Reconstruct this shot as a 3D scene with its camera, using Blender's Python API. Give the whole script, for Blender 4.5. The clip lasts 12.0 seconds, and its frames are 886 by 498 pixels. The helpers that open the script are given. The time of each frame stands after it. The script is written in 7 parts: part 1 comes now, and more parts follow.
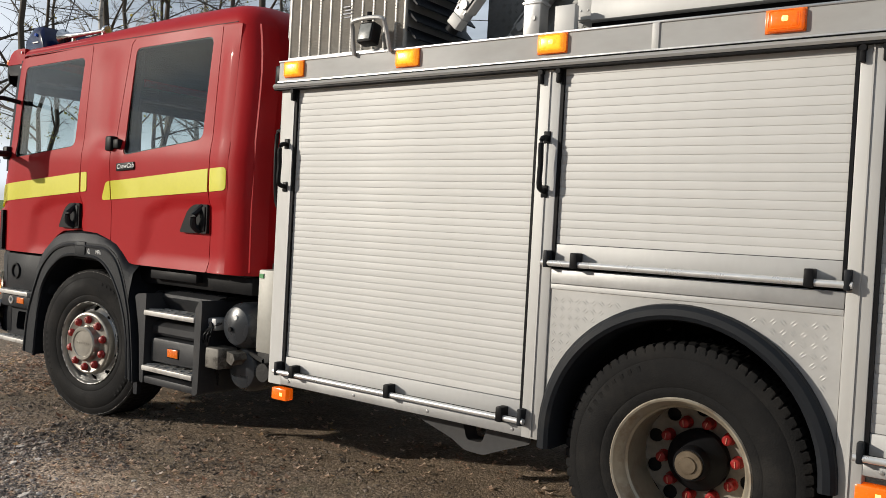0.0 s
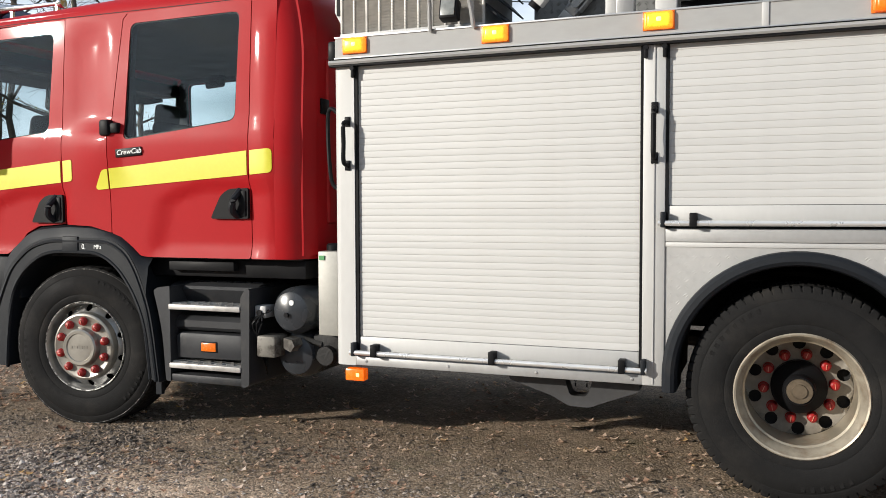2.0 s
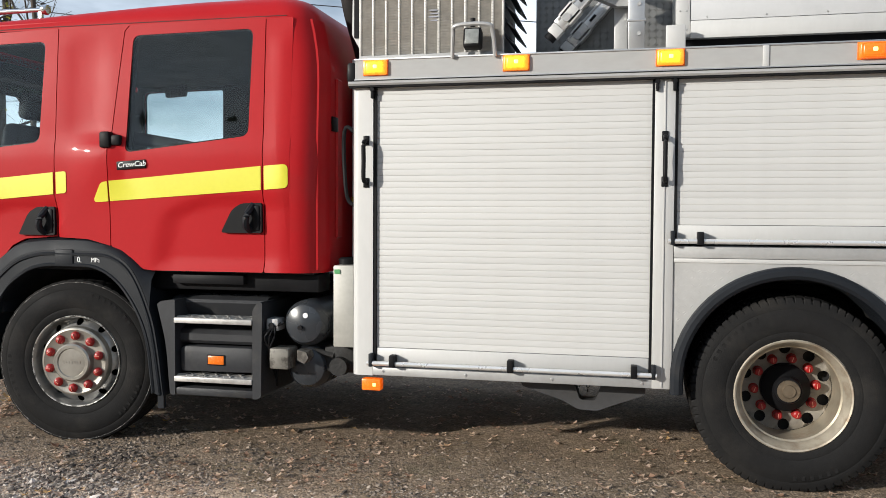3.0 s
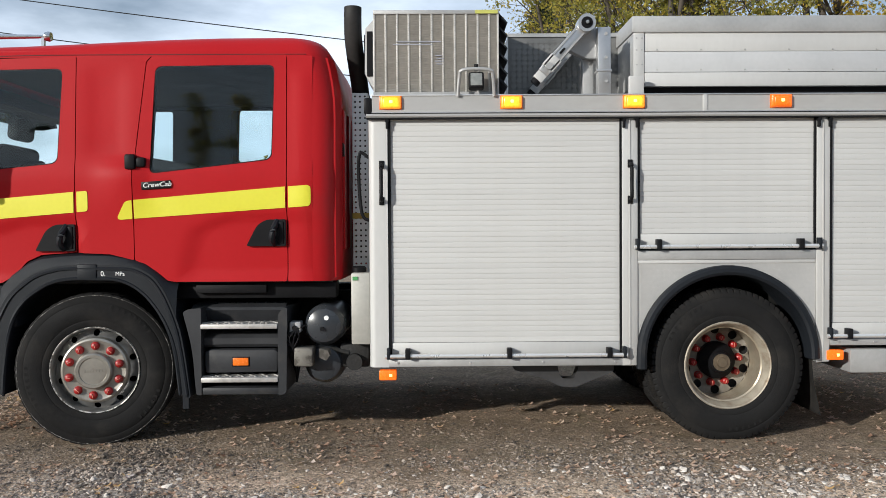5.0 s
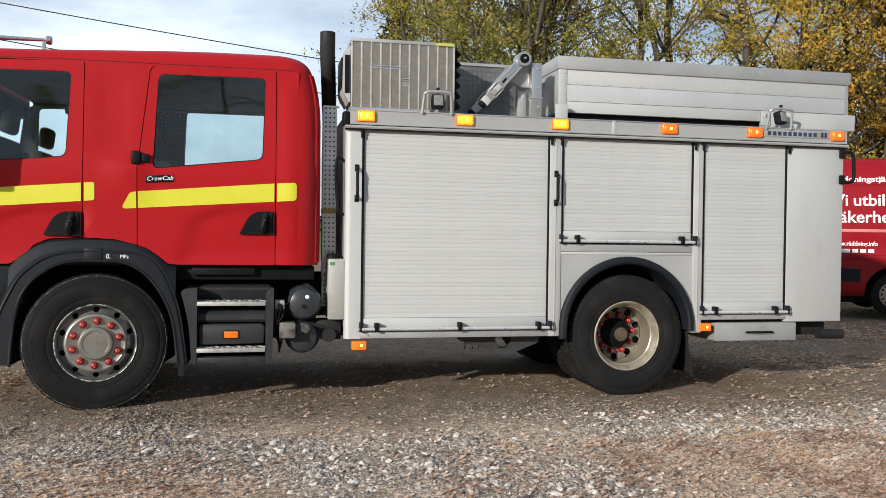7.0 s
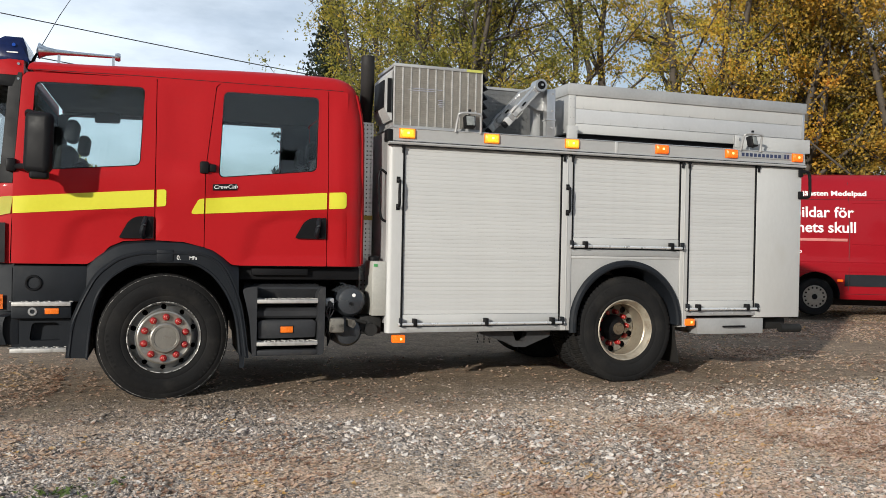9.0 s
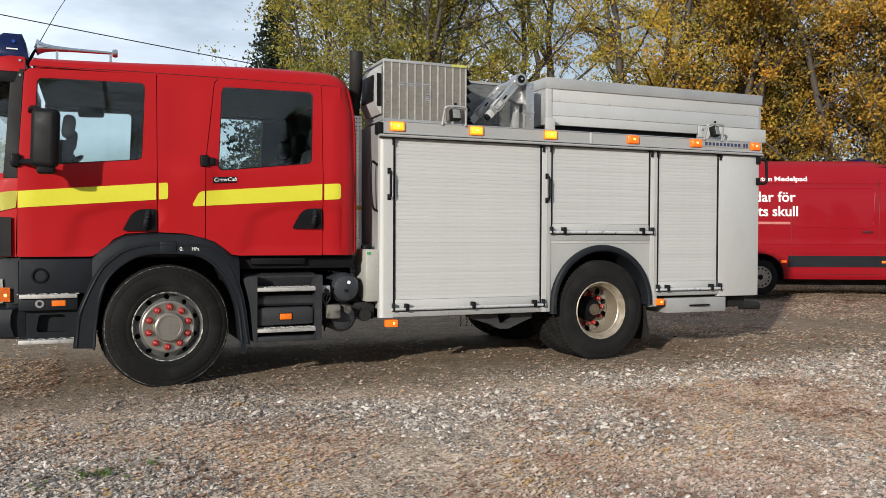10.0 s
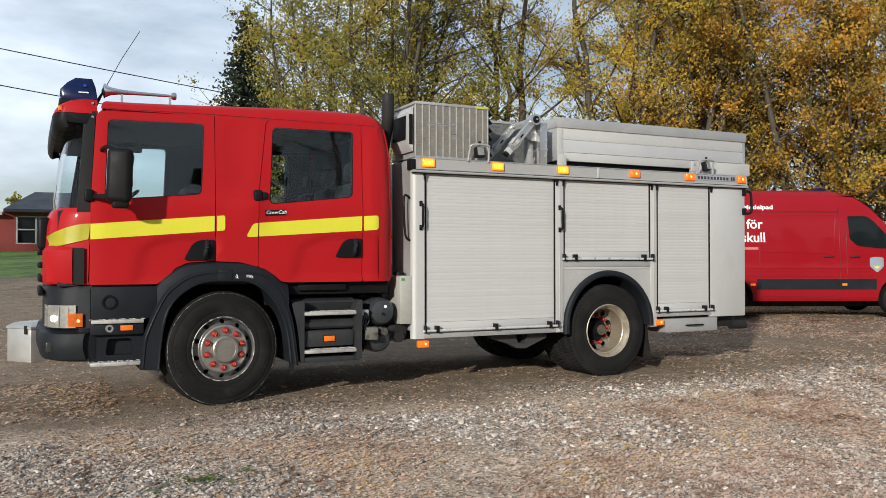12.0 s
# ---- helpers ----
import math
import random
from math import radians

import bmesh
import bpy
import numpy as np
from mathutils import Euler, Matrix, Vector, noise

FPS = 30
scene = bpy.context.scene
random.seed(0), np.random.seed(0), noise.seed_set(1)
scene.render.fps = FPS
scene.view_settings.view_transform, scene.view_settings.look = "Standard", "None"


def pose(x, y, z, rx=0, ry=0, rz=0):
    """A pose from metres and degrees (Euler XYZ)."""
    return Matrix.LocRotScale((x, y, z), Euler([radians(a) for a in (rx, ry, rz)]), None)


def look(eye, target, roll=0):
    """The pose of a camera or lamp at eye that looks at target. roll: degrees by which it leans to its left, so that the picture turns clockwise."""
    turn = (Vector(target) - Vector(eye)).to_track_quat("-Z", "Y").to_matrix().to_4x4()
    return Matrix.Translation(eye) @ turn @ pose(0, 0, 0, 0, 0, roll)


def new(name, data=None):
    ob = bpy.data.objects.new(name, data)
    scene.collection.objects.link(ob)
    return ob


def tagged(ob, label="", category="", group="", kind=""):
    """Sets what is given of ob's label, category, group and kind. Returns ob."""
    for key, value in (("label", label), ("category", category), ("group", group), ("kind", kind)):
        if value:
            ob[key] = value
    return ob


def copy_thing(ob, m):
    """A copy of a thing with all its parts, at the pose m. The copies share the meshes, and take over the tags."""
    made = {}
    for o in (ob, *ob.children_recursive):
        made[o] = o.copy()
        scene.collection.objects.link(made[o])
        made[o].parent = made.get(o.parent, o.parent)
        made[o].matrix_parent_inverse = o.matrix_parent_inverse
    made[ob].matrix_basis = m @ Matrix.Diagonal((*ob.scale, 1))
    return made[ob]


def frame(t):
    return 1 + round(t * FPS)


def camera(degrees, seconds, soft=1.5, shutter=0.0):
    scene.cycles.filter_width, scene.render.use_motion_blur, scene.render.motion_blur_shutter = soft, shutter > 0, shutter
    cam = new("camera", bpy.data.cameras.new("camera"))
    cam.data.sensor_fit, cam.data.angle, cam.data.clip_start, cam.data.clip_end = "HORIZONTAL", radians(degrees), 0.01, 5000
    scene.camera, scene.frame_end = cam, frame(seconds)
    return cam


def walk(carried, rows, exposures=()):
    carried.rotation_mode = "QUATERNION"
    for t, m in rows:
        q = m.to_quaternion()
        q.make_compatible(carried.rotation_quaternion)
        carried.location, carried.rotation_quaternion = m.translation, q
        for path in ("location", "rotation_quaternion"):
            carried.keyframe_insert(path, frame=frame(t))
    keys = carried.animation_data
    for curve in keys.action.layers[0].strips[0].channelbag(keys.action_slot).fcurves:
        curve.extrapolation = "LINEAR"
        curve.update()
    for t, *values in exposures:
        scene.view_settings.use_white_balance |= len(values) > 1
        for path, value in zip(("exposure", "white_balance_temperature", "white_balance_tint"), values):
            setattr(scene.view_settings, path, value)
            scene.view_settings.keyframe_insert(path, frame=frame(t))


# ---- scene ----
cam = camera(55.7, 12.0, soft=0.55)
METRES, EYE, TILT, LEAN, TURN = 8.461, 1.43, 0.0, 0.0, 35.9
ROWS = [
    (0.0, 0.0, 0.0, 0.0, 0.07, -1.25, -3.07),
    (0.5, -0.0429, 0.0115, 0.0003, -4.31, -0.86, -0.95),
    (1.0, -0.091, 0.0151, -0.0001, -9.08, -0.5, -0.84),
    (1.5, -0.1425, 0.0056, -0.0015, -12.19, -1.69, -0.33),
    (2.0, -0.1889, 0.0093, -0.006, -14.93, -2.64, 0.19),
    (2.5, -0.2349, 0.0124, -0.0021, -18.85, -2.98, -0.04),
    (3.0, -0.2847, 0.0128, 0.0006, -23.29, -2.19, -0.31),
    (3.2, -0.3023, 0.0145, -0.0003, -24.17, -1.80, 0.01),
    (4.8, -0.4422, 0.0030, 0.0013, -35.01, -1.80, 1.01),
    (5.0, -0.461, -0.0027, -0.0001, -36.44, -1.25, 0.35),
    (5.5, -0.5055, -0.016, -0.0057, -40.05, -0.86, -0.52),
    (6.0, -0.5425, -0.0293, -0.0099, -42.25, -1.34, -0.87),
    (6.5, -0.5906, -0.0344, -0.0091, -44.55, -0.63, -1.18),
    (7.0, -0.6357, -0.0264, -0.0112, -48.06, -0.84, -0.73),
    (7.2, -0.6568, -0.0267, -0.0133, -49.20, -1.64, -0.67),
    (8.8, -0.7761, 0.0052, -0.0156, -53.96, -0.41, -0.82),
    (9.0, -0.7908, 0.0119, -0.0138, -54.53, -0.36, -1.12),
    (9.5, -0.8255, 0.0303, -0.0134, -56.96, -0.41, -0.95),
    (10.0, -0.8556, 0.0338, -0.0157, -58.7, -1.07, -0.24),
    (10.5, -0.8861, 0.0435, -0.0135, -58.76, -1.25, -0.23),
    (11.0, -0.9193, 0.0629, -0.0124, -59.69, -0.05, 0.22),
    (11.5, -0.9439, 0.0663, -0.0129, -61.29, 0.99, 0.3),
    (12.0, -0.9691, 0.0694, -0.0136, -61.98, 0.68, 0.06),
]
walk(cam, [(t, pose(0, 0, EYE, TILT, LEAN, TURN) @ pose(METRES * x, METRES * y, METRES * z, 90 + pitch, roll, yaw)) for t, x, y, z, yaw, pitch, roll in ROWS],
     exposures=[(0.0, -0.22, 6250, 9.5), (1.0, -0.04, 6150, 9.5), (2.5, 0.27, 6000, 9), (5.5, 0.08, 5800, 8), (7.2, 0.07, 5900, 8), (9.5, 0.03, 6000, 8), (12.0, 0.02, 6000, 8)])

# ---------- world, sun ----------
SUN_AZ, SUN_EL = 42.0, 16.6          # degrees from -x towards -y; above the horizon
to_sun = Vector((-math.cos(radians(SUN_AZ)) * math.cos(radians(SUN_EL)),
                 -math.sin(radians(SUN_AZ)) * math.cos(radians(SUN_EL)), math.sin(radians(SUN_EL))))
world = bpy.data.worlds.new("sky")
scene.world = world
world.use_nodes = True
wn, wl = world.node_tree.nodes, world.node_tree.links
wn.clear()
sky = wn.new("ShaderNodeTexSky")
sky.sky_type, sky.sun_disc = "NISHITA", False
sky.sun_elevation, sky.sun_rotation = radians(SUN_EL), radians(270 - SUN_AZ)
wc = wn.new("ShaderNodeTexCoord")
wmap = wn.new("ShaderNodeMapping")
wmap.inputs["Scale"].default_value = (1.0, 1.0, 3.2)
wno = wn.new("ShaderNodeTexNoise")
wno.inputs["Scale"].default_value, wno.inputs["Detail"].default_value, wno.inputs["Roughness"].default_value = 2.1, 7.0, 0.55
wr = wn.new("ShaderNodeValToRGB")
wr.color_ramp.elements[0].position, wr.color_ramp.elements[1].position = 0.27, 0.60
wmix = wn.new("ShaderNodeMix")
wmix.data_type = "RGBA"
# clouds: bright white towards the horizon, greyer undersides higher up
wsep = wn.new("ShaderNodeSeparateXYZ")
wlow = wn.new("ShaderNodeMapRange")
wlow.inputs["From Min"].default_value, wlow.inputs["From Max"].default_value = 0.42, 0.05
wno2 = wn.new("ShaderNodeTexNoise")
wno2.inputs["Scale"].default_value, wno2.inputs["Detail"].default_value, wno2.inputs["Roughness"].default_value = 3.4, 6.0, 0.55
wadd = wn.new("ShaderNodeMath")
wadd.operation = "MULTIPLY_ADD"
wadd.inputs[1].default_value = 0.48
wtone = wn.new("ShaderNodeValToRGB")
wtone.color_ramp.elements[0].position, wtone.color_ramp.elements[0].color = 0.42, (8.2, 9.5, 11.2, 1)
wtone.color_ramp.elements[1].position, wtone.color_ramp.elements[1].color = 0.95, (16.2, 16.8, 17.4, 1)
wl.new(wc.outputs["Generated"], wsep.inputs[0])
wl.new(wsep.outputs["Z"], wlow.inputs["Value"])
wl.new(wmap.outputs["Vector"], wno2.inputs["Vector"])
wl.new(wlow.outputs["Result"], wadd.inputs[0])
wl.new(wno2.outputs["Fac"], wadd.inputs[2])
wl.new(wadd.outputs[0], wtone.inputs["Fac"])
# a darker bank of cloud stands over the yard's open side
wbank = wn.new("ShaderNodeMapRange")
wbank.inputs["From Min"].default_value, wbank.inputs["From Max"].default_value = -0.7, 0.3
wbank.inputs["To Min"].default_value, wbank.inputs["To Max"].default_value = 0.66, 1.0
wdim = wn.new("ShaderNodeMix")
wdim.data_type, wdim.blend_type = "RGBA", "MULTIPLY"
wdim.inputs["Factor"].default_value = 1.0
wl.new(wsep.outputs["Y"], wbank.inputs["Value"])
wl.new(wtone.outputs["Color"], wdim.inputs["A"])
wl.new(wbank.outputs["Result"], wdim.inputs["B"])
wl.new(wdim.outputs["Result"], wmix.inputs["B"])
wbg = wn.new("ShaderNodeBackground")
wbg.inputs["Strength"].default_value = 0.066
wout = wn.new("ShaderNodeOutputWorld")
wl.new(wc.outputs["Generated"], wmap.inputs["Vector"])
wl.new(wmap.outputs["Vector"], wno.inputs["Vector"])
wl.new(wno.outputs["Fac"], wr.inputs["Fac"])
wl.new(wr.outputs["Color"], wmix.inputs["Factor"])
wl.new(sky.outputs["Color"], wmix.inputs["A"])
wl.new(wmix.outputs["Result"], wbg.inputs["Color"])
wl.new(wbg.outputs["Background"], wout.inputs["Surface"])
lamp = bpy.data.lights.new("sun", "SUN")
lamp.energy, lamp.angle, lamp.color = 4.6, radians(1.2), (1.0, 0.90, 0.76)
sun = new("sun", lamp)
sun.matrix_world = look(to_sun * 50, (0, 0, 0))


# ---------- materials ----------
def mat(name, base, rough=0.5, metal=0.0, var=0.12, scale=3.0, fine=40.0, bump=0.0, bscale=120.0, coat=0.0,
        dirt=None, dirt_at=(0.55, 0.75), dirt_scale=2.0, random_tint=0.0, stretch=(1, 1, 1), emit=0.0, emit_color=None, trans=0.0, spec=0.5):
    """A surface with its colour varied at two scales, fine relief and, where given, patches of dirt."""
    m = bpy.data.materials.new(name)
    m.use_nodes = True
    n, l = m.node_tree.nodes, m.node_tree.links
    b = n["Principled BSDF"]
    tc = n.new("ShaderNodeTexCoord")
    mp = n.new("ShaderNodeMapping")
    mp.inputs["Scale"].default_value = stretch
    l.new(tc.outputs["Object"], mp.inputs["Vector"])
    big, small = n.new("ShaderNodeTexNoise"), n.new("ShaderNodeTexNoise")
    big.inputs["Scale"].default_value, big.inputs["Detail"].default_value = scale, 5.0
    small.inputs["Scale"].default_value, small.inputs["Detail"].default_value = fine, 4.0
    for t in (big, small):
        l.new(mp.outputs["Vector"], t.inputs["Vector"])
    add = n.new("ShaderNodeMath")
    add.operation = "MULTIPLY_ADD"
    l.new(small.outputs["Fac"], add.inputs[0])
    add.inputs[1].default_value = 0.6
    l.new(big.outputs["Fac"], add.inputs[2])
    rng = n.new("ShaderNodeMapRange")
    rng.inputs["From Min"].default_value, rng.inputs["From Max"].default_value = 0.45, 1.15
    rng.inputs["To Min"].default_value, rng.inputs["To Max"].default_value = 1 - var, 1 + var
    l.new(add.outputs[0], rng.inputs["Value"])
    fac = rng.outputs["Result"]
    if random_tint:
        info = n.new("ShaderNodeObjectInfo")
        rr = n.new("ShaderNodeMapRange")
        rr.inputs["To Min"].default_value, rr.inputs["To Max"].default_value = 1 - random_tint, 1 + random_tint
        l.new(info.outputs["Random"], rr.inputs["Value"])
        mu = n.new("ShaderNodeMath")
        mu.operation = "MULTIPLY"
        l.new(fac, mu.inputs[0]), l.new(rr.outputs["Result"], mu.inputs[1])
        fac = mu.outputs[0]
    col = n.new("ShaderNodeMix")
    col.data_type, col.blend_type = "RGBA", "MULTIPLY"
    col.inputs["Factor"].default_value = 1.0
    col.inputs["A"].default_value = (*base, 1)
    l.new(fac, col.inputs["B"])
    out = col.outputs["Result"]
    if dirt:
        dn, dr, dm = n.new("ShaderNodeTexNoise"), n.new("ShaderNodeMapRange"), n.new("ShaderNodeMix")
        dn.inputs["Scale"].default_value, dn.inputs["Detail"].default_value = dirt_scale, 8.0
        dn.inputs["Roughness"].default_value = 0.65
        l.new(mp.outputs["Vector"], dn.inputs["Vector"])
        dr.inputs["From Min"].default_value, dr.inputs["From Max"].default_value = dirt_at
        dr.inputs["To Max"].default_value = 0.85
        l.new(dn.outputs["Fac"], dr.inputs["Value"])
        dm.data_type = "RGBA"
        dm.inputs["B"].default_value = (*dirt, 1)
        l.new(dr.outputs["Result"], dm.inputs["Factor"]), l.new(out, dm.inputs["A"])
        out = dm.outputs["Result"]
    l.new(out, b.inputs["Base Color"])
    b.inputs["Metallic"].default_value = metal
    b.inputs["Specular IOR Level"].default_value = spec
    ro = n.new("ShaderNodeMapRange")
    ro.inputs["From Min"].default_value, ro.inputs["From Max"].default_value = 0.35, 0.7
    ro.inputs["To Min"].default_value, ro.inputs["To Max"].default_value = rough * 0.85, min(1, rough * 1.2)
    l.new(big.outputs["Fac"], ro.inputs["Value"]), l.new(ro.outputs["Result"], b.inputs["Roughness"])
    b.inputs["Coat Weight"].default_value, b.inputs["Coat Roughness"].default_value = coat, 0.03
    if trans:
        b.inputs["Transmission Weight"].default_value = trans
    if bump:
        bn, bu = n.new("ShaderNodeTexNoise"), n.new("ShaderNodeBump")
        bn.inputs["Scale"].default_value, bn.inputs["Detail"].default_value = bscale, 4.0
        bu.inputs["Strength"].default_value, bu.inputs["Distance"].default_value = min(1, bump), 0.01
        l.new(mp.outputs["Vector"], bn.inputs["Vector"])
        l.new(bn.outputs["Fac"], bu.inputs["Height"]), l.new(bu.outputs["Normal"], b.inputs["Normal"])
    if emit:
        b.inputs["Emission Color"].default_value = (*(emit_color or base), 1)
        b.inputs["Emission Strength"].default_value = emit
    return m


def glass(name, tint, ior=1.5, rough=0.0):
    """A pane: clear or tinted, with a mirror gloss that grows towards grazing sight."""
    m = bpy.data.materials.new(name)
    m.use_nodes = True
    n, l = m.node_tree.nodes, m.node_tree.links
    n.clear()
    fr, po, ma, tr, gl, mx, o = (n.new("ShaderNode" + k) for k in ("LayerWeight", "Math", "Math", "BsdfTransparent", "BsdfGlossy", "MixShader", "OutputMaterial"))
    po.operation, ma.operation = "POWER", "MULTIPLY_ADD"
    po.inputs[1].default_value = 4.0
    f0 = ((ior - 1) / (ior + 1)) ** 2
    ma.inputs[1].default_value, ma.inputs[2].default_value = 1 - f0, f0
    l.new(fr.outputs["Facing"], po.inputs[0]), l.new(po.outputs[0], ma.inputs[0])
    tr.inputs["Color"].default_value = (*tint, 1)
    gl.inputs["Roughness"].default_value = rough
    l.new(ma.outputs[0], mx.inputs[0]), l.new(tr.outputs[0], mx.inputs[1]), l.new(gl.outputs[0], mx.inputs[2])
    l.new(mx.outputs[0], o.inputs["Surface"])
    return m


RED = mat("red_paint", (0.37, 0.010, 0.013), 0.45, var=0.06, scale=1.2, coat=0.10, dirt=(0.29, 0.02, 0.02), dirt_at=(0.6, 0.95), dirt_scale=1.6, spec=0.10)
RED.node_tree.nodes["Principled BSDF"].inputs["Coat Roughness"].default_value = 0.05
VANRED = mat("van_red_paint", (0.26, 0.005, 0.011), 0.4, var=0.05, scale=1.0, coat=0.28, spec=0.15)
YELLOW = mat("yellow_reflective_film", (0.66, 0.62, 0.035), 0.4, var=0.05, scale=4, bump=0.05, bscale=300)
ALU = mat("painted_aluminium", (0.505, 0.502, 0.488), 0.62, 0.24, var=0.06, scale=2.0, dirt=(0.40, 0.38, 0.34), dirt_at=(0.58, 0.9), dirt_scale=2.5, stretch=(1, 1, 0.4))
SLAT = mat("anodised_shutter_slat", (0.55, 0.546, 0.53), 0.64, 0.24, var=0.05, scale=1.3, fine=30, random_tint=0.03, dirt=(0.46, 0.43, 0.37), dirt_at=(0.55, 0.95), dirt_scale=1.8, stretch=(0.5, 1, 1))
RAWALU = mat("raw_aluminium", (0.58, 0.58, 0.58), 0.33, 0.8, var=0.08, scale=4, bump=0.04, bscale=160)
DULLALU = mat("dull_grey_sheet", (0.40, 0.40, 0.395), 0.5, 0.4, var=0.12, scale=3, dirt=(0.27, 0.26, 0.245), dirt_at=(0.55, 0.8))
RAIL = mat("grey_rail_aluminium", (0.36, 0.358, 0.35), 0.6, 0.12, var=0.08, scale=3, dirt=(0.30, 0.285, 0.26), dirt_at=(0.56, 0.9), dirt_scale=3, stretch=(0.4, 1, 1))
TREAD = mat("worn_step_tread", (0.46, 0.445, 0.42), 0.5, 0.35, var=0.2, scale=12, dirt=(0.16, 0.145, 0.125), dirt_at=(0.52, 0.8), dirt_scale=14)
CHROME = mat("polished_steel", (0.72, 0.72, 0.72), 0.18, 1.0, var=0.05, scale=6)
DARK = mat("dark_grey_plastic", (0.0105, 0.0125, 0.0160), 0.55, var=0.18, scale=3, bump=0.15, bscale=420, spec=0.22, dirt=(0.05, 0.047, 0.042), dirt_at=(0.6, 0.95), dirt_scale=3)
BLACK = mat("black_plastic", (0.009, 0.009, 0.010), 0.5, var=0.2, scale=6, spec=0.12)
BAR = mat("bright_bar", (0.78, 0.78, 0.77), 0.30, 0.6, var=0.05, scale=8)
CHASSIS = mat("chassis_black", (0.008, 0.0077, 0.0073), 0.8, var=0.3, scale=5, bump=0.3, bscale=60, dirt=(0.035, 0.03, 0.025), dirt_at=(0.55, 0.85))
TYRE = mat("tyre_rubber", (0.0135, 0.0132, 0.0132), 0.75, var=0.22, scale=5, bump=0.25, bscale=150, spec=0.12, dirt=(0.042, 0.038, 0.033), dirt_at=(0.52, 0.9), dirt_scale=4)
RIM = mat("silver_rim", (0.37, 0.35, 0.31), 0.36, 0.7, var=0.12, scale=8, dirt=(0.17, 0.145, 0.11), dirt_at=(0.50, 0.85), dirt_scale=9)
RIMRING = mat("dull_rim_ring", (0.31, 0.31, 0.305), 0.36, 0.75, var=0.2, scale=9, dirt=(0.10, 0.085, 0.07), dirt_at=(0.5, 0.8), dirt_scale=10)
RIMEDGE = mat("worn_rim_edge", (0.40, 0.355, 0.28), 0.45, 0.4, var=0.2, scale=14, dirt=(0.20, 0.13, 0.075), dirt_at=(0.48, 0.75), dirt_scale=12)
CHIPPED = mat("chipped_rim_edge", (0.55, 0.54, 0.50), 0.45, 0.3, var=0.2, scale=20, dirt=(0.03, 0.028, 0.025), dirt_at=(0.47, 0.53), dirt_scale=26)
TANK = mat("slate_grey_tank_paint", (0.036, 0.040, 0.046), 0.30, var=0.15, scale=5, dirt=(0.07, 0.066, 0.06), dirt_at=(0.58, 0.9), dirt_scale=4)
CORRODED = mat("corroded_metal", (0.17, 0.16, 0.14), 0.6, 0.3, var=0.3, scale=14, dirt=(0.05, 0.043, 0.036), dirt_at=(0.46, 0.58), dirt_scale=16)
CREAM = mat("rust_stained_cream_rim", (0.38, 0.335, 0.255), 0.38, 0.5, var=0.15, scale=9, dirt=(0.23, 0.15, 0.085), dirt_at=(0.52, 0.8), dirt_scale=9)
GREASE = mat("greasy_hub_end", (0.16, 0.125, 0.085), 0.5, 0.5, var=0.3, scale=18)
WORN = mat("worn_tyre_edge", (0.30, 0.29, 0.27), 0.7, var=0.3, scale=20, dirt=(0.02, 0.019, 0.018), dirt_at=(0.44, 0.50), dirt_scale=16)
DISC = mat("dirty_wheel_disc", (0.235, 0.215, 0.18), 0.5, 0.3, var=0.25, scale=9, dirt=(0.13, 0.105, 0.08), dirt_at=(0.5, 0.75), dirt_scale=8)
NUT = mat("red_nut_cap", (0.30, 0.011, 0.010), 0.42, var=0.15, scale=20)
AMBER = mat("amber_lens", (0.85, 0.17, 0.01), 0.25, var=0.12, scale=60, emit=0.45, emit_color=(1.0, 0.12, 0.0), coat=0.2)
GLOW = mat("lit_amber_lens", (0.9, 0.42, 0.02), 0.3, var=0.25, scale=40, emit=1.0, emit_color=(1.0, 0.52, 0.02))
LIT = mat("glowing_amber_edge", (0.9, 0.30, 0.02), 0.3, var=0.2, scale=40, emit=0.75, emit_color=(1.0, 0.30, 0.01))
BULB = mat("amber_bulb", (1.0, 0.7, 0.2), 0.3, emit=2.5, emit_color=(1.0, 0.62, 0.12))
REFLECTOR = mat("orange_reflector", (0.80, 0.17, 0.01), 0.25, var=0.1, scale=90, coat=0.4)
BLUE = mat("blue_beacon_lens", (0.004, 0.010, 0.055), 0.2, var=0.2, scale=20, coat=0.3, spec=0.3)
WHITE = mat("white_lettering", (0.82, 0.82, 0.80), 0.5, var=0.05)
WINDOW = glass("cab_window_glass", (0.90, 0.95, 0.955), 1.5)
CLEAR = glass("clear_glass", (0.8, 0.88, 0.88), 1.5)
LENS = mat("headlamp_lens", (0.80, 0.78, 0.72), 0.22, 0.6, var=0.15, scale=40, coat=0.6)
INTERIOR = mat("cab_trim", (0.014, 0.0145, 0.016), 0.8, var=0.2, scale=5)
CHEQUER_DARK = mat("chequer_plate_grey", (0.20, 0.20, 0.195), 0.45, 0.6, var=0.2, scale=6, dirt=(0.12, 0.115, 0.10), dirt_at=(0.5, 0.8))
CHEQUER = mat("chequer_plate_painted", (0.46, 0.455, 0.44), 0.46, 0.3, var=0.08, scale=4)
FINRIB = mat("condenser_rib", (0.50, 0.49, 0.46), 0.5, 0.4, var=0.12, scale=20)
FIN = mat("condenser_fin", (0.42, 0.40, 0.365), 0.55, 0.35, var=0.15, scale=20)


# ---------- helpers for shapes ----------
def finish(bm, angle=35):
    bmesh.ops.recalc_face_normals(bm, faces=bm.faces)
    for f in bm.faces:
        f.smooth = True
    for e in bm.edges:
        e.smooth = len(e.link_faces) == 2 and e.calc_face_angle(0) < radians(angle)


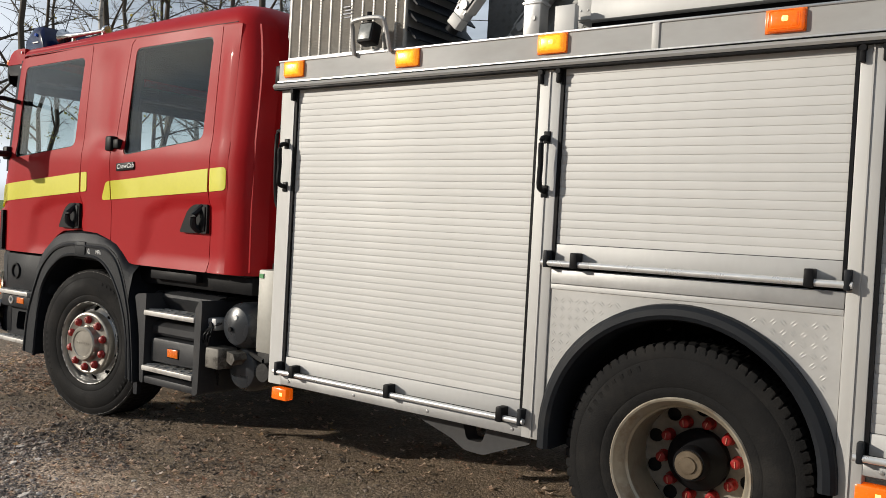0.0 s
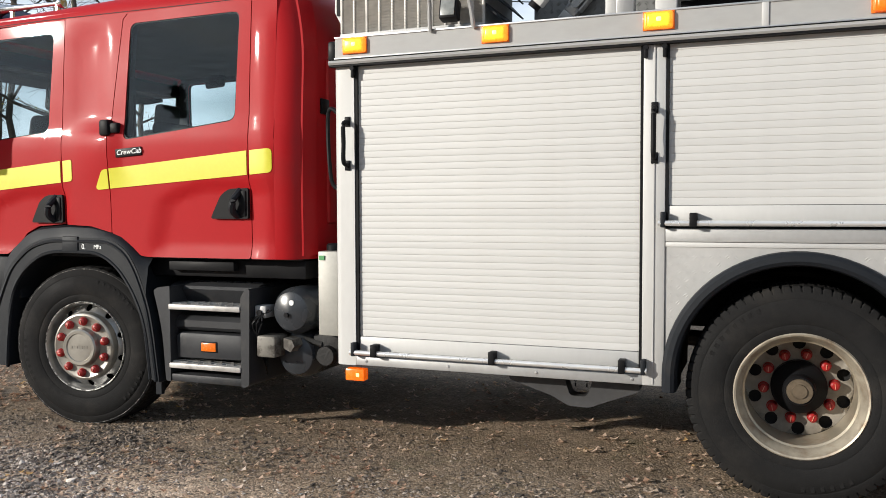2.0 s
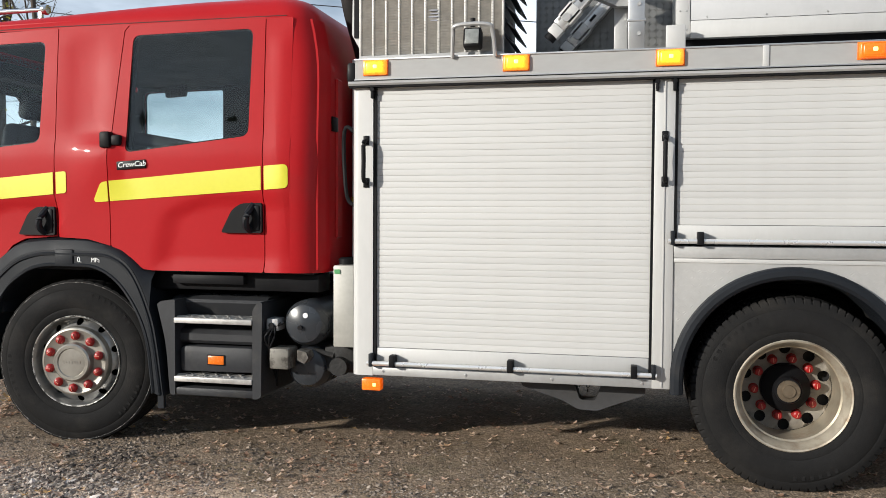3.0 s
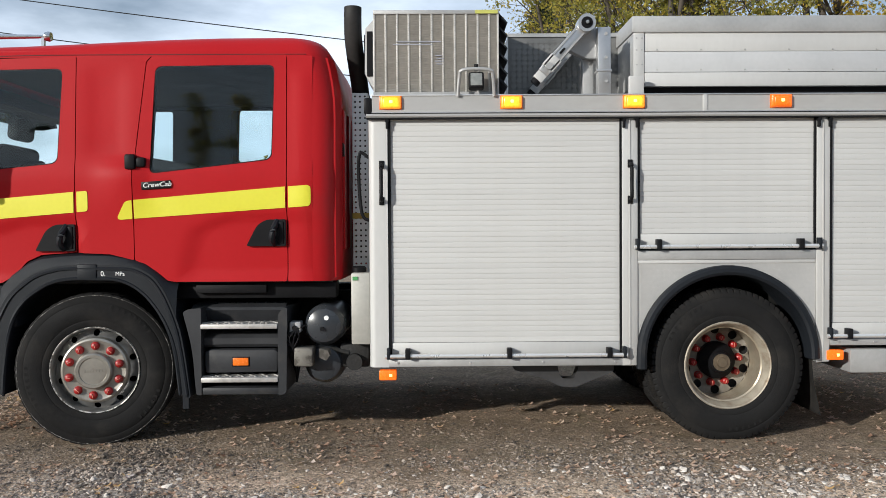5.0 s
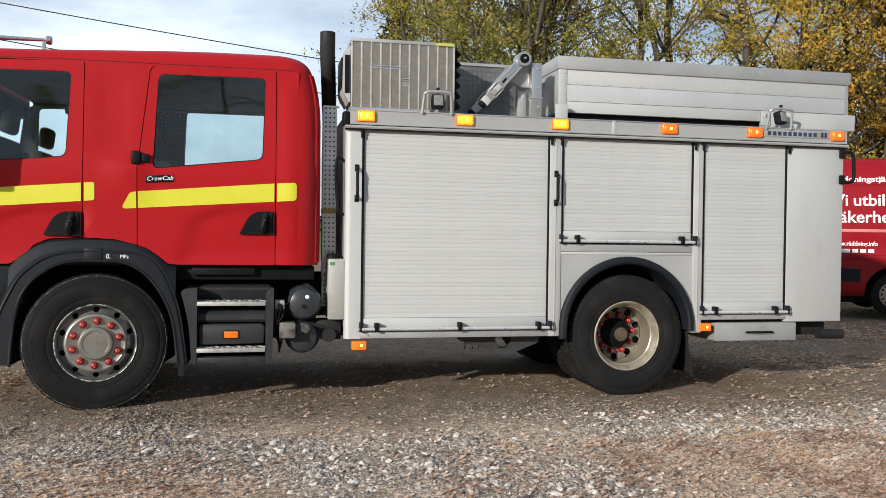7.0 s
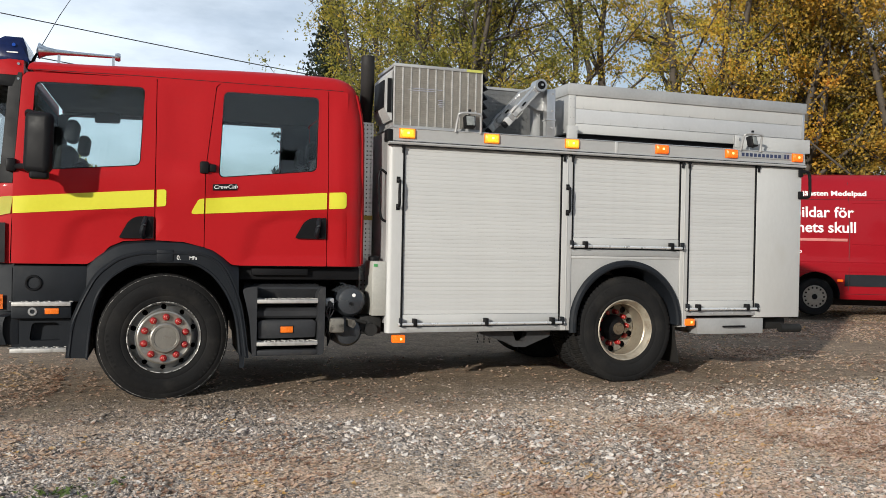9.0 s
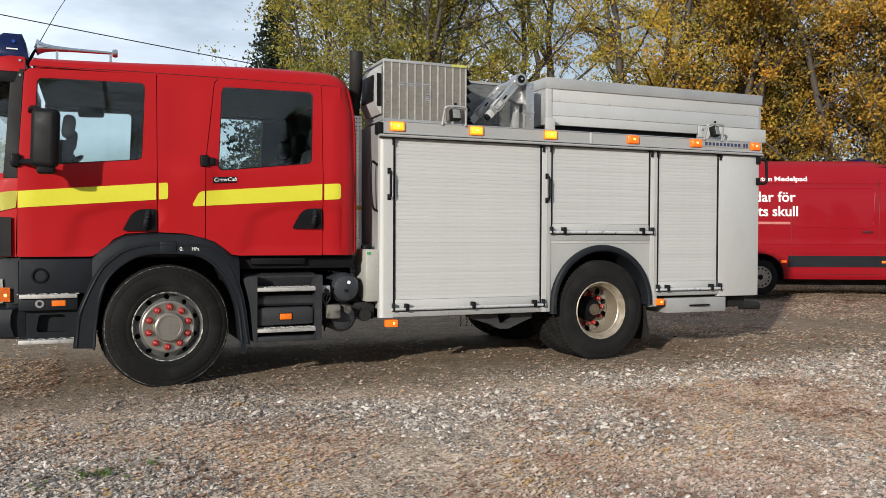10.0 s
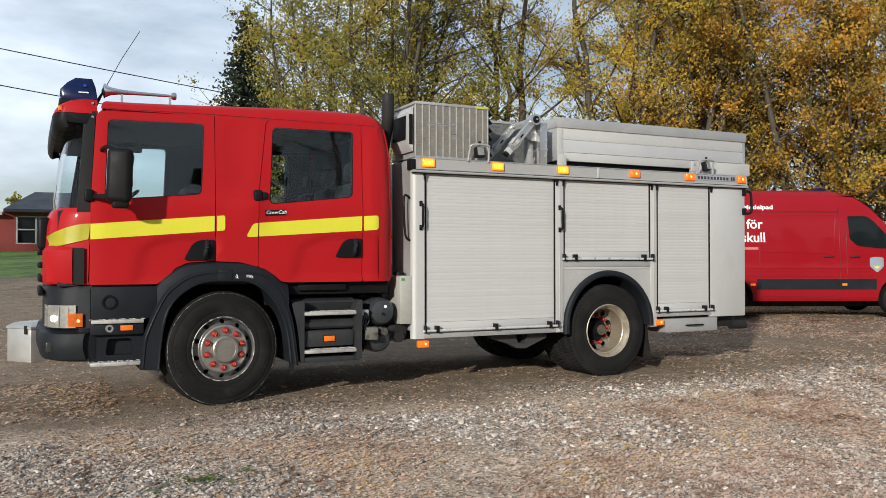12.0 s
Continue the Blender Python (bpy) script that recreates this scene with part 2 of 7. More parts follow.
def make(name, bm, material, angle=35):
    finish(bm, angle)
    me = bpy.data.meshes.new(name)
    bm.to_mesh(me)
    bm.free()
    me.materials.append(material)
    return me


def part(name, bm, material, parent, label=""):
    """One mesh under a thing or under a part; its vertices are in the space that the parent's parts share."""
    ob = new(name, make(name, bm, material) if isinstance(bm, bmesh.types.BMesh) else bm)
    ob.parent = parent
    if parent in BASES:
        ob.matrix_parent_inverse = Matrix.Translation(-BASES[parent])
    return tagged(ob, label)


BASES = {}


def thing(name, base, label, category, group="", turn=0.0, world_space=False):
    """A top-level Empty. world_space: its parts are drawn in the world's own coordinates."""
    ob = new(name)
    if world_space:
        BASES[ob] = Vector(base)
    ob.location = base
    ob.rotation_euler = (0, 0, radians(turn))
    return tagged(ob, label, category, group)


def nb():
    return bmesh.new()


def box(bm, x0, x1, y0, y1, z0, z1, bevel=0.0, seg=2):
    r = bmesh.ops.create_cube(bm, size=1, matrix=Matrix.LocRotScale(((x0 + x1) / 2, (y0 + y1) / 2, (z0 + z1) / 2), None, (abs(x1 - x0), abs(y1 - y0), abs(z1 - z0))))
    if bevel:
        es = list({e for v in r["verts"] for e in v.link_edges})
        bmesh.ops.bevel(bm, geom=es, offset=bevel, segments=seg, affect="EDGES", profile=0.5)
    return bm


def bx(*a, **k):
    return box(nb(), *a, **k)


def cyl(bm, p0, p1, r, seg=16, r2=None, caps=True):
    p0, p1 = Vector(p0), Vector(p1)
    d = p1 - p0
    m = Matrix.Translation((p0 + p1) / 2) @ d.to_track_quat("Z", "Y").to_matrix().to_4x4()
    bmesh.ops.create_cone(bm, cap_ends=caps, segments=seg, radius1=r, radius2=r if r2 is None else r2, depth=d.length, matrix=m)
    return bm


def tube(bm, path, r, seg=10):
    """A bent round bar through the points of path."""
    pts = [Vector(p) for p in path]
    rings = []
    up = Vector((0.13, 0.31, 0.94))
    for i, p in enumerate(pts):
        d = (pts[min(i + 1, len(pts) - 1)] - pts[max(i - 1, 0)]).normalized()
        a = d.cross(up).normalized()
        b = d.cross(a)
        rr = r[i] if isinstance(r, (list, tuple)) else r
        rings.append([bm.verts.new(p + (a * math.cos(k * math.tau / seg) + b * math.sin(k * math.tau / seg)) * rr) for k in range(seg)])
    for u, v in zip(rings, rings[1:]):
        for k in range(seg):
            bm.faces.new((u[k], u[(k + 1) % seg], v[(k + 1) % seg], v[k]))
    bm.faces.new(rings[0]), bm.faces.new(rings[-1][::-1])
    return bm


def smooth_path(pts, n=6):
    """Points along a smooth curve through pts."""
    p = [Vector(q) for q in pts]
    out = []
    for i in range(len(p) - 1):
        a, b, c, d = p[max(i - 1, 0)], p[i], p[i + 1], p[min(i + 2, len(p) - 1)]
        for k in range(n):
            t = k / n
            out.append(0.5 * ((2 * b) + (c - a) * t + (2 * a - 5 * b + 4 * c - d) * t * t + (3 * b - a - 3 * c + d) * t ** 3))
    return out + [p[-1]]


def lathe(bm, profile, c, seg=48, axis="y"):
    """profile: (radius, offset along the axis) from one end to the other; c: the middle."""
    rings = []
    for r, o in profile:
        ring = []
        for k in range(seg):
            a = k * math.tau / seg
            u, w = r * math.cos(a), r * math.sin(a)
            ring.append(bm.verts.new((c[0] + u, c[1] + o, c[2] + w) if axis == "y" else ((c[0] + o, c[1] + u, c[2] + w) if axis == "x" else (c[0] + u, c[1] + w, c[2] + o))))
        rings.append(ring)
    for u, v in zip(rings, rings[1:]):
        for k in range(seg):
            bm.faces.new((u[k], u[(k + 1) % seg], v[(k + 1) % seg], v[k]))
    return bm


def rounded(pts, radii, n=5):
    """A polygon with rounded corners. radii: one for all, or one each."""
    out = []
    m = len(pts)
    for i, p in enumerate(pts):
        r = radii[i] if isinstance(radii, (list, tuple)) else radii
        p = Vector(p)
        a, b = Vector(pts[i - 1]) - p, Vector(pts[(i + 1) % m]) - p
        r = min(r, a.length * 0.48, b.length * 0.48)
        if r < 1e-4:
            out.append(tuple(p))
            continue
        for k in range(n + 1):
            t = k / n
            out.append(tuple((p + a.normalized() * r) * (1 - t) ** 2 + p * 2 * t * (1 - t) + (p + b.normalized() * r) * t * t))
    return out


def plate(bm, outer, holes, d0, d1, put=None, cuts=(0, 0), shape=None):
    """A sheet with holes, drawn in x and z, from depth d0 to d1 in y. cuts: the spacing in x and z of extra lines, for sheets that shape() bends."""
    sub = nb()
    edges = []
    for loop in (outer, *holes):
        vs = [sub.verts.new((p[0], 0, p[1])) for p in loop]
        edges += [sub.edges.new((vs[i], vs[(i + 1) % len(vs)])) for i in range(len(vs))]
    bmesh.ops.triangle_fill(sub, use_beauty=True, use_dissolve=False, edges=edges)
    xs, zs = [p[0] for p in outer], [p[1] for p in outer]
    for k, (lo, hi, no) in enumerate(((min(xs), max(xs), (1, 0, 0)), (min(zs), max(zs), (0, 0, 1)))):
        if cuts[k]:
            n = int((hi - lo) / cuts[k])
            for i in range(1, n + 1):
                v = lo + (hi - lo) * i / (n + 1)
                bmesh.ops.bisect_plane(sub, geom=sub.verts[:] + sub.edges[:] + sub.faces[:], plane_co=(v, 0, v), plane_no=no)
    top = {v: bm.verts.new((v.co.x, d0 + (shape(v.co.x, v.co.z) if shape else 0), v.co.z)) for v in sub.verts}
    bot = {v: bm.verts.new((v.co.x, d1 + (shape(v.co.x, v.co.z) if shape else 0), v.co.z)) for v in sub.verts}
    for f in sub.faces:
        bm.faces.new([top[v] for v in f.verts])
        bm.faces.new([bot[v] for v in reversed(f.verts)])
    for e in sub.edges:
        if len(e.link_faces) == 1:
            a, b = e.verts
            bm.faces.new((top[a], top[b], bot[b], bot[a]))
    sub.free()
    return bm


def arc(cx, cz, r, a0, a1, n=24):
    return [(cx + r * math.cos(radians(a0 + (a1 - a0) * i / n)), cz + r * math.sin(radians(a0 + (a1 - a0) * i / n))) for i in range(n + 1)]


def move(bm, m):
    bmesh.ops.transform(bm, matrix=m, verts=bm.verts)
    return bm


def loft(bm, sections, closed=False, caps=False):
    rings = [[bm.verts.new(p) for p in s] for s in sections]
    n = len(rings[0])
    for u, v in zip(rings, rings[1:]):
        for k in range(n if closed else n - 1):
            bm.faces.new((u[k], u[(k + 1) % n], v[(k + 1) % n], v[k]))
    if caps:
        bm.faces.new(rings[0][::-1]), bm.faces.new(rings[-1])
    return bm


def text(name, words, size, material, parent, m, label="", bold=0.0, squeeze=1.0, depth=0.002, align="LEFT"):
    """Raised lettering with Blender's own font, lying in the plane that m gives."""
    cu = bpy.data.curves.new(name, "FONT")
    cu.body, cu.size, cu.extrude, cu.offset, cu.align_x = words, size, depth, bold, align
    cu.resolution_u = 3
    tmp = new(name, cu)
    me = bpy.data.meshes.new_from_object(tmp.evaluated_get(bpy.context.evaluated_depsgraph_get()))
    bpy.data.objects.remove(tmp)
    me.transform(m @ Matrix.Diagonal((squeeze, 1, 1, 1)))
    me.materials.clear()
    me.materials.append(material)
    return part(name, me, material, parent, label)


# ---------- ground ----------
def smoothstep(a, b, v):
    t = min(1.0, max(0.0, (v - a) / (b - a)))
    return t * t * (3 - 2 * t)


def ground_z(x, y):
    z = -0.17 * smoothstep(2.9, 0.0, y) + 0.006 * max(0.0, y - 6)
    z += 0.06 * (min(y, 45.0) - 11) if y > 11 else 0.0
    z += 0.10 * smoothstep(3, 9, x) * smoothstep(4, 9, y)
    z += 0.012 * noise.noise((x * 0.7, y * 0.7, 0)) + 0.004 * noise.noise((x * 2.6, y * 2.6, 4))
    return z


def axis_steps(near, far, fine, grow=1.35):
    """Sample places, fine between the two near ends, wider and wider out to far."""
    a = list(np.arange(near[0], near[1] + 1e-6, fine))
    s, v = fine, near[1]
    while v < far:
        s *= grow
        v += s
        a.append(v)
    s, v = fine, near[0]
    while v > -far:
        s *= grow
        v -= s
        a.insert(0, v)
    return a


gm = bpy.data.materials.new("gravel_yard")
gm.use_nodes = True
gn, gl = gm.node_tree.nodes, gm.node_tree.links
gb = gn["Principled BSDF"]
gt = gn.new("ShaderNodeTexCoord")


def gnoise(s, detail=6.0, rough=0.6):
    t = gn.new("ShaderNodeTexNoise")
    t.inputs["Scale"].default_value, t.inputs["Detail"].default_value, t.inputs["Roughness"].default_value = s, detail, rough
    gl.new(gt.outputs["Object"], t.inputs["Vector"])
    return t.outputs["Fac"]


def gramp(src, *stops):
    r = gn.new("ShaderNodeValToRGB")
    while len(r.color_ramp.elements) < len(stops):
        r.color_ramp.elements.new(0.5)
    for e, (p, c) in zip(r.color_ramp.elements, stops):
        e.position, e.color = p, (*c, 1) if len(c) == 3 else c
    gl.new(src, r.inputs["Fac"])
    return r.outputs["Color"]


def gmix(f, a, b, blend="MIX"):
    m = gn.new("ShaderNodeMix")
    m.data_type, m.blend_type = "RGBA", blend
    for s, v in (("Factor", f), ("A", a), ("B", b)):
        if isinstance(v, (int, float)):
            m.inputs[s].default_value = v
        elif isinstance(v, tuple):
            m.inputs[s].default_value = (*v, 1)
        else:
            gl.new(v, m.inputs[s])
    return m.outputs["Result"]


vo = gn.new("ShaderNodeTexVoronoi")
vo.inputs["Scale"].default_value = 85.0
gl.new(gt.outputs["Object"], vo.inputs["Vector"])
vo2 = gn.new("ShaderNodeTexVoronoi")
vo2.inputs["Scale"].default_value = 36.0
gl.new(gt.outputs["Object"], vo2.inputs["Vector"])
STONES = ((0.0, (0.03, 0.025, 0.021)), (0.25, (0.15, 0.128, 0.107)), (0.5, (0.34, 0.305, 0.265)), (0.8, (0.60, 0.53, 0.455)), (1.0, (0.86, 0.80, 0.73)))
grit = gmix(gramp(gnoise(4.0, 4.0), (0.35, (0.3, 0.3, 0.3)), (0.7, (0.75, 0.75, 0.75))), gramp(vo.outputs["Color"], *STONES), gramp(vo2.outputs["Color"], *STONES))
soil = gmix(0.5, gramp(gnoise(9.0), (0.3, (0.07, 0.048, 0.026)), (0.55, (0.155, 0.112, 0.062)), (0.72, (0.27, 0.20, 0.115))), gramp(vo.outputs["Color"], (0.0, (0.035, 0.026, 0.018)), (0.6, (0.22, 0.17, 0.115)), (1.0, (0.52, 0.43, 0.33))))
sep = gn.new("ShaderNodeSeparateXYZ")
gl.new(gt.outputs["Object"], sep.inputs[0])
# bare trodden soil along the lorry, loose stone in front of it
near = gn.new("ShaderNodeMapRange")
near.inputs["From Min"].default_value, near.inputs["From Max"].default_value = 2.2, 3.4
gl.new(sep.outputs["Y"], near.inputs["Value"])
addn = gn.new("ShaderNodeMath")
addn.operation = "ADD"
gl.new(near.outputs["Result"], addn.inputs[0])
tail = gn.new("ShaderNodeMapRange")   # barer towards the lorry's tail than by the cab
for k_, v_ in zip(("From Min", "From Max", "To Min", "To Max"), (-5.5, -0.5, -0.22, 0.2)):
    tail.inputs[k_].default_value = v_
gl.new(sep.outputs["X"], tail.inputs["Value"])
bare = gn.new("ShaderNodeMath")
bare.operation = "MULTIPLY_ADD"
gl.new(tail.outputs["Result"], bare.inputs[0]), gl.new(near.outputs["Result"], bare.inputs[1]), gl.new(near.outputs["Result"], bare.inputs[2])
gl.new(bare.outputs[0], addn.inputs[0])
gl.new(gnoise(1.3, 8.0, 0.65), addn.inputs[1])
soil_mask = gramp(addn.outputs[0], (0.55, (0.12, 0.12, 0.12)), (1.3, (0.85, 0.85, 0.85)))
# thin green film of moss in the soil
soil = gmix(gramp(gnoise(2.1, 8.0, 0.7), (0.56, (0, 0, 0)), (0.75, (0.5, 0.5, 0.5))), soil, (0.11, 0.125, 0.045))
grit = gmix(1.0, grit, (1.15, 1.10, 1.04), "MULTIPLY")
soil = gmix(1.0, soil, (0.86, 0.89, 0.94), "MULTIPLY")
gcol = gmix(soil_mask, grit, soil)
gcol = gmix(1.0, gcol, gramp(gnoise(3.2, 9.0, 0.7), (0.30, (0.74, 0.71, 0.66)), (0.5, (1.2, 1.2, 1.2)), (0.72, (1.55, 1.55, 1.57))), "MULTIPLY")
# grass beyond the road
gx = gn.new("ShaderNodeMapRange")
gx.inputs["From Min"].default_value, gx.inputs["From Max"].default_value = 22.3, 22.9
gl.new(sep.outputs["Y"], gx.inputs["Value"])
grass = gramp(gnoise(2.5), (0.3, (0.07, 0.13, 0.025)), (0.7, (0.17, 0.25, 0.05)))
gcol = gmix(1.0, gcol, (1.02, 0.93, 0.84), "MULTIPLY")
gcol = gmix(gx.outputs["Result"], gcol, grass)
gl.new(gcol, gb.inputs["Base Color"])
gb.inputs["Roughness"].default_value = 0.9
hb = gn.new("ShaderNodeMath")
hb.operation = "MULTIPLY_ADD"
gl.new(vo2.outputs["Distance"], hb.inputs[0])
hb.inputs[1].default_value = 0.8
gl.new(vo.outputs["Distance"], hb.inputs[2])
bu = gn.new("ShaderNodeBump")
bu.invert = True
bu.inputs["Strength"].default_value, bu.inputs["Distance"].default_value = 0.7, 0.006
gl.new(hb.outputs[0], bu.inputs["Height"]), gl.new(bu.outputs["Normal"], gb.inputs["Normal"])

xs, ys = axis_steps((-9.5, 5.0), 900, 0.18), axis_steps((-4.0, 8.0), 900, 0.18)
gv = [(x, y, ground_z(x, y)) for y in ys for x in xs]
w = len(xs)
gf = [(j * w + i, j * w + i + 1, (j + 1) * w + i + 1, (j + 1) * w + i) for j in range(len(ys) - 1) for i in range(w - 1)]
me = bpy.data.meshes.new("ground")
me.from_pydata(gv, [], gf)
me.shade_smooth()
me.materials.append(gm)
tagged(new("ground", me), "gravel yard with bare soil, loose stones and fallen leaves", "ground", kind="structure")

# ---------- fire truck ----------
YS, YM = 3.27, 4.52                   # the near side's plane, the truck's middle
truck = thing("fire_truck", (-3.1, YM, 0.0), "red crew-cab fire truck with grey roller-shutter body on gravel", "fire truck", world_space=True)


def far(bm):
    """The same shape on the far side."""
    move(bm, Matrix.Translation((0, 2 * YM, 0)) @ Matrix.Diagonal((1, -1, 1, 1)))
    bmesh.ops.reverse_faces(bm, faces=bm.faces)
    return bm


# --- cab ---
def lean(z):
    return 0.05 * max(0.0, (z - 1.78) / 0.85) ** 1.25 - 0.012 * smoothstep(1.95, 1.80, z) * smoothstep(1.2, 1.75, z)


def bowl(x, z, x1, z1):
    """The pressed-in field behind a door handle, whose rear top corner is (x1, z1)."""
    top = z1 + 0.035 - 0.42 * max(0.0, (x1 - 0.30 - x)) ** 1.3
    inside = smoothstep(-0.02, 0.05, top - z) * smoothstep(x1 - 0.66, x1 - 0.50, x + 0.25 * (z1 - z)) * smoothstep(z1 - 0.42, z1 - 0.33, z)
    return 0.021 * inside


def cab_side(x, z):
    y = lean(z)
    if x < -6.42:
        y += 0.75 * (-6.42 - x) ** 2
    y += bowl(x, z, -4.14, 1.51) if x > -5.1 else (bowl(x, z, -5.53, 1.49) if x < -5.51 else 0)
    if -5.50 < x < -5.16:             # the pillar between the doors is pressed in above the belt line
        y += 0.009 * smoothstep(-5.50, -5.36, x) * smoothstep(-5.14, -5.28, x) * smoothstep(1.88, 2.0, z) * smoothstep(2.58, 2.45, z)
        y -= 0.022 * smoothstep(-5.46, -5.20, x) * smoothstep(1.945, 1.84, z) * smoothstep(1.45, 1.80, z)
    if -5.16 <= x < -4.85:            # the swelling round the hinge runs out on the door
        y -= 0.022 * smoothstep(-5.02, -5.15, x) * smoothstep(1.945, 1.84, z) * smoothstep(1.45, 1.80, z)
    if x > -4.10:                     # raised rear pillar
        y -= 0.008 * smoothstep(-4.115, -4.04, x) * smoothstep(-3.957, -4.0, x) * smoothstep(2.52, 2.46, z)
    return y


T = 0.035
front_arch = [(-6.02, 1.10), (-5.93, 1.16), (-5.86, 1.24), (-5.76, 1.285), (-5.53, 1.30)]
door_f = [(-6.558, 1.10), *front_arch, (-5.527, 1.30), (-5.527, 2.60), (-6.47, 2.578), (-6.506, 2.54), (-6.552, 1.78)]
win_f = [(-6.445, 1.812), (-5.64, 1.888), (-5.612, 2.522), (-6.415, 2.508)]
pillar_b = [(-5.521, 1.297), (-5.30, 1.286), (-5.165, 1.252), (-5.143, 1.246), (-5.143, 1.85), (-5.062, 2.567), (-5.024, 2.606), (-5.521, 2.606)]
door_r = [(-5.137, 1.243), (-5.07, 1.222), (-4.987, 1.164), (-4.92, 1.107), (-4.86, 1.10), (-4.131, 1.10), (-4.131, 2.612), (-5.02, 2.60), (-5.056, 2.565), (-5.137, 1.85)]
win_r = [(-5.035, 1.816), (-4.225, 1.907), (-4.207, 2.543), (-5.000, 2.535)]
pillar_c = [(-4.125, 1.10), (-3.957, 1.10), (-3.957, 2.60), (-4.125, 2.60)]
WIN_R = 0.05
hole_f, hole_r = rounded(win_f, WIN_R), rounded(win_r, WIN_R)

shell = nb()
for outline in (pillar_b, pillar_c):
    plate(shell, rounded(outline, 0.008, 2), [], YS, YS + T, cuts=(0.05, 0.05), shape=cab_side)
# head rail above the doors
plate(shell, [(-6.43, 2.585), (-5.5, 2.61), (-5.0, 2.612), (-4.03, 2.622), (-4.03, 2.655), (-6.43, 2.64)], [], YS + 0.012, YS + T, cuts=(0.2, 0.02), shape=cab_side)
cab = part("cab_shell", shell, RED, truck, "glossy red cab panels between and around the doors")


def plan(z, inset, xr=-3.79, n=8):
    """Half of the cab's plan from the near side round the rear corner to the middle."""
    y0 = YS + lean(min(z, 2.62)) + inset
    r = 0.17
    x1 = xr - inset * 0.9 - 0.075 * max(0.0, (min(z, 2.7) - 2.22) / 0.45) ** 2
    return [(x1 - r + r * math.sin(radians(a)), y0 + r - r * math.cos(radians(a)), z) for a in np.linspace(0, 90, n)] + [(x1 + 0.012, YM, z)]


def mirrored(half):
    return half + [(x, 2 * YM - y, z) for x, y, z in reversed(half[:-1])]


back = loft(nb(), [mirrored(plan(z, 0)) for z in (1.10, 1.16, 1.5, 1.78, 1.9, 2.1, 2.22, 2.32, 2.42, 2.52, 2.60)])
rear_wall = part("rear_wall", back, RED, truck)
for k in range(7):                     # pressed ribs on the rear wall
    yb = 3.62 + k * 0.30
    part("rib", bx(-3.80, -3.775, yb - 0.05, yb + 0.05, 1.3, 2.28, 0.01, seg=1), RED, rear_wall)
rear_step = [(a, o) for a, o in ((52, 0.0), (55, 0.011), (72, 0.013), (90, 0.013))]
flange = loft(nb(), [[(x + o * math.sin(radians(a)), y - o * math.cos(radians(a)), z) for (a, o), (x, y, _) in zip(rear_step, [(plan(z, 0)[-2][0] - 0.17 + 0.17 * math.sin(radians(a)), plan(z, 0)[0][1] + 0.17 - 0.17 * math.cos(radians(a)), z) for a, _ in rear_step])] for z in (1.12, 1.5, 1.9, 2.1, 2.22, 2.32, 2.42, 2.52, 2.60)])
part("corner_flange", flange, RED, truck)
part("vent_grille", bx(-3.80, -3.774, 3.50, 3.59, 1.95, 2.04, 0.006), BLACK, truck, "small black air vent")

sections = []
for a in np.linspace(0, 90, 9):
    inset, sa = 0.15 * (1 - math.cos(radians(a))), math.sin(radians(a))
    rise = lambda x: 0.088 + 0.067 * smoothstep(-6.5, -4.4, x)
    half = [(x, y, 2.595 + rise(x) * sa) for x, y, _ in plan(2.595 + 0.105 * sa, inset)]
    near_row = [(x + (inset * 0.5 if x < -6.4 else 0), half[0][1], 2.595 + rise(x) * sa) for x in (-6.47, -6.2, -5.9, -5.6, -5.3, -4.95, -4.6, -4.3)]
    sections.append(mirrored(near_row + half))
roof = loft(nb(), sections)
last = [v for v in roof.verts][-len(sections[0]):]
n = len(last)
for k in range(n // 2 - 1):
    mid_a, mid_b = last[k], last[n - 1 - k]
    f = (last[k], last[k + 1], last[n - 2 - k], last[n - 1 - k])
    if len({*f}) == 4:
        roof.faces.new(f)
part("roof", roof, RED, truck)
part("roof_joint", tube(nb(), [(x, YS + lean(2.62) + 0.001, 2.600 + 0.012 * smoothstep(-6.4, -5.6, x)) for x in np.linspace(-6.45, -4.0, 14)], 0.0032, 6), mat("red_black_sealant", (0.06, 0.006, 0.007), 0.6), truck)

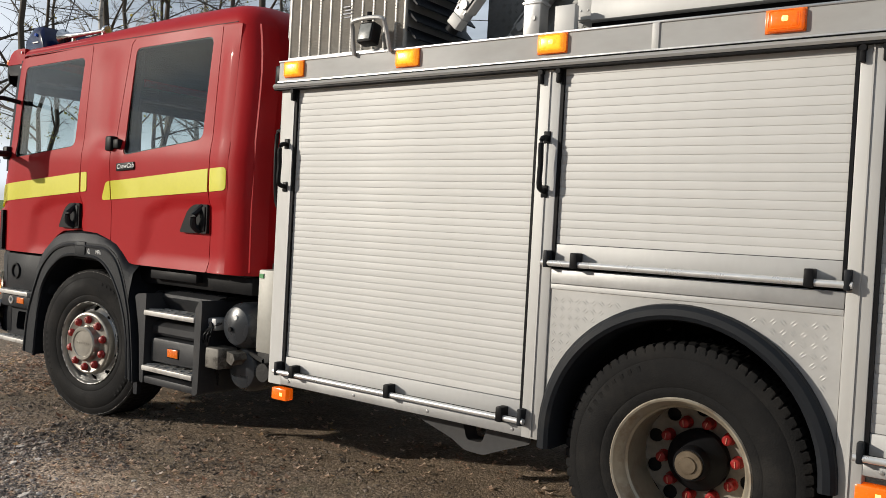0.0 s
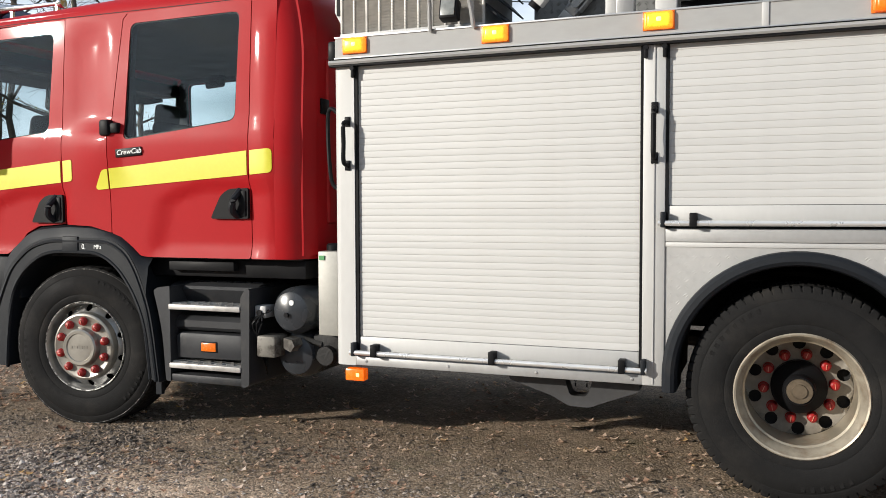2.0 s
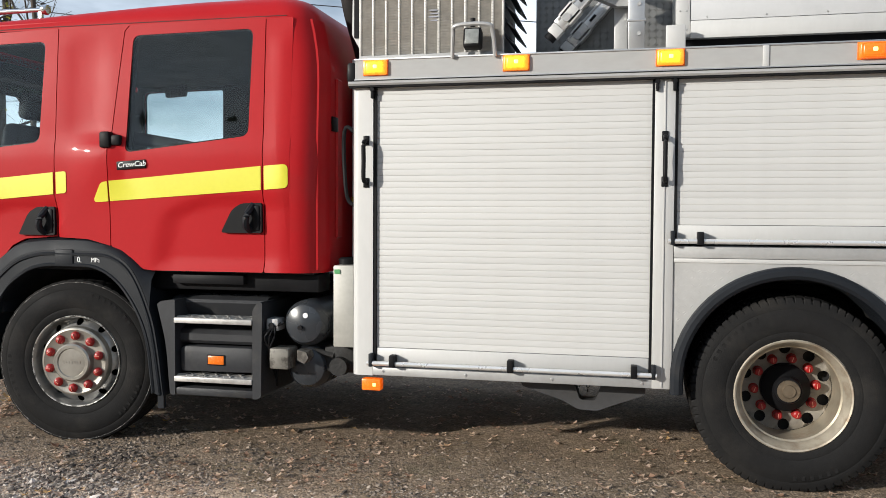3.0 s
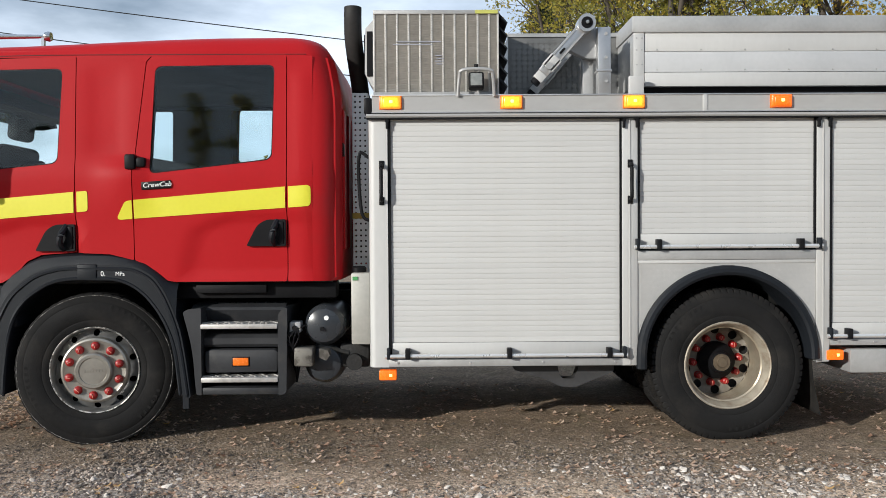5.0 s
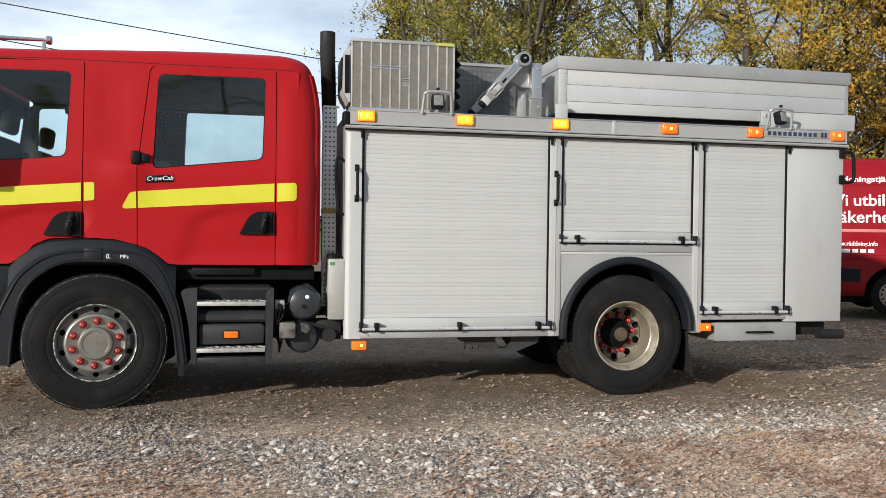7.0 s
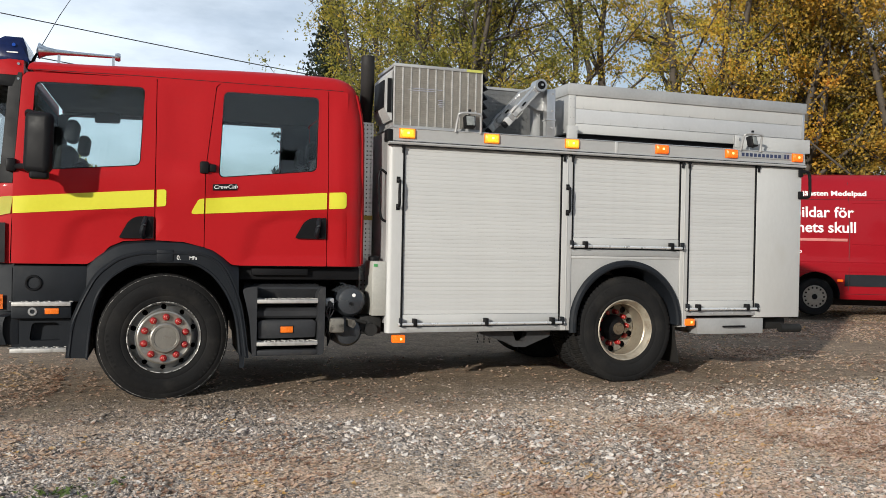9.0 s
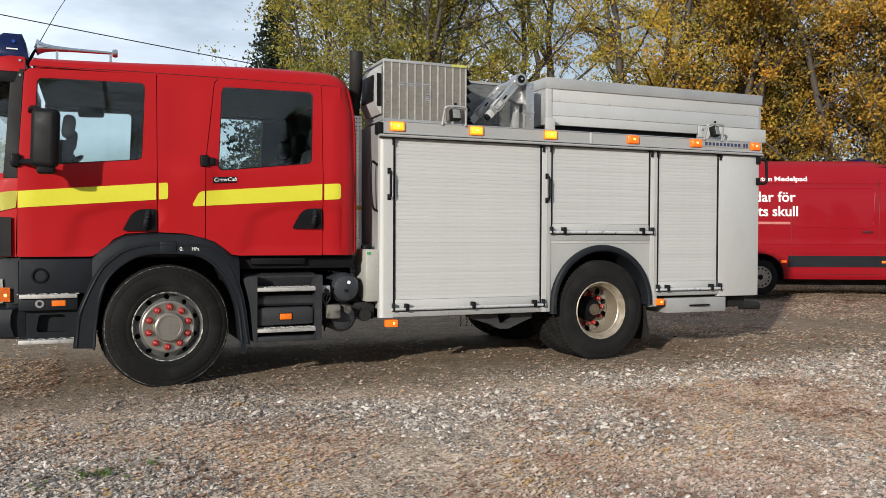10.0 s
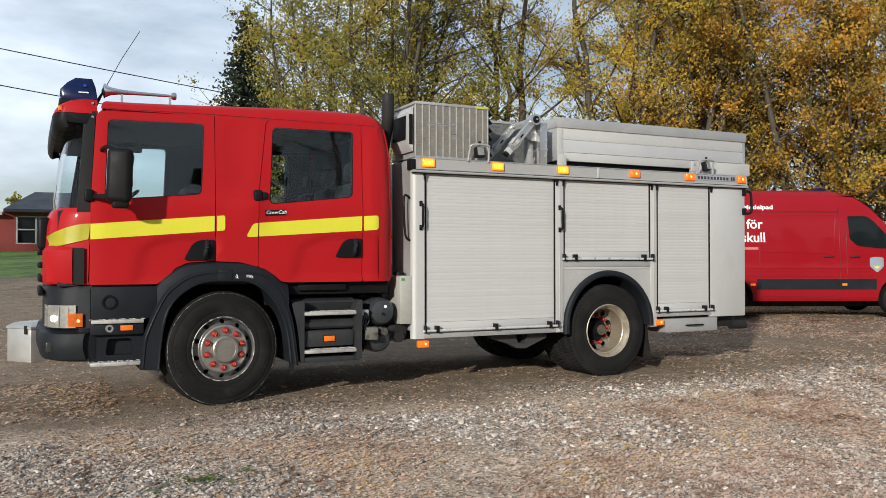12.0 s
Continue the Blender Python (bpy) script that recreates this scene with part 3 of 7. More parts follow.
door_parts = []
for outline, hole in ((door_f, hole_f), (door_r, hole_r)):
    for side in (0, 1):
        if side:
            hole = [(x, z + 0.058 * smoothstep(2.0, 2.4, z)) for x, z in hole]
        bm = plate(nb(), rounded(outline, 0.012, 2), [hole], YS, YS + T, cuts=(0.034, 0.034) if not side else (0.09, 0.09), shape=cab_side)
        d = part("cab_door", far(bm) if side else bm, RED, truck, "" if side else "red cab door with a yellow stripe and black handle")
        bm = plate(nb(), hole, [], YS + 0.014, YS + 0.018, shape=lambda x, z: lean(z) * 0.7, cuts=(0, 0.1))
        pane = part("window_pane", far(bm) if side else bm, WINDOW, d, "lightly tinted side window")
        cxm, czm = sum(p[0] for p in hole) / len(hole), sum(p[1] for p in hole) / len(hole)
        inner_w = (0.982, 0.977) if not side else (0.99, 0.985)
        grow = [(cxm + (p[0] - cxm) * inner_w[0], czm + (p[1] - czm) * inner_w[1]) for p in hole]
        bm = plate(nb(), hole, [grow], YS + 0.006, YS + T - 0.004, shape=lambda x, z: lean(z), cuts=(0, 0.1))
        part("window_seal", far(bm) if side else bm, BLACK, d)
        # dark inner lining
        bm = plate(nb(), [(p[0], p[1]) for p in outline], [hole], YS + T + 0.004, YS + T + 0.03, shape=lambda x, z: lean(z), cuts=(0, 0.15))
        part("lining", far(bm) if side else bm, INTERIOR, d)
        if not side:
            door_parts.append(d)
fdoor, rdoor = door_parts
far_pillars = nb()
for outline in (pillar_b, pillar_c):
    plate(far_pillars, outline, [], YS, YS + T, cuts=(0.1, 0.1), shape=cab_side)
part("far_pillar", far(far_pillars), RED, truck)
for s in (0, 1):
    y0, y1 = (YS + T + 0.03, YS + T + 0.05) if not s else (2 * YM - YS - T - 0.15, 2 * YM - YS - T - 0.13)
    part("lining", bx(-5.53, -5.06, y0 + 0.06, y1 + 0.06, 1.3, 2.58), INTERIOR, truck)
    part("lining", bx(-4.2, -3.90, y0 + 0.06, y1 + 0.06, 1.15, 2.58), INTERIOR, truck)
part("lining", bx(-6.45, -3.92, 3.37, 5.68, 2.605, 2.62), INTERIOR, truck)
part("lining", bx(-6.45, -3.92, 5.63, 5.68, 2.575, 2.61), INTERIOR, truck)
part("lining", bx(-3.90, -3.88, 3.42, 5.62, 1.12, 2.60), INTERIOR, truck)
part("lining", bx(-6.66, -6.50, 3.40, 5.64, 2.44, 2.60), INTERIOR, truck)
part("pillar_lining", loft(nb(), [[(x - 0.05, y, z), (x + 0.05, y, z), (x + 0.05, y + 0.06, z), (x - 0.05, y + 0.06, z)] for x, y, z in ((-6.58, 3.335, 1.72), (-6.565, 3.345, 2.1), (-6.54, 3.385, 2.58))], closed=True, caps=True), INTERIOR, truck)
part("cab_floor", bx(-6.80, -3.84, 3.33, 5.71, 1.09, 1.16), INTERIOR, truck)


def stripe(outline, name, parent):
    part(name, plate(nb(), outline, [], YS - 0.004, YS + 0.004, cuts=(0.06, 0.05), shape=cab_side), YELLOW, parent, "bright yellow reflective stripe")


stripe([(-6.552, 1.482), (-5.533, 1.564), (-5.533, 1.700), (-6.552, 1.612)], "stripe", fdoor)
stripe(rounded([(-5.512, 1.566), (-5.440, 1.572), (-5.440, 1.707), (-5.512, 1.701)], [0.005, 0.02, 0.02, 0.005]), "stripe", cab)
stripe(rounded([(-5.255, 1.512), (-5.146, 1.520), (-5.146, 1.643), (-5.19, 1.636)], [0.04, 0.005, 0.005, 0.05]), "stripe", cab)
stripe([(-5.134, 1.521), (-4.138, 1.588), (-4.138, 1.728), (-5.134, 1.645)], "stripe", rdoor)
stripe(rounded([(-4.118, 1.589), (-3.968, 1.599), (-3.968, 1.738), (-4.118, 1.729)], [0.005, 0.03, 0.03, 0.005]), "stripe", cab)

for d, x1, z1 in ((rdoor, -4.138, 1.512), (fdoor, -5.532, 1.487)):
    bm = plate(nb(), rounded([(x1 - 0.262, z1 - 0.178), (x1, z1 - 0.178), (x1, z1), (x1 - 0.13, z1 - 0.002), (x1 - 0.19, z1 - 0.04)], [0.02, 0.012, 0.012, 0.03, 0.03]), [], YS - 0.004, YS + 0.03)
    h = part("door_handle", bm, BLACK, d, "black recessed door handle")
    bm = tube(nb(), smooth_path([(x1 - 0.075, YS + 0.01, z1 - 0.165), (x1 - 0.085, YS - 0.035, z1 - 0.13), (x1 - 0.075, YS - 0.042, z1 - 0.07), (x1 - 0.06, YS + 0.01, z1 - 0.012)], 4), 0.021, 8)
    part("grip", bm, DARK, h)
    bm = box(nb(), x1 - 0.05, x1 - 0.012, YS - 0.012, YS + 0.01, z1 - 0.165, z1 - 0.015, 0.008)
    part("grip_frame", bm, BLACK, h)
    part("lock", cyl(nb(), (x1 - 0.075, YS - 0.012, z1 - 0.155), (x1 - 0.075, YS + 0.01, z1 - 0.155), 0.011, 12), CHROME, h)
hinge = box(nb(), -5.185, -5.115, YS - 0.05, YS + 0.01, 1.845, 1.945, 0.014)
box(hinge, -5.12, -5.055, YS - 0.035, YS + 0.01, 1.86, 1.925, 0.012)
part("door_hinge", hinge, BLACK, rdoor, "black outside door hinge")
hinge = box(nb(), -6.60, -6.53, YS - 0.03, YS + 0.05, 1.80, 1.90, 0.014)
part("door_hinge", hinge, BLACK, fdoor)
badge = part("name_plate", move(bx(-0.098, 0.098, -0.022, 0.0, -0.026, 0.026, 0.003), pose(-4.985, YS, 1.742, 0, -3.5, 0)), BLACK, rdoor, "small black plate with white script lettering")
text("lettering", "CrewCab", 0.046, WHITE, badge, pose(-4.985, YS - 0.0225, 1.742, 0, -3.5, 0) @ pose(-0.09, 0, -0.012, 90, 0, 0) @ Matrix(((1, 0.25, 0, 0), (0, 1, 0, 0), (0, 0, 1, 0), (0, 0, 0, 1))), squeeze=1.06, depth=0.001)
for z in (2.235, 2.262):
    part("screw", cyl(nb(), (-5.098, YS + 0.03, z), (-5.098, YS + 0.052, z), 0.006, 8), BLACK, rdoor)

# front of the cab
def nose(dx, z, sx=1.0, n0=0):
    half = [(-6.562, 3.290), (-6.66, 3.315), (-6.75, 3.355), (-6.82, 3.42), (-6.865, 3.51), (-6.89, 3.66), (-6.905, 4.0), (-6.91, YM)][n0:]
    return mirrored([(x * 1.0 + dx, y + lean(z), z) for x, y in half])


part("front_panel", loft(nb(), [nose(dx, z) for dx, z in ((0.0, 1.10), (-0.005, 1.14), (0.0, 1.4), (0.016, 1.6), (0.035, 1.69), (0.058, 1.735), (0.085, 1.75))]), RED, truck, "rounded red front panel with the yellow stripe running round it")
band = nb()
ring = [(x - 0.006, y - 0.009) for x, y, _ in nose(0.0, 1.45)[:7]]
ring = [((a[0] * (3 - k) + b[0] * k) / 3, (a[1] * (3 - k) + b[1] * k) / 3) for a, b in zip(ring, ring[1:]) for k in range(3)]
loft(band, [[(x, y, 1.486 - 0.25 * (-6.556 - x)) for x, y in ring], [(x + 0.008, y, 1.55 - 0.5 * (-6.556 - x)) for x, y in ring], [(x + 0.016, y, 1.615 - 0.9 * (-6.556 - x) ** 2) for x, y in ring]])
bmesh.ops.solidify(band, geom=band.faces[:], thickness=0.003)
part("stripe", band, YELLOW, truck, "bright yellow reflective stripe")
part("windscreen", loft(nb(), [nose(dx, z, n0=1) for dx, z in ((0.08, 1.70), (0.11, 2.0), (0.15, 2.3), (0.18, 2.56))]), WINDOW, truck, "tall curved windscreen")
pil = plate(nb(), [(-6.655, 1.715), (-6.558, 1.715), (-6.510, 2.57), (-6.598, 2.57)], [], YS + 0.008, YS + 0.06, shape=lambda x, z: lean(z) + 0.75 * max(0, -6.42 - x) ** 2, cuts=(0, 0.1))
part("windscreen_pillar", pil, BLACK, truck, "black windscreen pillar")
part("windscreen_pillar", far(plate(nb(), [(-6.66, 1.70), (-6.552, 1.70), (-6.485, 2.57), (-6.53, 2.57)], [], YS + 0.012, YS + 0.06, shape=lambda x, z: lean(z), cuts=(0, 0.1))), BLACK, truck)

# sun visor: red upper half, black lower lip
def visor(pts):
    """pts: (how far to the front, z, how far that point drops towards the middle)."""
    rows = []
    for y, reach, d in ((3.335, 0.25, 0.05), (3.35, 0.28, 0.045), (3.40, 0.315, 0.03), (3.46, 0.33, 0.015), (3.62, 0.34, 0.0), (YM, 0.345, 0.0)):
        rows.append([(-6.50 - reach * u, y, z + d * k) for u, z, k in pts])
    rows += [[(x, 2 * YM - y, z) for x, y, z in r] for r in reversed(rows[:-1])]
    return loft(nb(), rows, closed=True, caps=True)


vis = part("sun_visor", visor([(0, 2.548, 0), (0, 2.664, 0), (0.4, 2.668, 0), (0.68, 2.655, 0), (0.86, 2.625, 0), (0.96, 2.585, 0), (1.0, 2.548, 0)]), RED, truck, "red and black sun visor above the windscreen")
part("visor_lip", visor([(0, 2.455, 0), (0, 2.545, 0), (1.0, 2.545, 0), (1.03, 2.49, 0), (1.02, 2.43, 1), (0.96, 2.385, 1), (0.90, 2.37, 1), (0.91, 2.39, 1), (0.94, 2.44, 1), (0.86, 2.468, 0)]), BLACK, vis)
part("marker_lamp", bx(-6.80, -6.77, 3.345, 3.40, 2.56, 2.60, 0.006), REFLECTOR, vis)
for z in (2.52, 2.635):
    part("screw", cyl(nb(), (-6.535, 3.325, z), (-6.535, 3.35, z), 0.01, 10), CHROME, vis)

# wing mirror
mir = part("wing_mirror", move(bx(-0.10, 0.10, -0.055, 0.055, -0.225, 0.225, 0.045, 4), pose(-6.345, 3.02, 2.005, 0, 2, -18)), BLACK, truck, "tall black wing mirror on two arms")
part("arm", tube(nb(), smooth_path([(-6.47, YS + 0.06, 2.235), (-6.44, 3.15, 2.25), (-6.37, 3.05, 2.22)], 4), 0.017, 8), BLACK, mir)
part("arm", tube(nb(), smooth_path([(-6.54, YS + 0.02, 1.84), (-6.47, 3.16, 1.835), (-6.40, 3.06, 1.83), (-6.35, 3.02, 1.84)], 4), [0.024] * 13, 8), BLACK, mir)
part("foot", move(bx(-0.06, 0.07, -0.05, 0.05, -0.03, 0.03, 0.02, 3), pose(-6.345, 3.03, 1.765)), BLACK, mir)

# roof equipment
beacon = part("beacon", loft(nb(), [[(-6.775, y, 2.665), (-6.785 + i, y, 2.72), (-6.78 + i, y, 2.768), (-6.725 + i, y, 2.828 - i), (-6.66 + i, y, 2.872 - i), (-6.53 - i, y, 2.872 - i), (-6.502 - i, y, 2.80), (-6.485, y, 2.70), (-6.485, y, 2.665)] for y, i in ((3.47, 0.03), (3.49, 0.0), (4.0, 0.0), (4.03, 0.03))], closed=True, caps=True), BLUE, truck, "dark blue flashing-light pod on the roof")
part("foot", bx(-6.79, -6.49, 3.46, 4.04, 2.63, 2.685, 0.012), BLACK, beacon)
for i in range(1, 2):
    part("lamp_cell", cyl(nb(), (-6.66 + i * 0.07, 3.455, 2.805), (-6.66 + i * 0.07, 3.49, 2.805), 0.013, 12), mat("lit_blue_cell", (0.01, 0.05, 0.30), 0.2, emit=0.07, emit_color=(0.04, 0.22, 1.0)), beacon)
part("lettering_bar", bx(-6.64, -6.56, 3.464, 3.475, 2.742, 2.752), WHITE, beacon)
horn = part("air_horn", lathe(nb(), [(0.0, -0.02), (0.062, 0.0), (0.066, 0.006), (0.055, 0.02), (0.036, 0.06), (0.025, 0.13), (0.018, 0.26), (0.014, 0.50), (0.012, 0.57), (0.03, 0.575), (0.036, 0.60), (0.03, 0.615), (0.0, 0.617)], (-6.43, 3.60, 2.80), 20, "x"), CHROME, truck, "long chrome air horn on the roof")
for x in (-6.28, -5.87):
    part("bracket", bx(x - 0.01, x + 0.01, 3.588, 3.612, 2.66, 2.79), CHROME, horn)
ant = part("antenna", tube(nb(), [(-6.50, 3.60, 2.65), (-6.46, 3.60, 2.74), (-6.42, 3.60, 2.82)], [0.014, 0.012, 0.007], 8), BLACK, truck, "thin leaning whip antenna")
part("whip", tube(nb(), [(-6.42, 3.60, 2.82), (-6.28, 3.60, 3.10), (-6.13, 3.60, 3.36)], [0.0035, 0.003, 0.0025], 6), BLACK, ant)

# inside the cab
for x, ys in ((-6.56, (3.95, 5.12)), (-4.42, (3.78, 4.52, 5.24))):
    for y in ys:
        s = part("seat", move(bx(-0.26, 0.25, -0.24, 0.24, -0.07, 0.09, 0.05, 3), pose(x, y, 1.50)), INTERIOR, truck, "dark grey cab seat")
        part("backrest", move(bx(-0.07, 0.07, -0.23, 0.23, 0.0, 0.55, 0.05, 3), pose(x + 0.24, y, 1.53, 0, 10, 0)), INTERIOR, s)
        part("headrest", move(bx(-0.05, 0.05, -0.13, 0.13, 0.0, 0.19, 0.04, 3), pose(x + 0.345, y, 2.11, 0, 8, 0)), INTERIOR, s)
dash = part("dashboard", loft(nb(), [[(-6.80, y, 1.2), (-6.80, y, 1.72), (-6.62, y, 1.76), (-6.42, y, 1.70), (-6.36, y, 1.5), (-6.45, y, 1.2)] for y in (3.40, 5.64)], closed=True, caps=True), INTERIOR, truck, "dark dashboard")
wheel_m = pose(-6.28, 4.02, 1.83, 0, -35, 0)
sw = part("steering_wheel", move(lathe(nb(), [(0.22 + 0.016 * math.cos(a), 0.016 * math.sin(a)) for a in np.linspace(0, math.tau, 9)], (0, 0, 0), 28, "z"), wheel_m), BLACK, dash)
for a in (0, 120, 240):
    cyl(sw_b := nb(), wheel_m @ Vector((0, 0, -0.02)), wheel_m @ Vector((0.21 * math.cos(radians(a)), 0.21 * math.sin(radians(a)), 0)), 0.018, 8)
    part("spoke", sw_b, BLACK, dash)
part("steering_column", cyl(nb(), wheel_m @ Vector((0, 0, 0)), (-6.52, 4.02, 1.45), 0.045, 10), BLACK, dash)
part("inside_mirror", move(bx(-0.02, 0.02, -0.13, 0.13, -0.062, 0.062, 0.025, 3), pose(-6.02, 5.56, 2.56, 0, 0, 75)), BLACK, truck)
part("seat_table", move(bx(-0.32, 0.32, -0.3, 0.3, -0.05, 0.05, 0.04, 3), pose(-5.30, 4.5, 1.95, 0, 10, 0)), INTERIOR, truck, "dark padded engine cover behind the front seats")

# --- wheels ---
def lerp_profile(r, prof):
    for (r0, y0), (r1, y1) in zip(prof, prof[1:]):
        if r1 <= r <= r0:
            return y0 + (y1 - y0) * (r0 - r) / (r0 - r1)
    return prof[-1][1]


def tyre(c, width, lugs, bite=0.011):
    """A tyre whose near wall is at c[1]; lugs: tread blocks round it."""
    R = 0.518
    wall = [(0.283, 0.022), (0.286, 0.004), (0.30, -0.004), (0.33, -0.012), (0.338, -0.010), (0.345, -0.014), (0.40, -0.018), (0.45, -0.010), (0.456, -0.006), (0.463, -0.007), (0.488, 0.001), (0.501, 0.006)]
    rows = [0.012, 0.03, 0.06, 0.066, 0.10, 0.106]
    half = rows + [width - v for v in reversed(rows)]
    bm = nb()
    seg = lugs * 8
    rings = []

    def ring(fn):
        rings.append([bm.verts.new(fn(2 * math.pi * k / seg, k)) for k in range(seg)])

    def at(a, r, y):
        z = c[2] + r * math.sin(a)
        return (c[0] + r * math.cos(a), c[1] + y, max(z, 0.004))
    for r, y in wall:
        ring(lambda a, k, r=r, y=y: at(a, r - (bite * 0.7 if r > 0.5 and k % 8 == 0 else 0), y + (bite * 0.5 if r > 0.5 and k % 8 == 0 else 0)))
    for i, y in enumerate(half):
        groove = i in (3,) or i in (len(half) - 4,)
        def tread(a, k, y=y, i=i, groove=groove):
            cut = ((k + 4 * (i // 3)) % 8) in (0, 1)
            r = R - 0.004 * (i in (0, len(half) - 1)) - (0.012 if groove else 0) - (bite if cut else 0) + 0.003 * math.sin(math.pi * y / width)
            return at(a, r, y)
        ring(tread)
    for r, y in reversed(wall):
        ring(lambda a, k, r=r, y=y: at(a, r, width - y))
    for u, v in zip(rings, rings[1:]):
        for k in range(seg):
            bm.faces.new((u[k], u[(k + 1) % seg], v[(k + 1) % seg], v[k]))
    return bm


def side_letters(c, w, groups):
    """Raised unreadable lettering on a tyre's wall, as plain bars."""
    for a0, n in groups:
        for k in range(n):
            a = radians(a0 - 5.6 * k)
            bar = bx(-0.009, 0.009, -0.0004, 0.003, -0.021, 0.021, 0.001, 1)
            part("letter_bar", move(bar, Matrix.Translation((c[0] + 0.425 * math.cos(a), c[1] - 0.0145, c[2] + 0.425 * math.sin(a))) @ pose(0, 0, 0, 0, 90 - math.degrees(a), 0)), TYRE, w)


def rim_disc(c, prof, r_out, r_in, r_hole, hole):
    circle = lambda cx, cz, r, n: [(cx + r * math.cos(k * math.tau / n), cz + r * math.sin(k * math.tau / n)) for k in range(n)]
    holes = [circle(c[0] + r_hole * math.cos(math.tau * (k + 0.5) / 10), c[2] + r_hole * math.sin(math.tau * (k + 0.5) / 10), hole, 12) for k in range(10)]
    bm = plate(nb(), circle(c[0], c[2], r_out, 60), holes + [circle(c[0], c[2], r_in, 40)], c[1], c[1] + 0.006,
               shape=lambda x, z: lerp_profile(math.hypot(x - c[0], z - c[2]), prof))
    return bm


def nut(c, a, r, y, length, size):
    bm = nb()
    p = (c[0] + r * math.cos(a), c[1] + y, c[2] + r * math.sin(a))
    lathe(bm, [(size * 1.15, 0.0), (size * 1.15, -0.008), (size, -0.012), (size * 0.92, -length), (size * 0.6, -length - 0.006), (0.0, -length - 0.007)], p, 12)
    return bm


def nut_mark(c, a, r, y, size, turn):
    p = Vector((c[0] + r * math.cos(a), c[1] + y, c[2] + r * math.sin(a)))
    return move(bx(-size * 0.6, size * 0.6, -0.0015, 0.0015, -size * 0.07, size * 0.07), Matrix.Translation(p) @ pose(0, 0, 0, 0, turn, 0))


mat_pale = mat("pale_pointer_mark", (0.60, 0.26, 0.18), 0.5)


def steer_wheel(c):
    w = part("wheel", bx(c[0] - 0.08, c[0] + 0.08, c[1] + 0.10, c[1] + 0.28, c[2] - 0.08, c[2] + 0.08, 0.02), CHASSIS, truck, "large black truck tyre on a silver rim with red nut caps")
    part("tyre", tyre((c[0], c[1], c[2]), 0.30, 52, 0.004), TYRE, w)
    part("worn_edge", lathe(nb(), [(0.4985, 0.0065), (0.5015, 0.005), (0.504, 0.008), (0.501, 0.010)], c, 80), WORN, w, "pale worn line round the tyre's shoulder")
    prof = [(0.270, 0.066), (0.252, 0.060), (0.222, 0.030)]
    bm = lathe(nb(), [(0.291, 0.010), (0.292, -0.004), (0.288, -0.009), (0.283, -0.006)], c, 64)
    part("rim_edge", bm, CHIPPED, w, "worn chipped rim edge")
    bm = rim_disc(c, prof, 0.268, 0.222, 0.246, 0.0215)
    lathe(bm, [(0.2832, -0.006), (0.278, 0.004), (0.273, 0.025), (0.2675, 0.068)], c, 64)
    part("rim_ring", bm, RIMRING, w, "dull grey outer ring with ten oval holes")
    part("rim", lathe(nb(), [(0.2225, 0.032), (0.220, 0.0), (0.217, -0.014), (0.210, -0.020), (0.202, -0.021), (0.198, -0.0185), (0.127, -0.0195), (0.124, -0.028), (0.119, -0.056), (0.110, -0.064), (0.092, -0.063), (0.088, -0.058), (0.0, -0.058)], c, 48), RIM, w)
    part("rim_barrel", lathe(nb(), [(0.268, 0.122), (0.262, 0.20), (0.1, 0.22), (0.0, 0.22)], c, 32), CHASSIS, w)
    for k in range(10):
        a = math.tau * k / 10 + 0.26
        cap = nut(c, a, 0.166, -0.020, 0.022, 0.0245)
        part("wheel_nut", cap, NUT, w)
        part("nut_pointer", nut_mark(c, a, 0.166, -0.0505, 0.0235, 37 * k), mat_pale, w)
    side_letters(c, w, ((75, 8), (-20, 6), (210, 7)))
    for k in range(7):
        part("lettering_bar", move(bx(-0.006, 0.006, -0.001, 0.001, -0.009, 0.009, 0.0005, 1), pose(c[0] - 0.055 + 0.018 * k, c[1] - 0.0585, c[2] + 0.002, 0, 0, 0) @ pose(0, 0, 0, 0, 0, 0)), RIM, w)
    return w


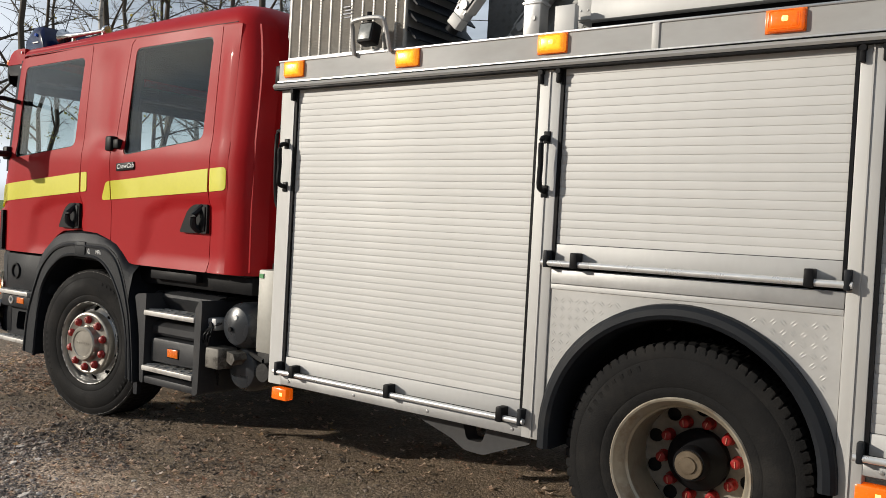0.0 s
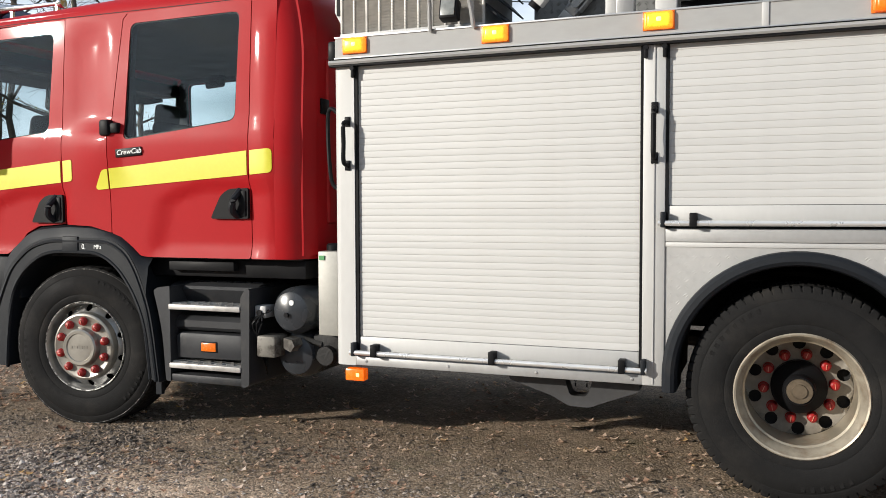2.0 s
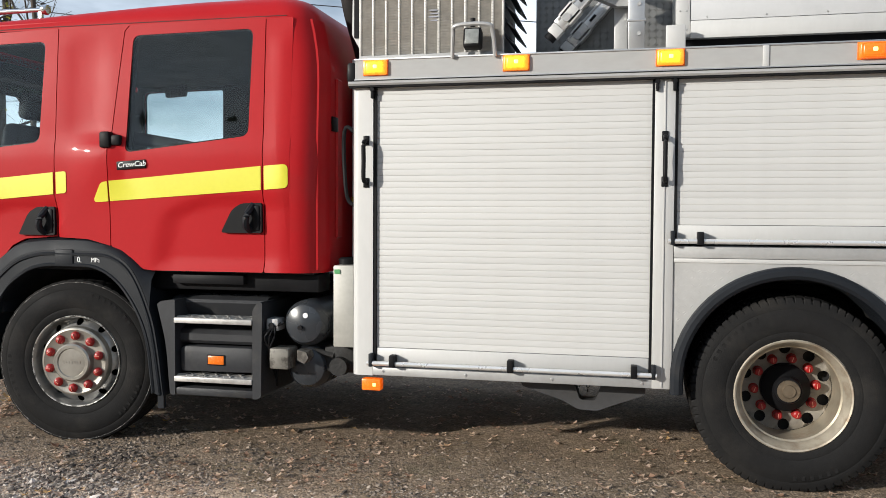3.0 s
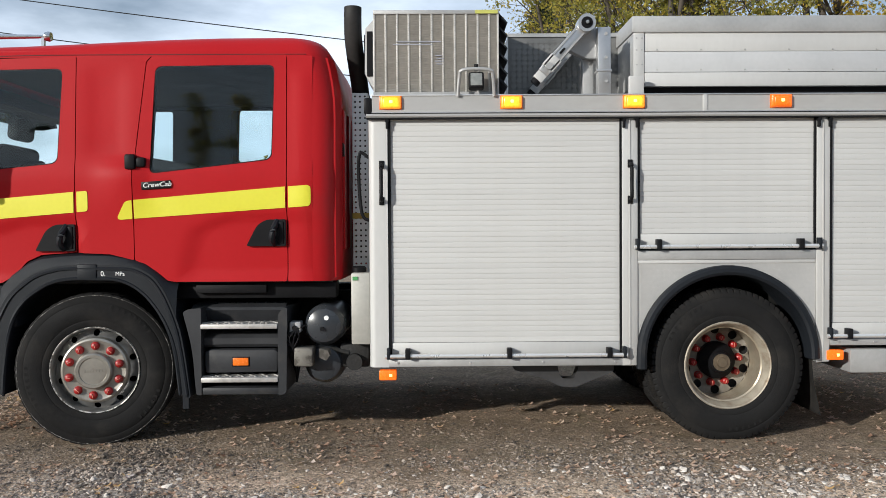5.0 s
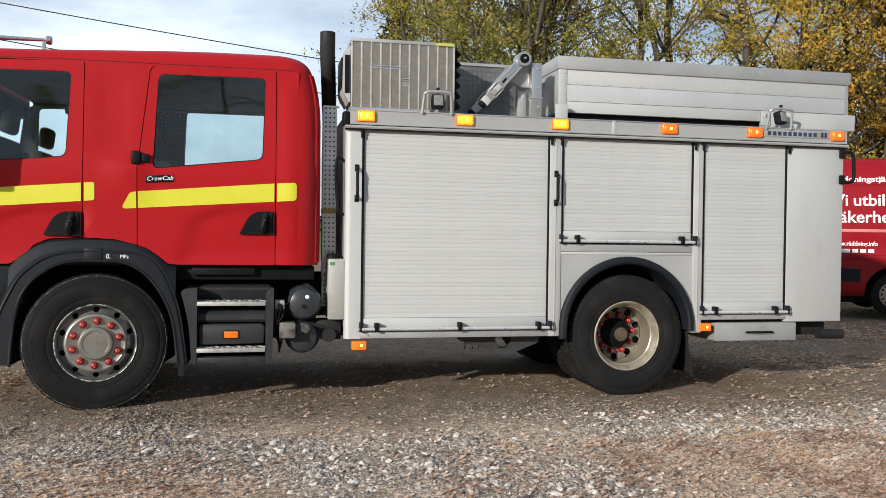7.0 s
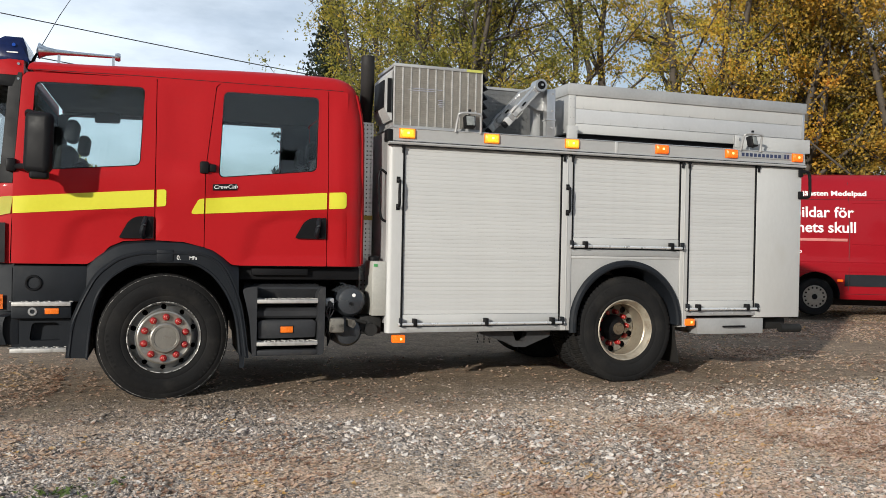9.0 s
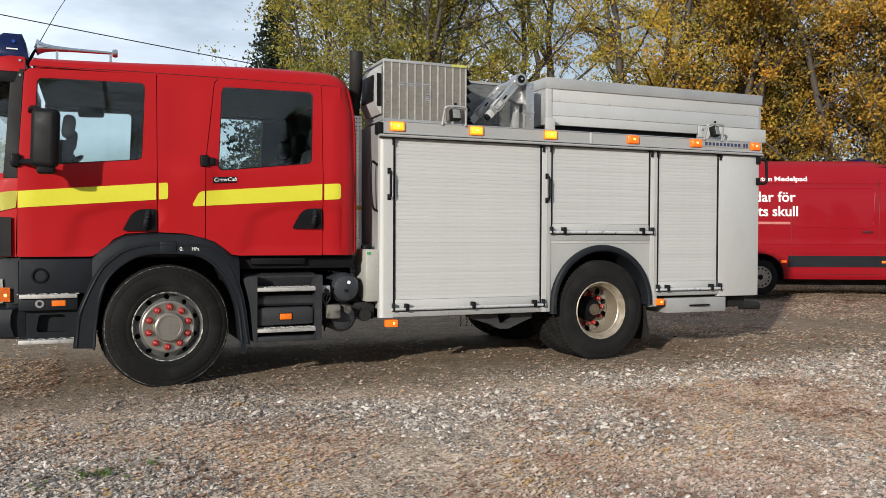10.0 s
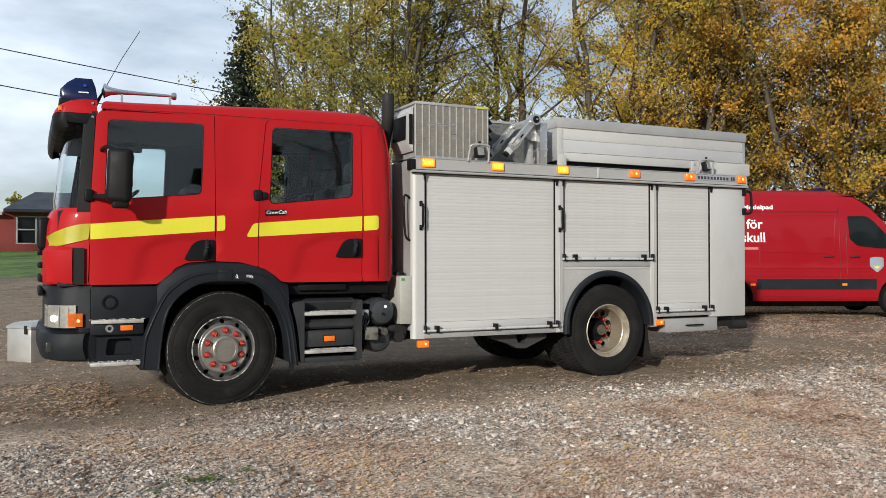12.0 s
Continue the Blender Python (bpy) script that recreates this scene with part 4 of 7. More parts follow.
def drive_wheel(c):
    w = part("wheel", bx(c[0] - 0.08, c[0] + 0.08, c[1] + 0.20, c[1] + 0.32, c[2] - 0.08, c[2] + 0.08, 0.02), CHASSIS, truck, "large black truck tyre on a deep dished rim with red nut caps")
    part("tyre", tyre((c[0], c[1], c[2]), 0.29, 72, 0.009), TYRE, w)
    bm = lathe(nb(), [(0.294, 0.012), (0.298, -0.003), (0.292, -0.010), (0.284, -0.006), (0.276, 0.012), (0.264, 0.03), (0.256, 0.06)], c, 64)
    part("rim_edge", bm, RIMEDGE, w, "rusty cream rim edge")
    prof = [(0.246, 0.262), (0.225, 0.262), (0.195, 0.272), (0.10, 0.272)]
    bm = rim_disc(c, prof, 0.246, 0.10, 0.212, 0.031)
    part("rim", bm, DISC, w)
    part("rim_dish", lathe(nb(), [(0.256, 0.06), (0.247, 0.068), (0.247, 0.10), (0.2475, 0.16), (0.2465, 0.266)], c, 64), CREAM, w, "cream inner dish stained with rust")
    part("rim_back", lathe(nb(), [(0.25, 0.28), (0.25, 0.30), (0.0, 0.305)], c, 32), CHASSIS, w)
    part("hub", lathe(nb(), [(0.130, 0.275), (0.130, 0.225), (0.122, 0.215), (0.110, 0.205), (0.092, 0.19), (0.076, 0.172), (0.072, 0.134), (0.066, 0.124), (0.048, 0.124), (0.046, 0.13), (0.0, 0.13)], c, 32), BLACK, w, "greasy black axle hub")
    for k in range(10):
        a = math.tau * k / 10 + 0.1
        part("wheel_nut", nut(c, a, 0.162, 0.272, 0.05, 0.0235), NUT, w)
        part("nut_pointer", nut_mark(c, a, 0.162, 0.2135, 0.0225, 90 + 13 * (k % 3) - 6), mat_pale, w)
    side_letters(c, w, ((155, 8), (-60, 6)))
    part("hub_end", lathe(nb(), [(0.060, 0.1235), (0.058, 0.116), (0.036, 0.115), (0.033, 0.108), (0.0, 0.107)], c, 24), GREASE, w, "greasy brown hub end")
    return w


WF, WR = (-5.435, 3.33, 0.508), (-1.173, 3.325, 0.508)
fw = steer_wheel(WF)
steered = Matrix.Translation(WF) @ pose(0, 0, 0, 0, 0, 8) @ Matrix.Translation(-Vector(WF))
for ob in (fw, *fw.children):
    ob.data.transform(steered)
rw = drive_wheel(WR)
turn_far = lambda c: Matrix.Translation((2 * c[0], 2 * YM, 0)) @ pose(0, 0, 0, 0, 0, 180)
copy_thing(fw, turn_far(WF))
copy_thing(rw, turn_far(WR))
for y in (WR[1] + 0.335, 2 * YM - WR[1] - 0.335 - 0.29):
    part("inner_tyre", tyre((WR[0], y, WR[2]), 0.29, 60), TYRE, truck)
axles = cyl(nb(), (WR[0], 3.6, 0.508), (WR[0], 5.4, 0.508), 0.09, 16)
lathe(axles, [(0.0, -0.2), (0.16, -0.17), (0.21, 0.0), (0.16, 0.17), (0.0, 0.2)], (WR[0], YM, 0.508), 20)
cyl(axles, (WF[0], 3.5, 0.46), (WF[0], 5.5, 0.46), 0.06, 12)
part("axle", axles, CHASSIS, truck)

# --- fender, steps, lower front ---
cx = -5.41
outer = rounded([(-6.163, 0.37), (-6.141, 0.636), (-6.068, 0.826), (-5.967, 1.03), (-5.80, 1.168), (-5.62, 1.218), (-5.13, 1.213), (-5.00, 1.14), (-4.928, 1.031), (-4.871, 0.896), (-4.833, 0.78), (-4.805, 0.625), (-4.77, 0.335)], [0.01] + [0.08] * 11 + [0.01], 4)
inner_arc = rounded([(-4.838, 0.36), (-4.866, 0.625), (-4.901, 0.76), (-4.965, 0.895), (-5.06, 1.019), (-5.154, 1.088), (-5.25, 1.124), (-5.57, 1.128), (-5.70, 1.10), (-5.85, 1.0), (-5.93, 0.89), (-5.975, 0.73), (-6.0, 0.53), (-6.01, 0.363)], [0.01] + [0.07] * 12 + [0.01], 4)
fender = part("fender", plate(nb(), outer + inner_arc, [], YS - 0.035, YS + 0.40, shape=lambda x, z: 0, cuts=(0.08, 0.08)), DARK, truck, "dark grey plastic wheel arch over the front wheel")
part("fender_lip", tube(nb(), [(x, YS - 0.03, z) for x, z in inner_arc], 0.013, 6), DARK, fender)
bead = [(x + 0.025 * (cx - x) / math.hypot(cx - x, 0.7 - z), z + 0.025 * (0.7 - z) / math.hypot(cx - x, 0.7 - z)) for x, z in outer]
part("fender_bead", tube(nb(), [(x, YS - 0.034, z) for x, z in bead], 0.011, 6), DARK, fender)
liner = nb()
loft(liner, [[(x, y, z) for x, z in inner_arc] for y in (YS + 0.35, YS + 0.75)])
box(liner, -6.05, -4.88, YS + 0.72, YS + 0.76, 0.45, 1.14)
part("wheel_arch_liner", liner, CHASSIS, truck)
part("joint_cover", bx(-5.505, -5.378, YS - 0.043, YS - 0.02, 1.122, 1.222, 0.006), DARK, fender)
text("lettering", "0.", 0.05, WHITE, fender, pose(-5.352, YS - 0.036, 1.143, 90), squeeze=0.9, depth=0.001)
text("lettering", "MPa", 0.04, WHITE, fender, pose(-5.255, YS - 0.036, 1.145, 90), squeeze=0.9, depth=0.001)
part("fender_top", bx(-6.04, -4.96, YS + 0.06, YS + 0.30, 1.10, 1.36, 0.01), BLACK, fender)


def along(pts, x):
    for (x0, z0), (x1, z1) in zip(pts, pts[1:]):
        if x0 <= x <= x1:
            return z0 + (z1 - z0) * (x - x0) / (x1 - x0)
    return pts[-1][1]


face_top = [(-6.02, 0.93), (-5.967, 1.03), (-5.80, 1.168), (-5.62, 1.214), (-5.13, 1.209), (-5.00, 1.14), (-4.928, 1.031), (-4.86, 0.87)]
sheet_low = [(-6.02, 1.10), (-5.97, 1.15), (-5.84, 1.243), (-5.75, 1.275), (-5.49, 1.294), (-5.30, 1.288), (-5.165, 1.254), (-5.07, 1.224), (-4.987, 1.166), (-4.92, 1.109), (-4.86, 1.09)]
cap_rows = []
for x in np.linspace(-6.02, -4.86, 40):
    a_, b_ = along(face_top, x), along(sheet_low, x) + 0.008
    cap_rows.append([(x, YS - 0.0345, a_ - 0.012), (x, YS - 0.028, a_ + 0.25 * (b_ - a_)), (x, YS - 0.006, a_ + 0.75 * (b_ - a_)), (x, YS + 0.045, b_)])
part("fender_cap", loft(nb(), cap_rows), DARK, fender, "rounded upper edge of the wheel arch")

low = part("lower_cab_panel", bx(-6.552, -5.93, YS + 0.02, YS + 0.5, 0.80, 1.085, 0.02), DARK, truck, "dark grey lower cab panel with steps and a filler hole")
hole = lathe(nb(), [(0.062, 0.0), (0.058, -0.012), (0.048, -0.012), (0.044, 0.0), (0.040, 0.03), (0.0, 0.032)], (-6.40, YS + 0.02, 0.95), 20)
part("filler_hole", hole, BLACK, low)
part("corner_filler", bx(-6.64, -6.50, YS + 0.045, YS + 0.35, 0.47, 1.09, 0.01), DARK, low)
blk = part("lamp_block", bx(-6.552, -6.125, YS - 0.01, YS + 0.3, 0.675, 0.79, 0.012), DARK, low)
part("reflector", bx(-6.315, -6.215, YS - 0.016, YS - 0.008, 0.71, 0.755, 0.004), REFLECTOR, low)
part("socket", lathe(nb(), [(0.034, 0.0), (0.030, -0.006), (0.018, -0.006), (0.014, 0.004), (0.0, 0.004)], (-6.40, YS - 0.011, 0.73), 18), RAWALU, low)
rec = plate(nb(), rounded([(-6.552, 0.44), (-6.11, 0.44), (-6.11, 0.68), (-6.552, 0.68)], 0.02), [rounded([(-6.43, 0.50), (-6.20, 0.50), (-6.22, 0.64), (-6.41, 0.64)], 0.03)], YS + 0.05, YS + 0.12)
box(rec, -6.54, -6.12, YS + 0.115, YS + 0.13, 0.45, 0.67)
part("step_recess", rec, DARK, low)


def step_plate(x0, x1, z, y0, parent):
    """A pale ribbed tread with saw-cut grip."""
    bm = bx(x0, x1, y0, y0 + 0.22, z - 0.032, z, 0.005)
    n = int((x1 - x0) / 0.04)
    for i in range(n):
        x = x0 + 0.03 + i * (x1 - x0 - 0.06) / (n - 1)
        move_in = pose(x, y0 + 0.09, z, 0, 0, 35 if i % 2 else -35)
        sub = move(bx(-0.004, 0.004, -0.075, 0.075, -0.002, 0.006), move_in)
        tmp = bpy.data.meshes.new("tmp")
        sub.to_mesh(tmp), sub.free()
        bm.from_mesh(tmp)
        bpy.data.meshes.remove(tmp)
    part("step_tread", bm, TREAD, parent, "pale aluminium step tread")


step_plate(-6.545, -6.13, 0.805, YS - 0.035, low)
step_plate(-6.552, -6.15, 0.448, YS - 0.035, low)


def front_part(name, levels, material, label="", n0=0, thick=0):
    bm = loft(nb(), [[(x + dx, y + dy, z) for x, y, z in [(a, b - lean(z) , c) for a, b, c in nose(0, z, n0=n0)]] for dx, dy, z in levels])
    return part(name, bm, material, truck, label)


front_part("bumper", [(0.05, 0.03, 0.455), (-0.02, 0.0, 0.475), (-0.045, -0.015, 0.56), (-0.045, -0.015, 0.64), (-0.03, -0.01, 0.69), (0.05, 0.02, 0.715)], DARK, "dark grey plastic front bumper")
front_part("headlamp_surround", [(0.05, 0.03, 0.715), (0.01, 0.005, 0.735), (0.01, 0.005, 1.06), (0.03, 0.015, 1.10)], DARK)
hl = nb()
ring = [p for p in nose(0.0, 0.9)[1:6]]
loft(hl, [[(x - 0.002, y - 0.012 - lean(0.9), z) for x, y, _ in ring] for z in (0.742, 0.755, 0.915, 0.93)])
bmesh.ops.solidify(hl, geom=hl.faces[:], thickness=0.01)
head = part("headlamp", hl, LENS, truck, "clear headlamp with an amber corner, lit")
ind = loft(nb(), [[(x - 0.004, y - 0.016, z) for x, y in ((-6.605, 3.297), (-6.66, 3.312), (-6.715, 3.336))] for z in (0.752, 0.862)])
bmesh.ops.solidify(ind, geom=ind.faces[:], thickness=0.008)
part("indicator", ind, REFLECTOR, head)
part("indicator_bulb", bx(-6.652, -6.632, 3.283, 3.292, 0.79, 0.812, 0.004), BULB, head)
for x, y in ((-6.722, 3.326), (-6.79, 3.368)):
    part("lens_rib", bx(x - 0.0025, x + 0.0025, y - 0.004, y + 0.01, 0.755, 0.918), LENS, head)
part("bulb", lathe(nb(), [(0.0, -0.014), (0.016, -0.011), (0.026, -0.004), (0.028, 0.008)], (-6.825, 3.398, 0.82), 14), mat("headlamp_bulb", (1, 0.95, 0.8), 0.3, emit=4.0, emit_color=(1, 0.93, 0.75)), head)
part("fog_lamp", bx(-6.885, -6.83, 3.39, 3.44, 0.535, 0.625, 0.012), mat("dim_fog_lens", (0.07, 0.07, 0.065), 0.2, 0.5, var=0.2, scale=30), truck)
wedge = loft(nb(), [[(-6.60, 3.268, z), (-6.675, 3.29, z), (-6.70, 3.33, z), (-6.64, 3.34, z)] for z in (1.105, 1.13, 1.39, 1.41)], closed=True, caps=True)
part("corner_deflector", wedge, BLACK, truck, "black air deflector on the cab corner")
lampbox = loft(nb(), [[(-6.69 + i, 3.30 + i, z), (-6.80 + i, 3.33 + i, z), (-6.885 + i, 3.42 + i, z), (-6.91 + i, 3.60, z), (-6.80, 3.62, z)] for z, i in ((1.11, 0.01), (1.13, 0.0), (1.39, 0.0), (1.43, 0.03))], closed=True, caps=True)
part("corner_panel", lampbox, RED, truck)
grille = nb()
for k in range(4):
    box(grille, -6.945, -6.90, 3.72, 2 * YM - 3.72, 1.0 + k * 0.12, 1.05 + k * 0.12, 0.01)
part("grille", grille, BLACK, truck)
part("front_mirror", move(bx(-0.05, 0.05, -0.07, 0.07, -0.16, 0.12, 0.03, 3), pose(-6.90, 3.72, 1.56)), BLACK, truck)

# steps below the rear door
STEP = mat("grey_step_plastic", (0.030, 0.031, 0.034), 0.5, var=0.2, scale=4, bump=0.15, bscale=380, spec=0.3, dirt=(0.075, 0.068, 0.058), dirt_at=(0.56, 0.9), dirt_scale=5)
steps = part("side_steps", bx(-4.74, -4.16, YS + 0.17, YS + 0.5, 0.35, 0.90, 0.01), DARK, truck, "dark plastic side steps with pale treads")
part("cheek", plate(nb(), rounded([(-4.825, 0.895), (-4.80, 0.915), (-4.706, 0.925), (-4.706, 0.345), (-4.742, 0.345), (-4.765, 0.66)], [0.01, 0.02, 0.006, 0.006, 0.02, 0.1], 3), [], YS - 0.005, YS + 0.30), STEP, steps)
part("cheek", plate(nb(), rounded([(-4.195, 0.875), (-4.16, 0.925), (-4.132, 0.925), (-4.142, 0.36), (-4.165, 0.345), (-4.195, 0.345)], [0.02, 0.02, 0.02, 0.02, 0.01, 0.005], 3), [], YS - 0.012, YS + 0.50), STEP, steps)
part("lower_lip", bx(-4.706, -4.195, YS + 0.0, YS + 0.17, 0.345, 0.392, 0.008), STEP, steps)
part("top_cover", loft(nb(), [[(x, YS + 0.19, 0.79), (x, YS + 0.165, 0.815), (x, YS + 0.115, 0.90), (x, YS + 0.125, 0.918), (x, YS + 0.16, 0.934), (x, YS + 0.50, 0.955), (x, YS + 0.50, 0.79)] for x in (-4.80, -4.165)], closed=True, caps=True), STEP, steps)
for i in range(8):
    part("grip_bar", move(bx(-0.03, 0.03, -0.006, 0.006, 0, 0.012, 0.003, 1), pose(-4.68 + i * 0.065, YS + 0.22, 0.936, 0, 0, 30 if i % 2 else -30)), DARK, steps)
step_plate(-4.706, -4.197, 0.818, YS - 0.02, steps)
step_plate(-4.706, -4.197, 0.462, YS - 0.02, steps)
part("toe_panel", loft(nb(), [[(x, YS + 0.07, 0.655), (x, YS + 0.052, 0.675), (x, YS + 0.052, 0.715), (x, YS + 0.075, 0.738), (x, YS + 0.18, 0.765), (x, YS + 0.19, 0.655)] for x in (-4.705, -4.196)], closed=True, caps=True), STEP, steps)
locker = part("locker_lid", loft(nb(), [[(x, y, z) for x, z in rounded([(-4.690 + i, 0.484 + i), (-4.206 - i, 0.490 + i), (-4.198 - i, 0.622 - i), (-4.222 - i, 0.642 - i), (-4.670 + i, 0.642 - i), (-4.698 + i, 0.620 - i)], 0.014, 3)] for y, i in ((YS + 0.18, 0.0), (YS + 0.048, 0.0), (YS + 0.038, 0.004), (YS + 0.034, 0.012))], closed=True, caps=True), STEP, steps)
part("reflector_frame", bx(-4.512, -4.393, YS + 0.029, YS + 0.040, 0.528, 0.594, 0.004), BLACK, steps)
part("reflector", bx(-4.505, -4.40, YS + 0.025, YS + 0.034, 0.535, 0.587, 0.004), REFLECTOR, steps)
part("strap", bx(-4.84, -4.80, YS + 0.02, YS + 0.05, 0.25, 0.36), DARK, fender)
sills = nb()
box(sills, -4.95, -3.82, YS + 0.10, YS + 0.3, 0.98, 1.09, 0.01)
box(sills, -4.75, -4.28, YS + 0.05, YS + 0.15, 1.02, 1.075, 0.005)
part("cab_sill", sills, BLACK, truck)

# frame and drive train, with added blocks that keep light out below
fr = nb()
for y in (4.10, 4.94):
    box(fr, -6.6, 0.75, y - 0.04, y + 0.04, 0.72, 0.98)
for x in (-6.3, -4.6, -3.3, -2.2, -0.4, 0.6):
    box(fr, x - 0.05, x + 0.05, 4.1, 4.94, 0.76, 0.94)
box(fr, -6.3, -4.4, 4.25, 4.8, 0.55, 1.15, 0.05)
box(fr, -4.4, -3.6, 4.35, 4.7, 0.6, 0.95, 0.05)
cyl(fr, (-3.6, YM, 0.66), (WR[0], YM, 0.56), 0.05, 10)
# three unseen blocks, added on the far side to darken the ground beneath
box(fr, -4.75, -3.7, 4.98, 5.7, 0.32, 0.95, 0.05)
box(fr, -3.5, -1.9, 4.98, 5.72, 0.34, 0.85, 0.05)
box(fr, -0.5, 0.8, 5.1, 5.72, 0.42, 0.7, 0.03)
box(fr, -3.0, -2.3, 3.55, 4.02, 0.56, 0.95, 0.05)
part("chassis_frame", fr, CHASSIS, truck, "dirty black chassis frame and drive train, with added light-blocking boxes on the far side")

# gap between cab and body: air tanks, valves, filler box, exhaust
def tank(x, z, r, y0, y1):
    e = [(0.0, 0.0), (r * 0.45, 0.004), (r * 0.8, 0.025), (r * 0.97, 0.065), (r, 0.10)]
    L = y1 - y0
    return lathe(nb(), e + [(r, L - 0.1)] + [(a, L - b) for a, b in reversed(e)], (x, y0, z), 32)


t1 = part("air_tank", tank(-3.897, 0.797, 0.139, YS + 0.03, YS + 0.75), TANK, truck, "dark grey cylindrical air tank")
part("drain_plug", cyl(nb(), (-3.907, YS + 0.015, 0.778), (-3.907, YS + 0.04, 0.778), 0.014, 10), BLACK, t1)
# white disc that paints in the sun's glint on the tank end
part("sticker", cyl(nb(), (-3.878, YS + 0.030, 0.85), (-3.878, YS + 0.048, 0.85), 0.016, 12), WHITE, t1)
part("air_tank", tank(-3.907, 0.528, 0.139, YS + 0.10, YS + 0.8), TANK, truck, "dirty dark grey air tank")
vb = nb()
box(vb, -4.09, -3.966, YS - 0.01, YS + 0.14, 0.53, 0.655, 0.012)
loft(vb, [[(-3.925, y, 0.645), (-3.87, y, 0.635), (-3.855, y, 0.60), (-3.88, y, 0.565), (-3.925, y, 0.585)] for y in (YS + 0.02, YS + 0.12)], closed=True, caps=True)
part("air_valve", vb, CORRODED, truck, "dirty metal air valve")
part("junction_box", bx(-4.126, -4.05, YS + 0.03, YS + 0.14, 0.752, 0.825, 0.008), DULLALU, truck)
part("junction_socket", cyl(nb(), (-4.09, YS + 0.02, 0.785), (-4.09, YS + 0.04, 0.785), 0.017, 12), BLACK, truck)
hoses = nb()
for i in range(4):
    tube(hoses, smooth_path([(-4.08 + 0.02 * i, YS + 0.05, 0.80), (-4.06 - 0.03 * i, YS + 0.0, 0.72), (-4.12 + 0.02 * i, YS + 0.04, 0.60), (-4.09, YS + 0.1, 0.47 - 0.02 * i)], 5), 0.006, 6)
part("hose", hoses, BLACK, truck)
fb = part("filler_box", bx(-3.712, -3.586, YS + 0.05, YS + 0.34, 0.668, 1.148, 0.008), mat("beige_box", (0.42, 0.41, 0.37), 0.5, 0.2, var=0.12, scale=5, dirt=(0.2, 0.18, 0.15), dirt_at=(0.55, 0.85)), truck, "narrow grey-beige box behind the cab")
part("cap", lathe(nb(), [(0.05, 0.0), (0.05, 0.03), (0.04, 0.04), (0.0, 0.042)], (-3.67, YS + 0.18, 1.15), 18, "z"), BLACK, fb)
part("sticker", bx(-3.702, -3.668, YS + 0.044, YS + 0.049, 1.10, 1.125), mat("green_sticker", (0.08, 0.3, 0.1), 0.5), fb)
cp = nb()
lathe(cp, [(0.0, 0.0), (0.055, 0.0), (0.06, 0.06), (0.045, 0.08), (0.045, 0.2)], (-3.70, YS + 0.10, 0.54), 18)
box(cp, -3.80, -3.60, YS + 0.14, YS + 0.32, 0.50, 0.66, 0.015)
cyl(cp, (-3.90, YS + 0.15, 0.63), (-3.74, YS + 0.15, 0.60), 0.02, 10)
part("coupling", cp, CHASSIS, truck)
EXX, EXY = -3.69, 3.63
ex = part("exhaust_pipe", tube(nb(), smooth_path([(EXX + 0.02, EXY + 0.28, 1.2), (EXX + 0.02, EXY + 0.28, 2.20), (EXX + 0.005, EXY + 0.20, 2.46), (EXX - 0.015, EXY + 0.05, 2.68), (EXX - 0.025, EXY, 2.82), (EXX - 0.025, EXY, 3.0)], 5), 0.062, 18), mat("sooty_pipe", (0.02, 0.018, 0.017), 0.75, 0.3, var=0.3, scale=9), truck, "sooty vertical exhaust stack behind the cab")
circle = lambda cx, cz, r, n: [(cx + r * math.cos(k * math.tau / n), cz + r * math.sin(k * math.tau / n)) for k in range(n)]
shield = nb()
seg_h = 0.24
for j in range(7):
    z0 = 0.74 + j * seg_h
    plate(shield, [(EXX - 0.045, z0), (EXX + 0.065, z0), (EXX + 0.065, z0 + seg_h), (EXX - 0.045, z0 + seg_h)],
          [circle(EXX - 0.025 + 0.035 * a, z0 + 0.024 + 0.0385 * b, 0.008, 6) for a in range(3) for b in range(6)], EXY + 0.110, EXY + 0.114)
box(shield, EXX - 0.047, EXX - 0.044, EXY + 0.110, EXY + 0.22, 0.74, 2.42)
box(shield, EXX + 0.064, EXX + 0.067, EXY + 0.110, EXY + 0.22, 0.74, 2.42)
part("heat_shield", shield, RAWALU, ex, "perforated metal heat shield")
part("clamp", bx(EXX - 0.05, EXX + 0.07, EXY + 0.104, EXY + 0.23, 1.52, 1.56), mat("brass_band", (0.35, 0.26, 0.05), 0.5, 0.4), ex)

# --- body ---
XB0, XB1 = -3.59, 0.862
body = part("body_box", bx(XB0 + 0.04, XB1 - 0.04, YS + 0.05, 2 * YM - YS - 0.04, 2.24, 2.32), DULLALU, truck, "grey aluminium equipment body")
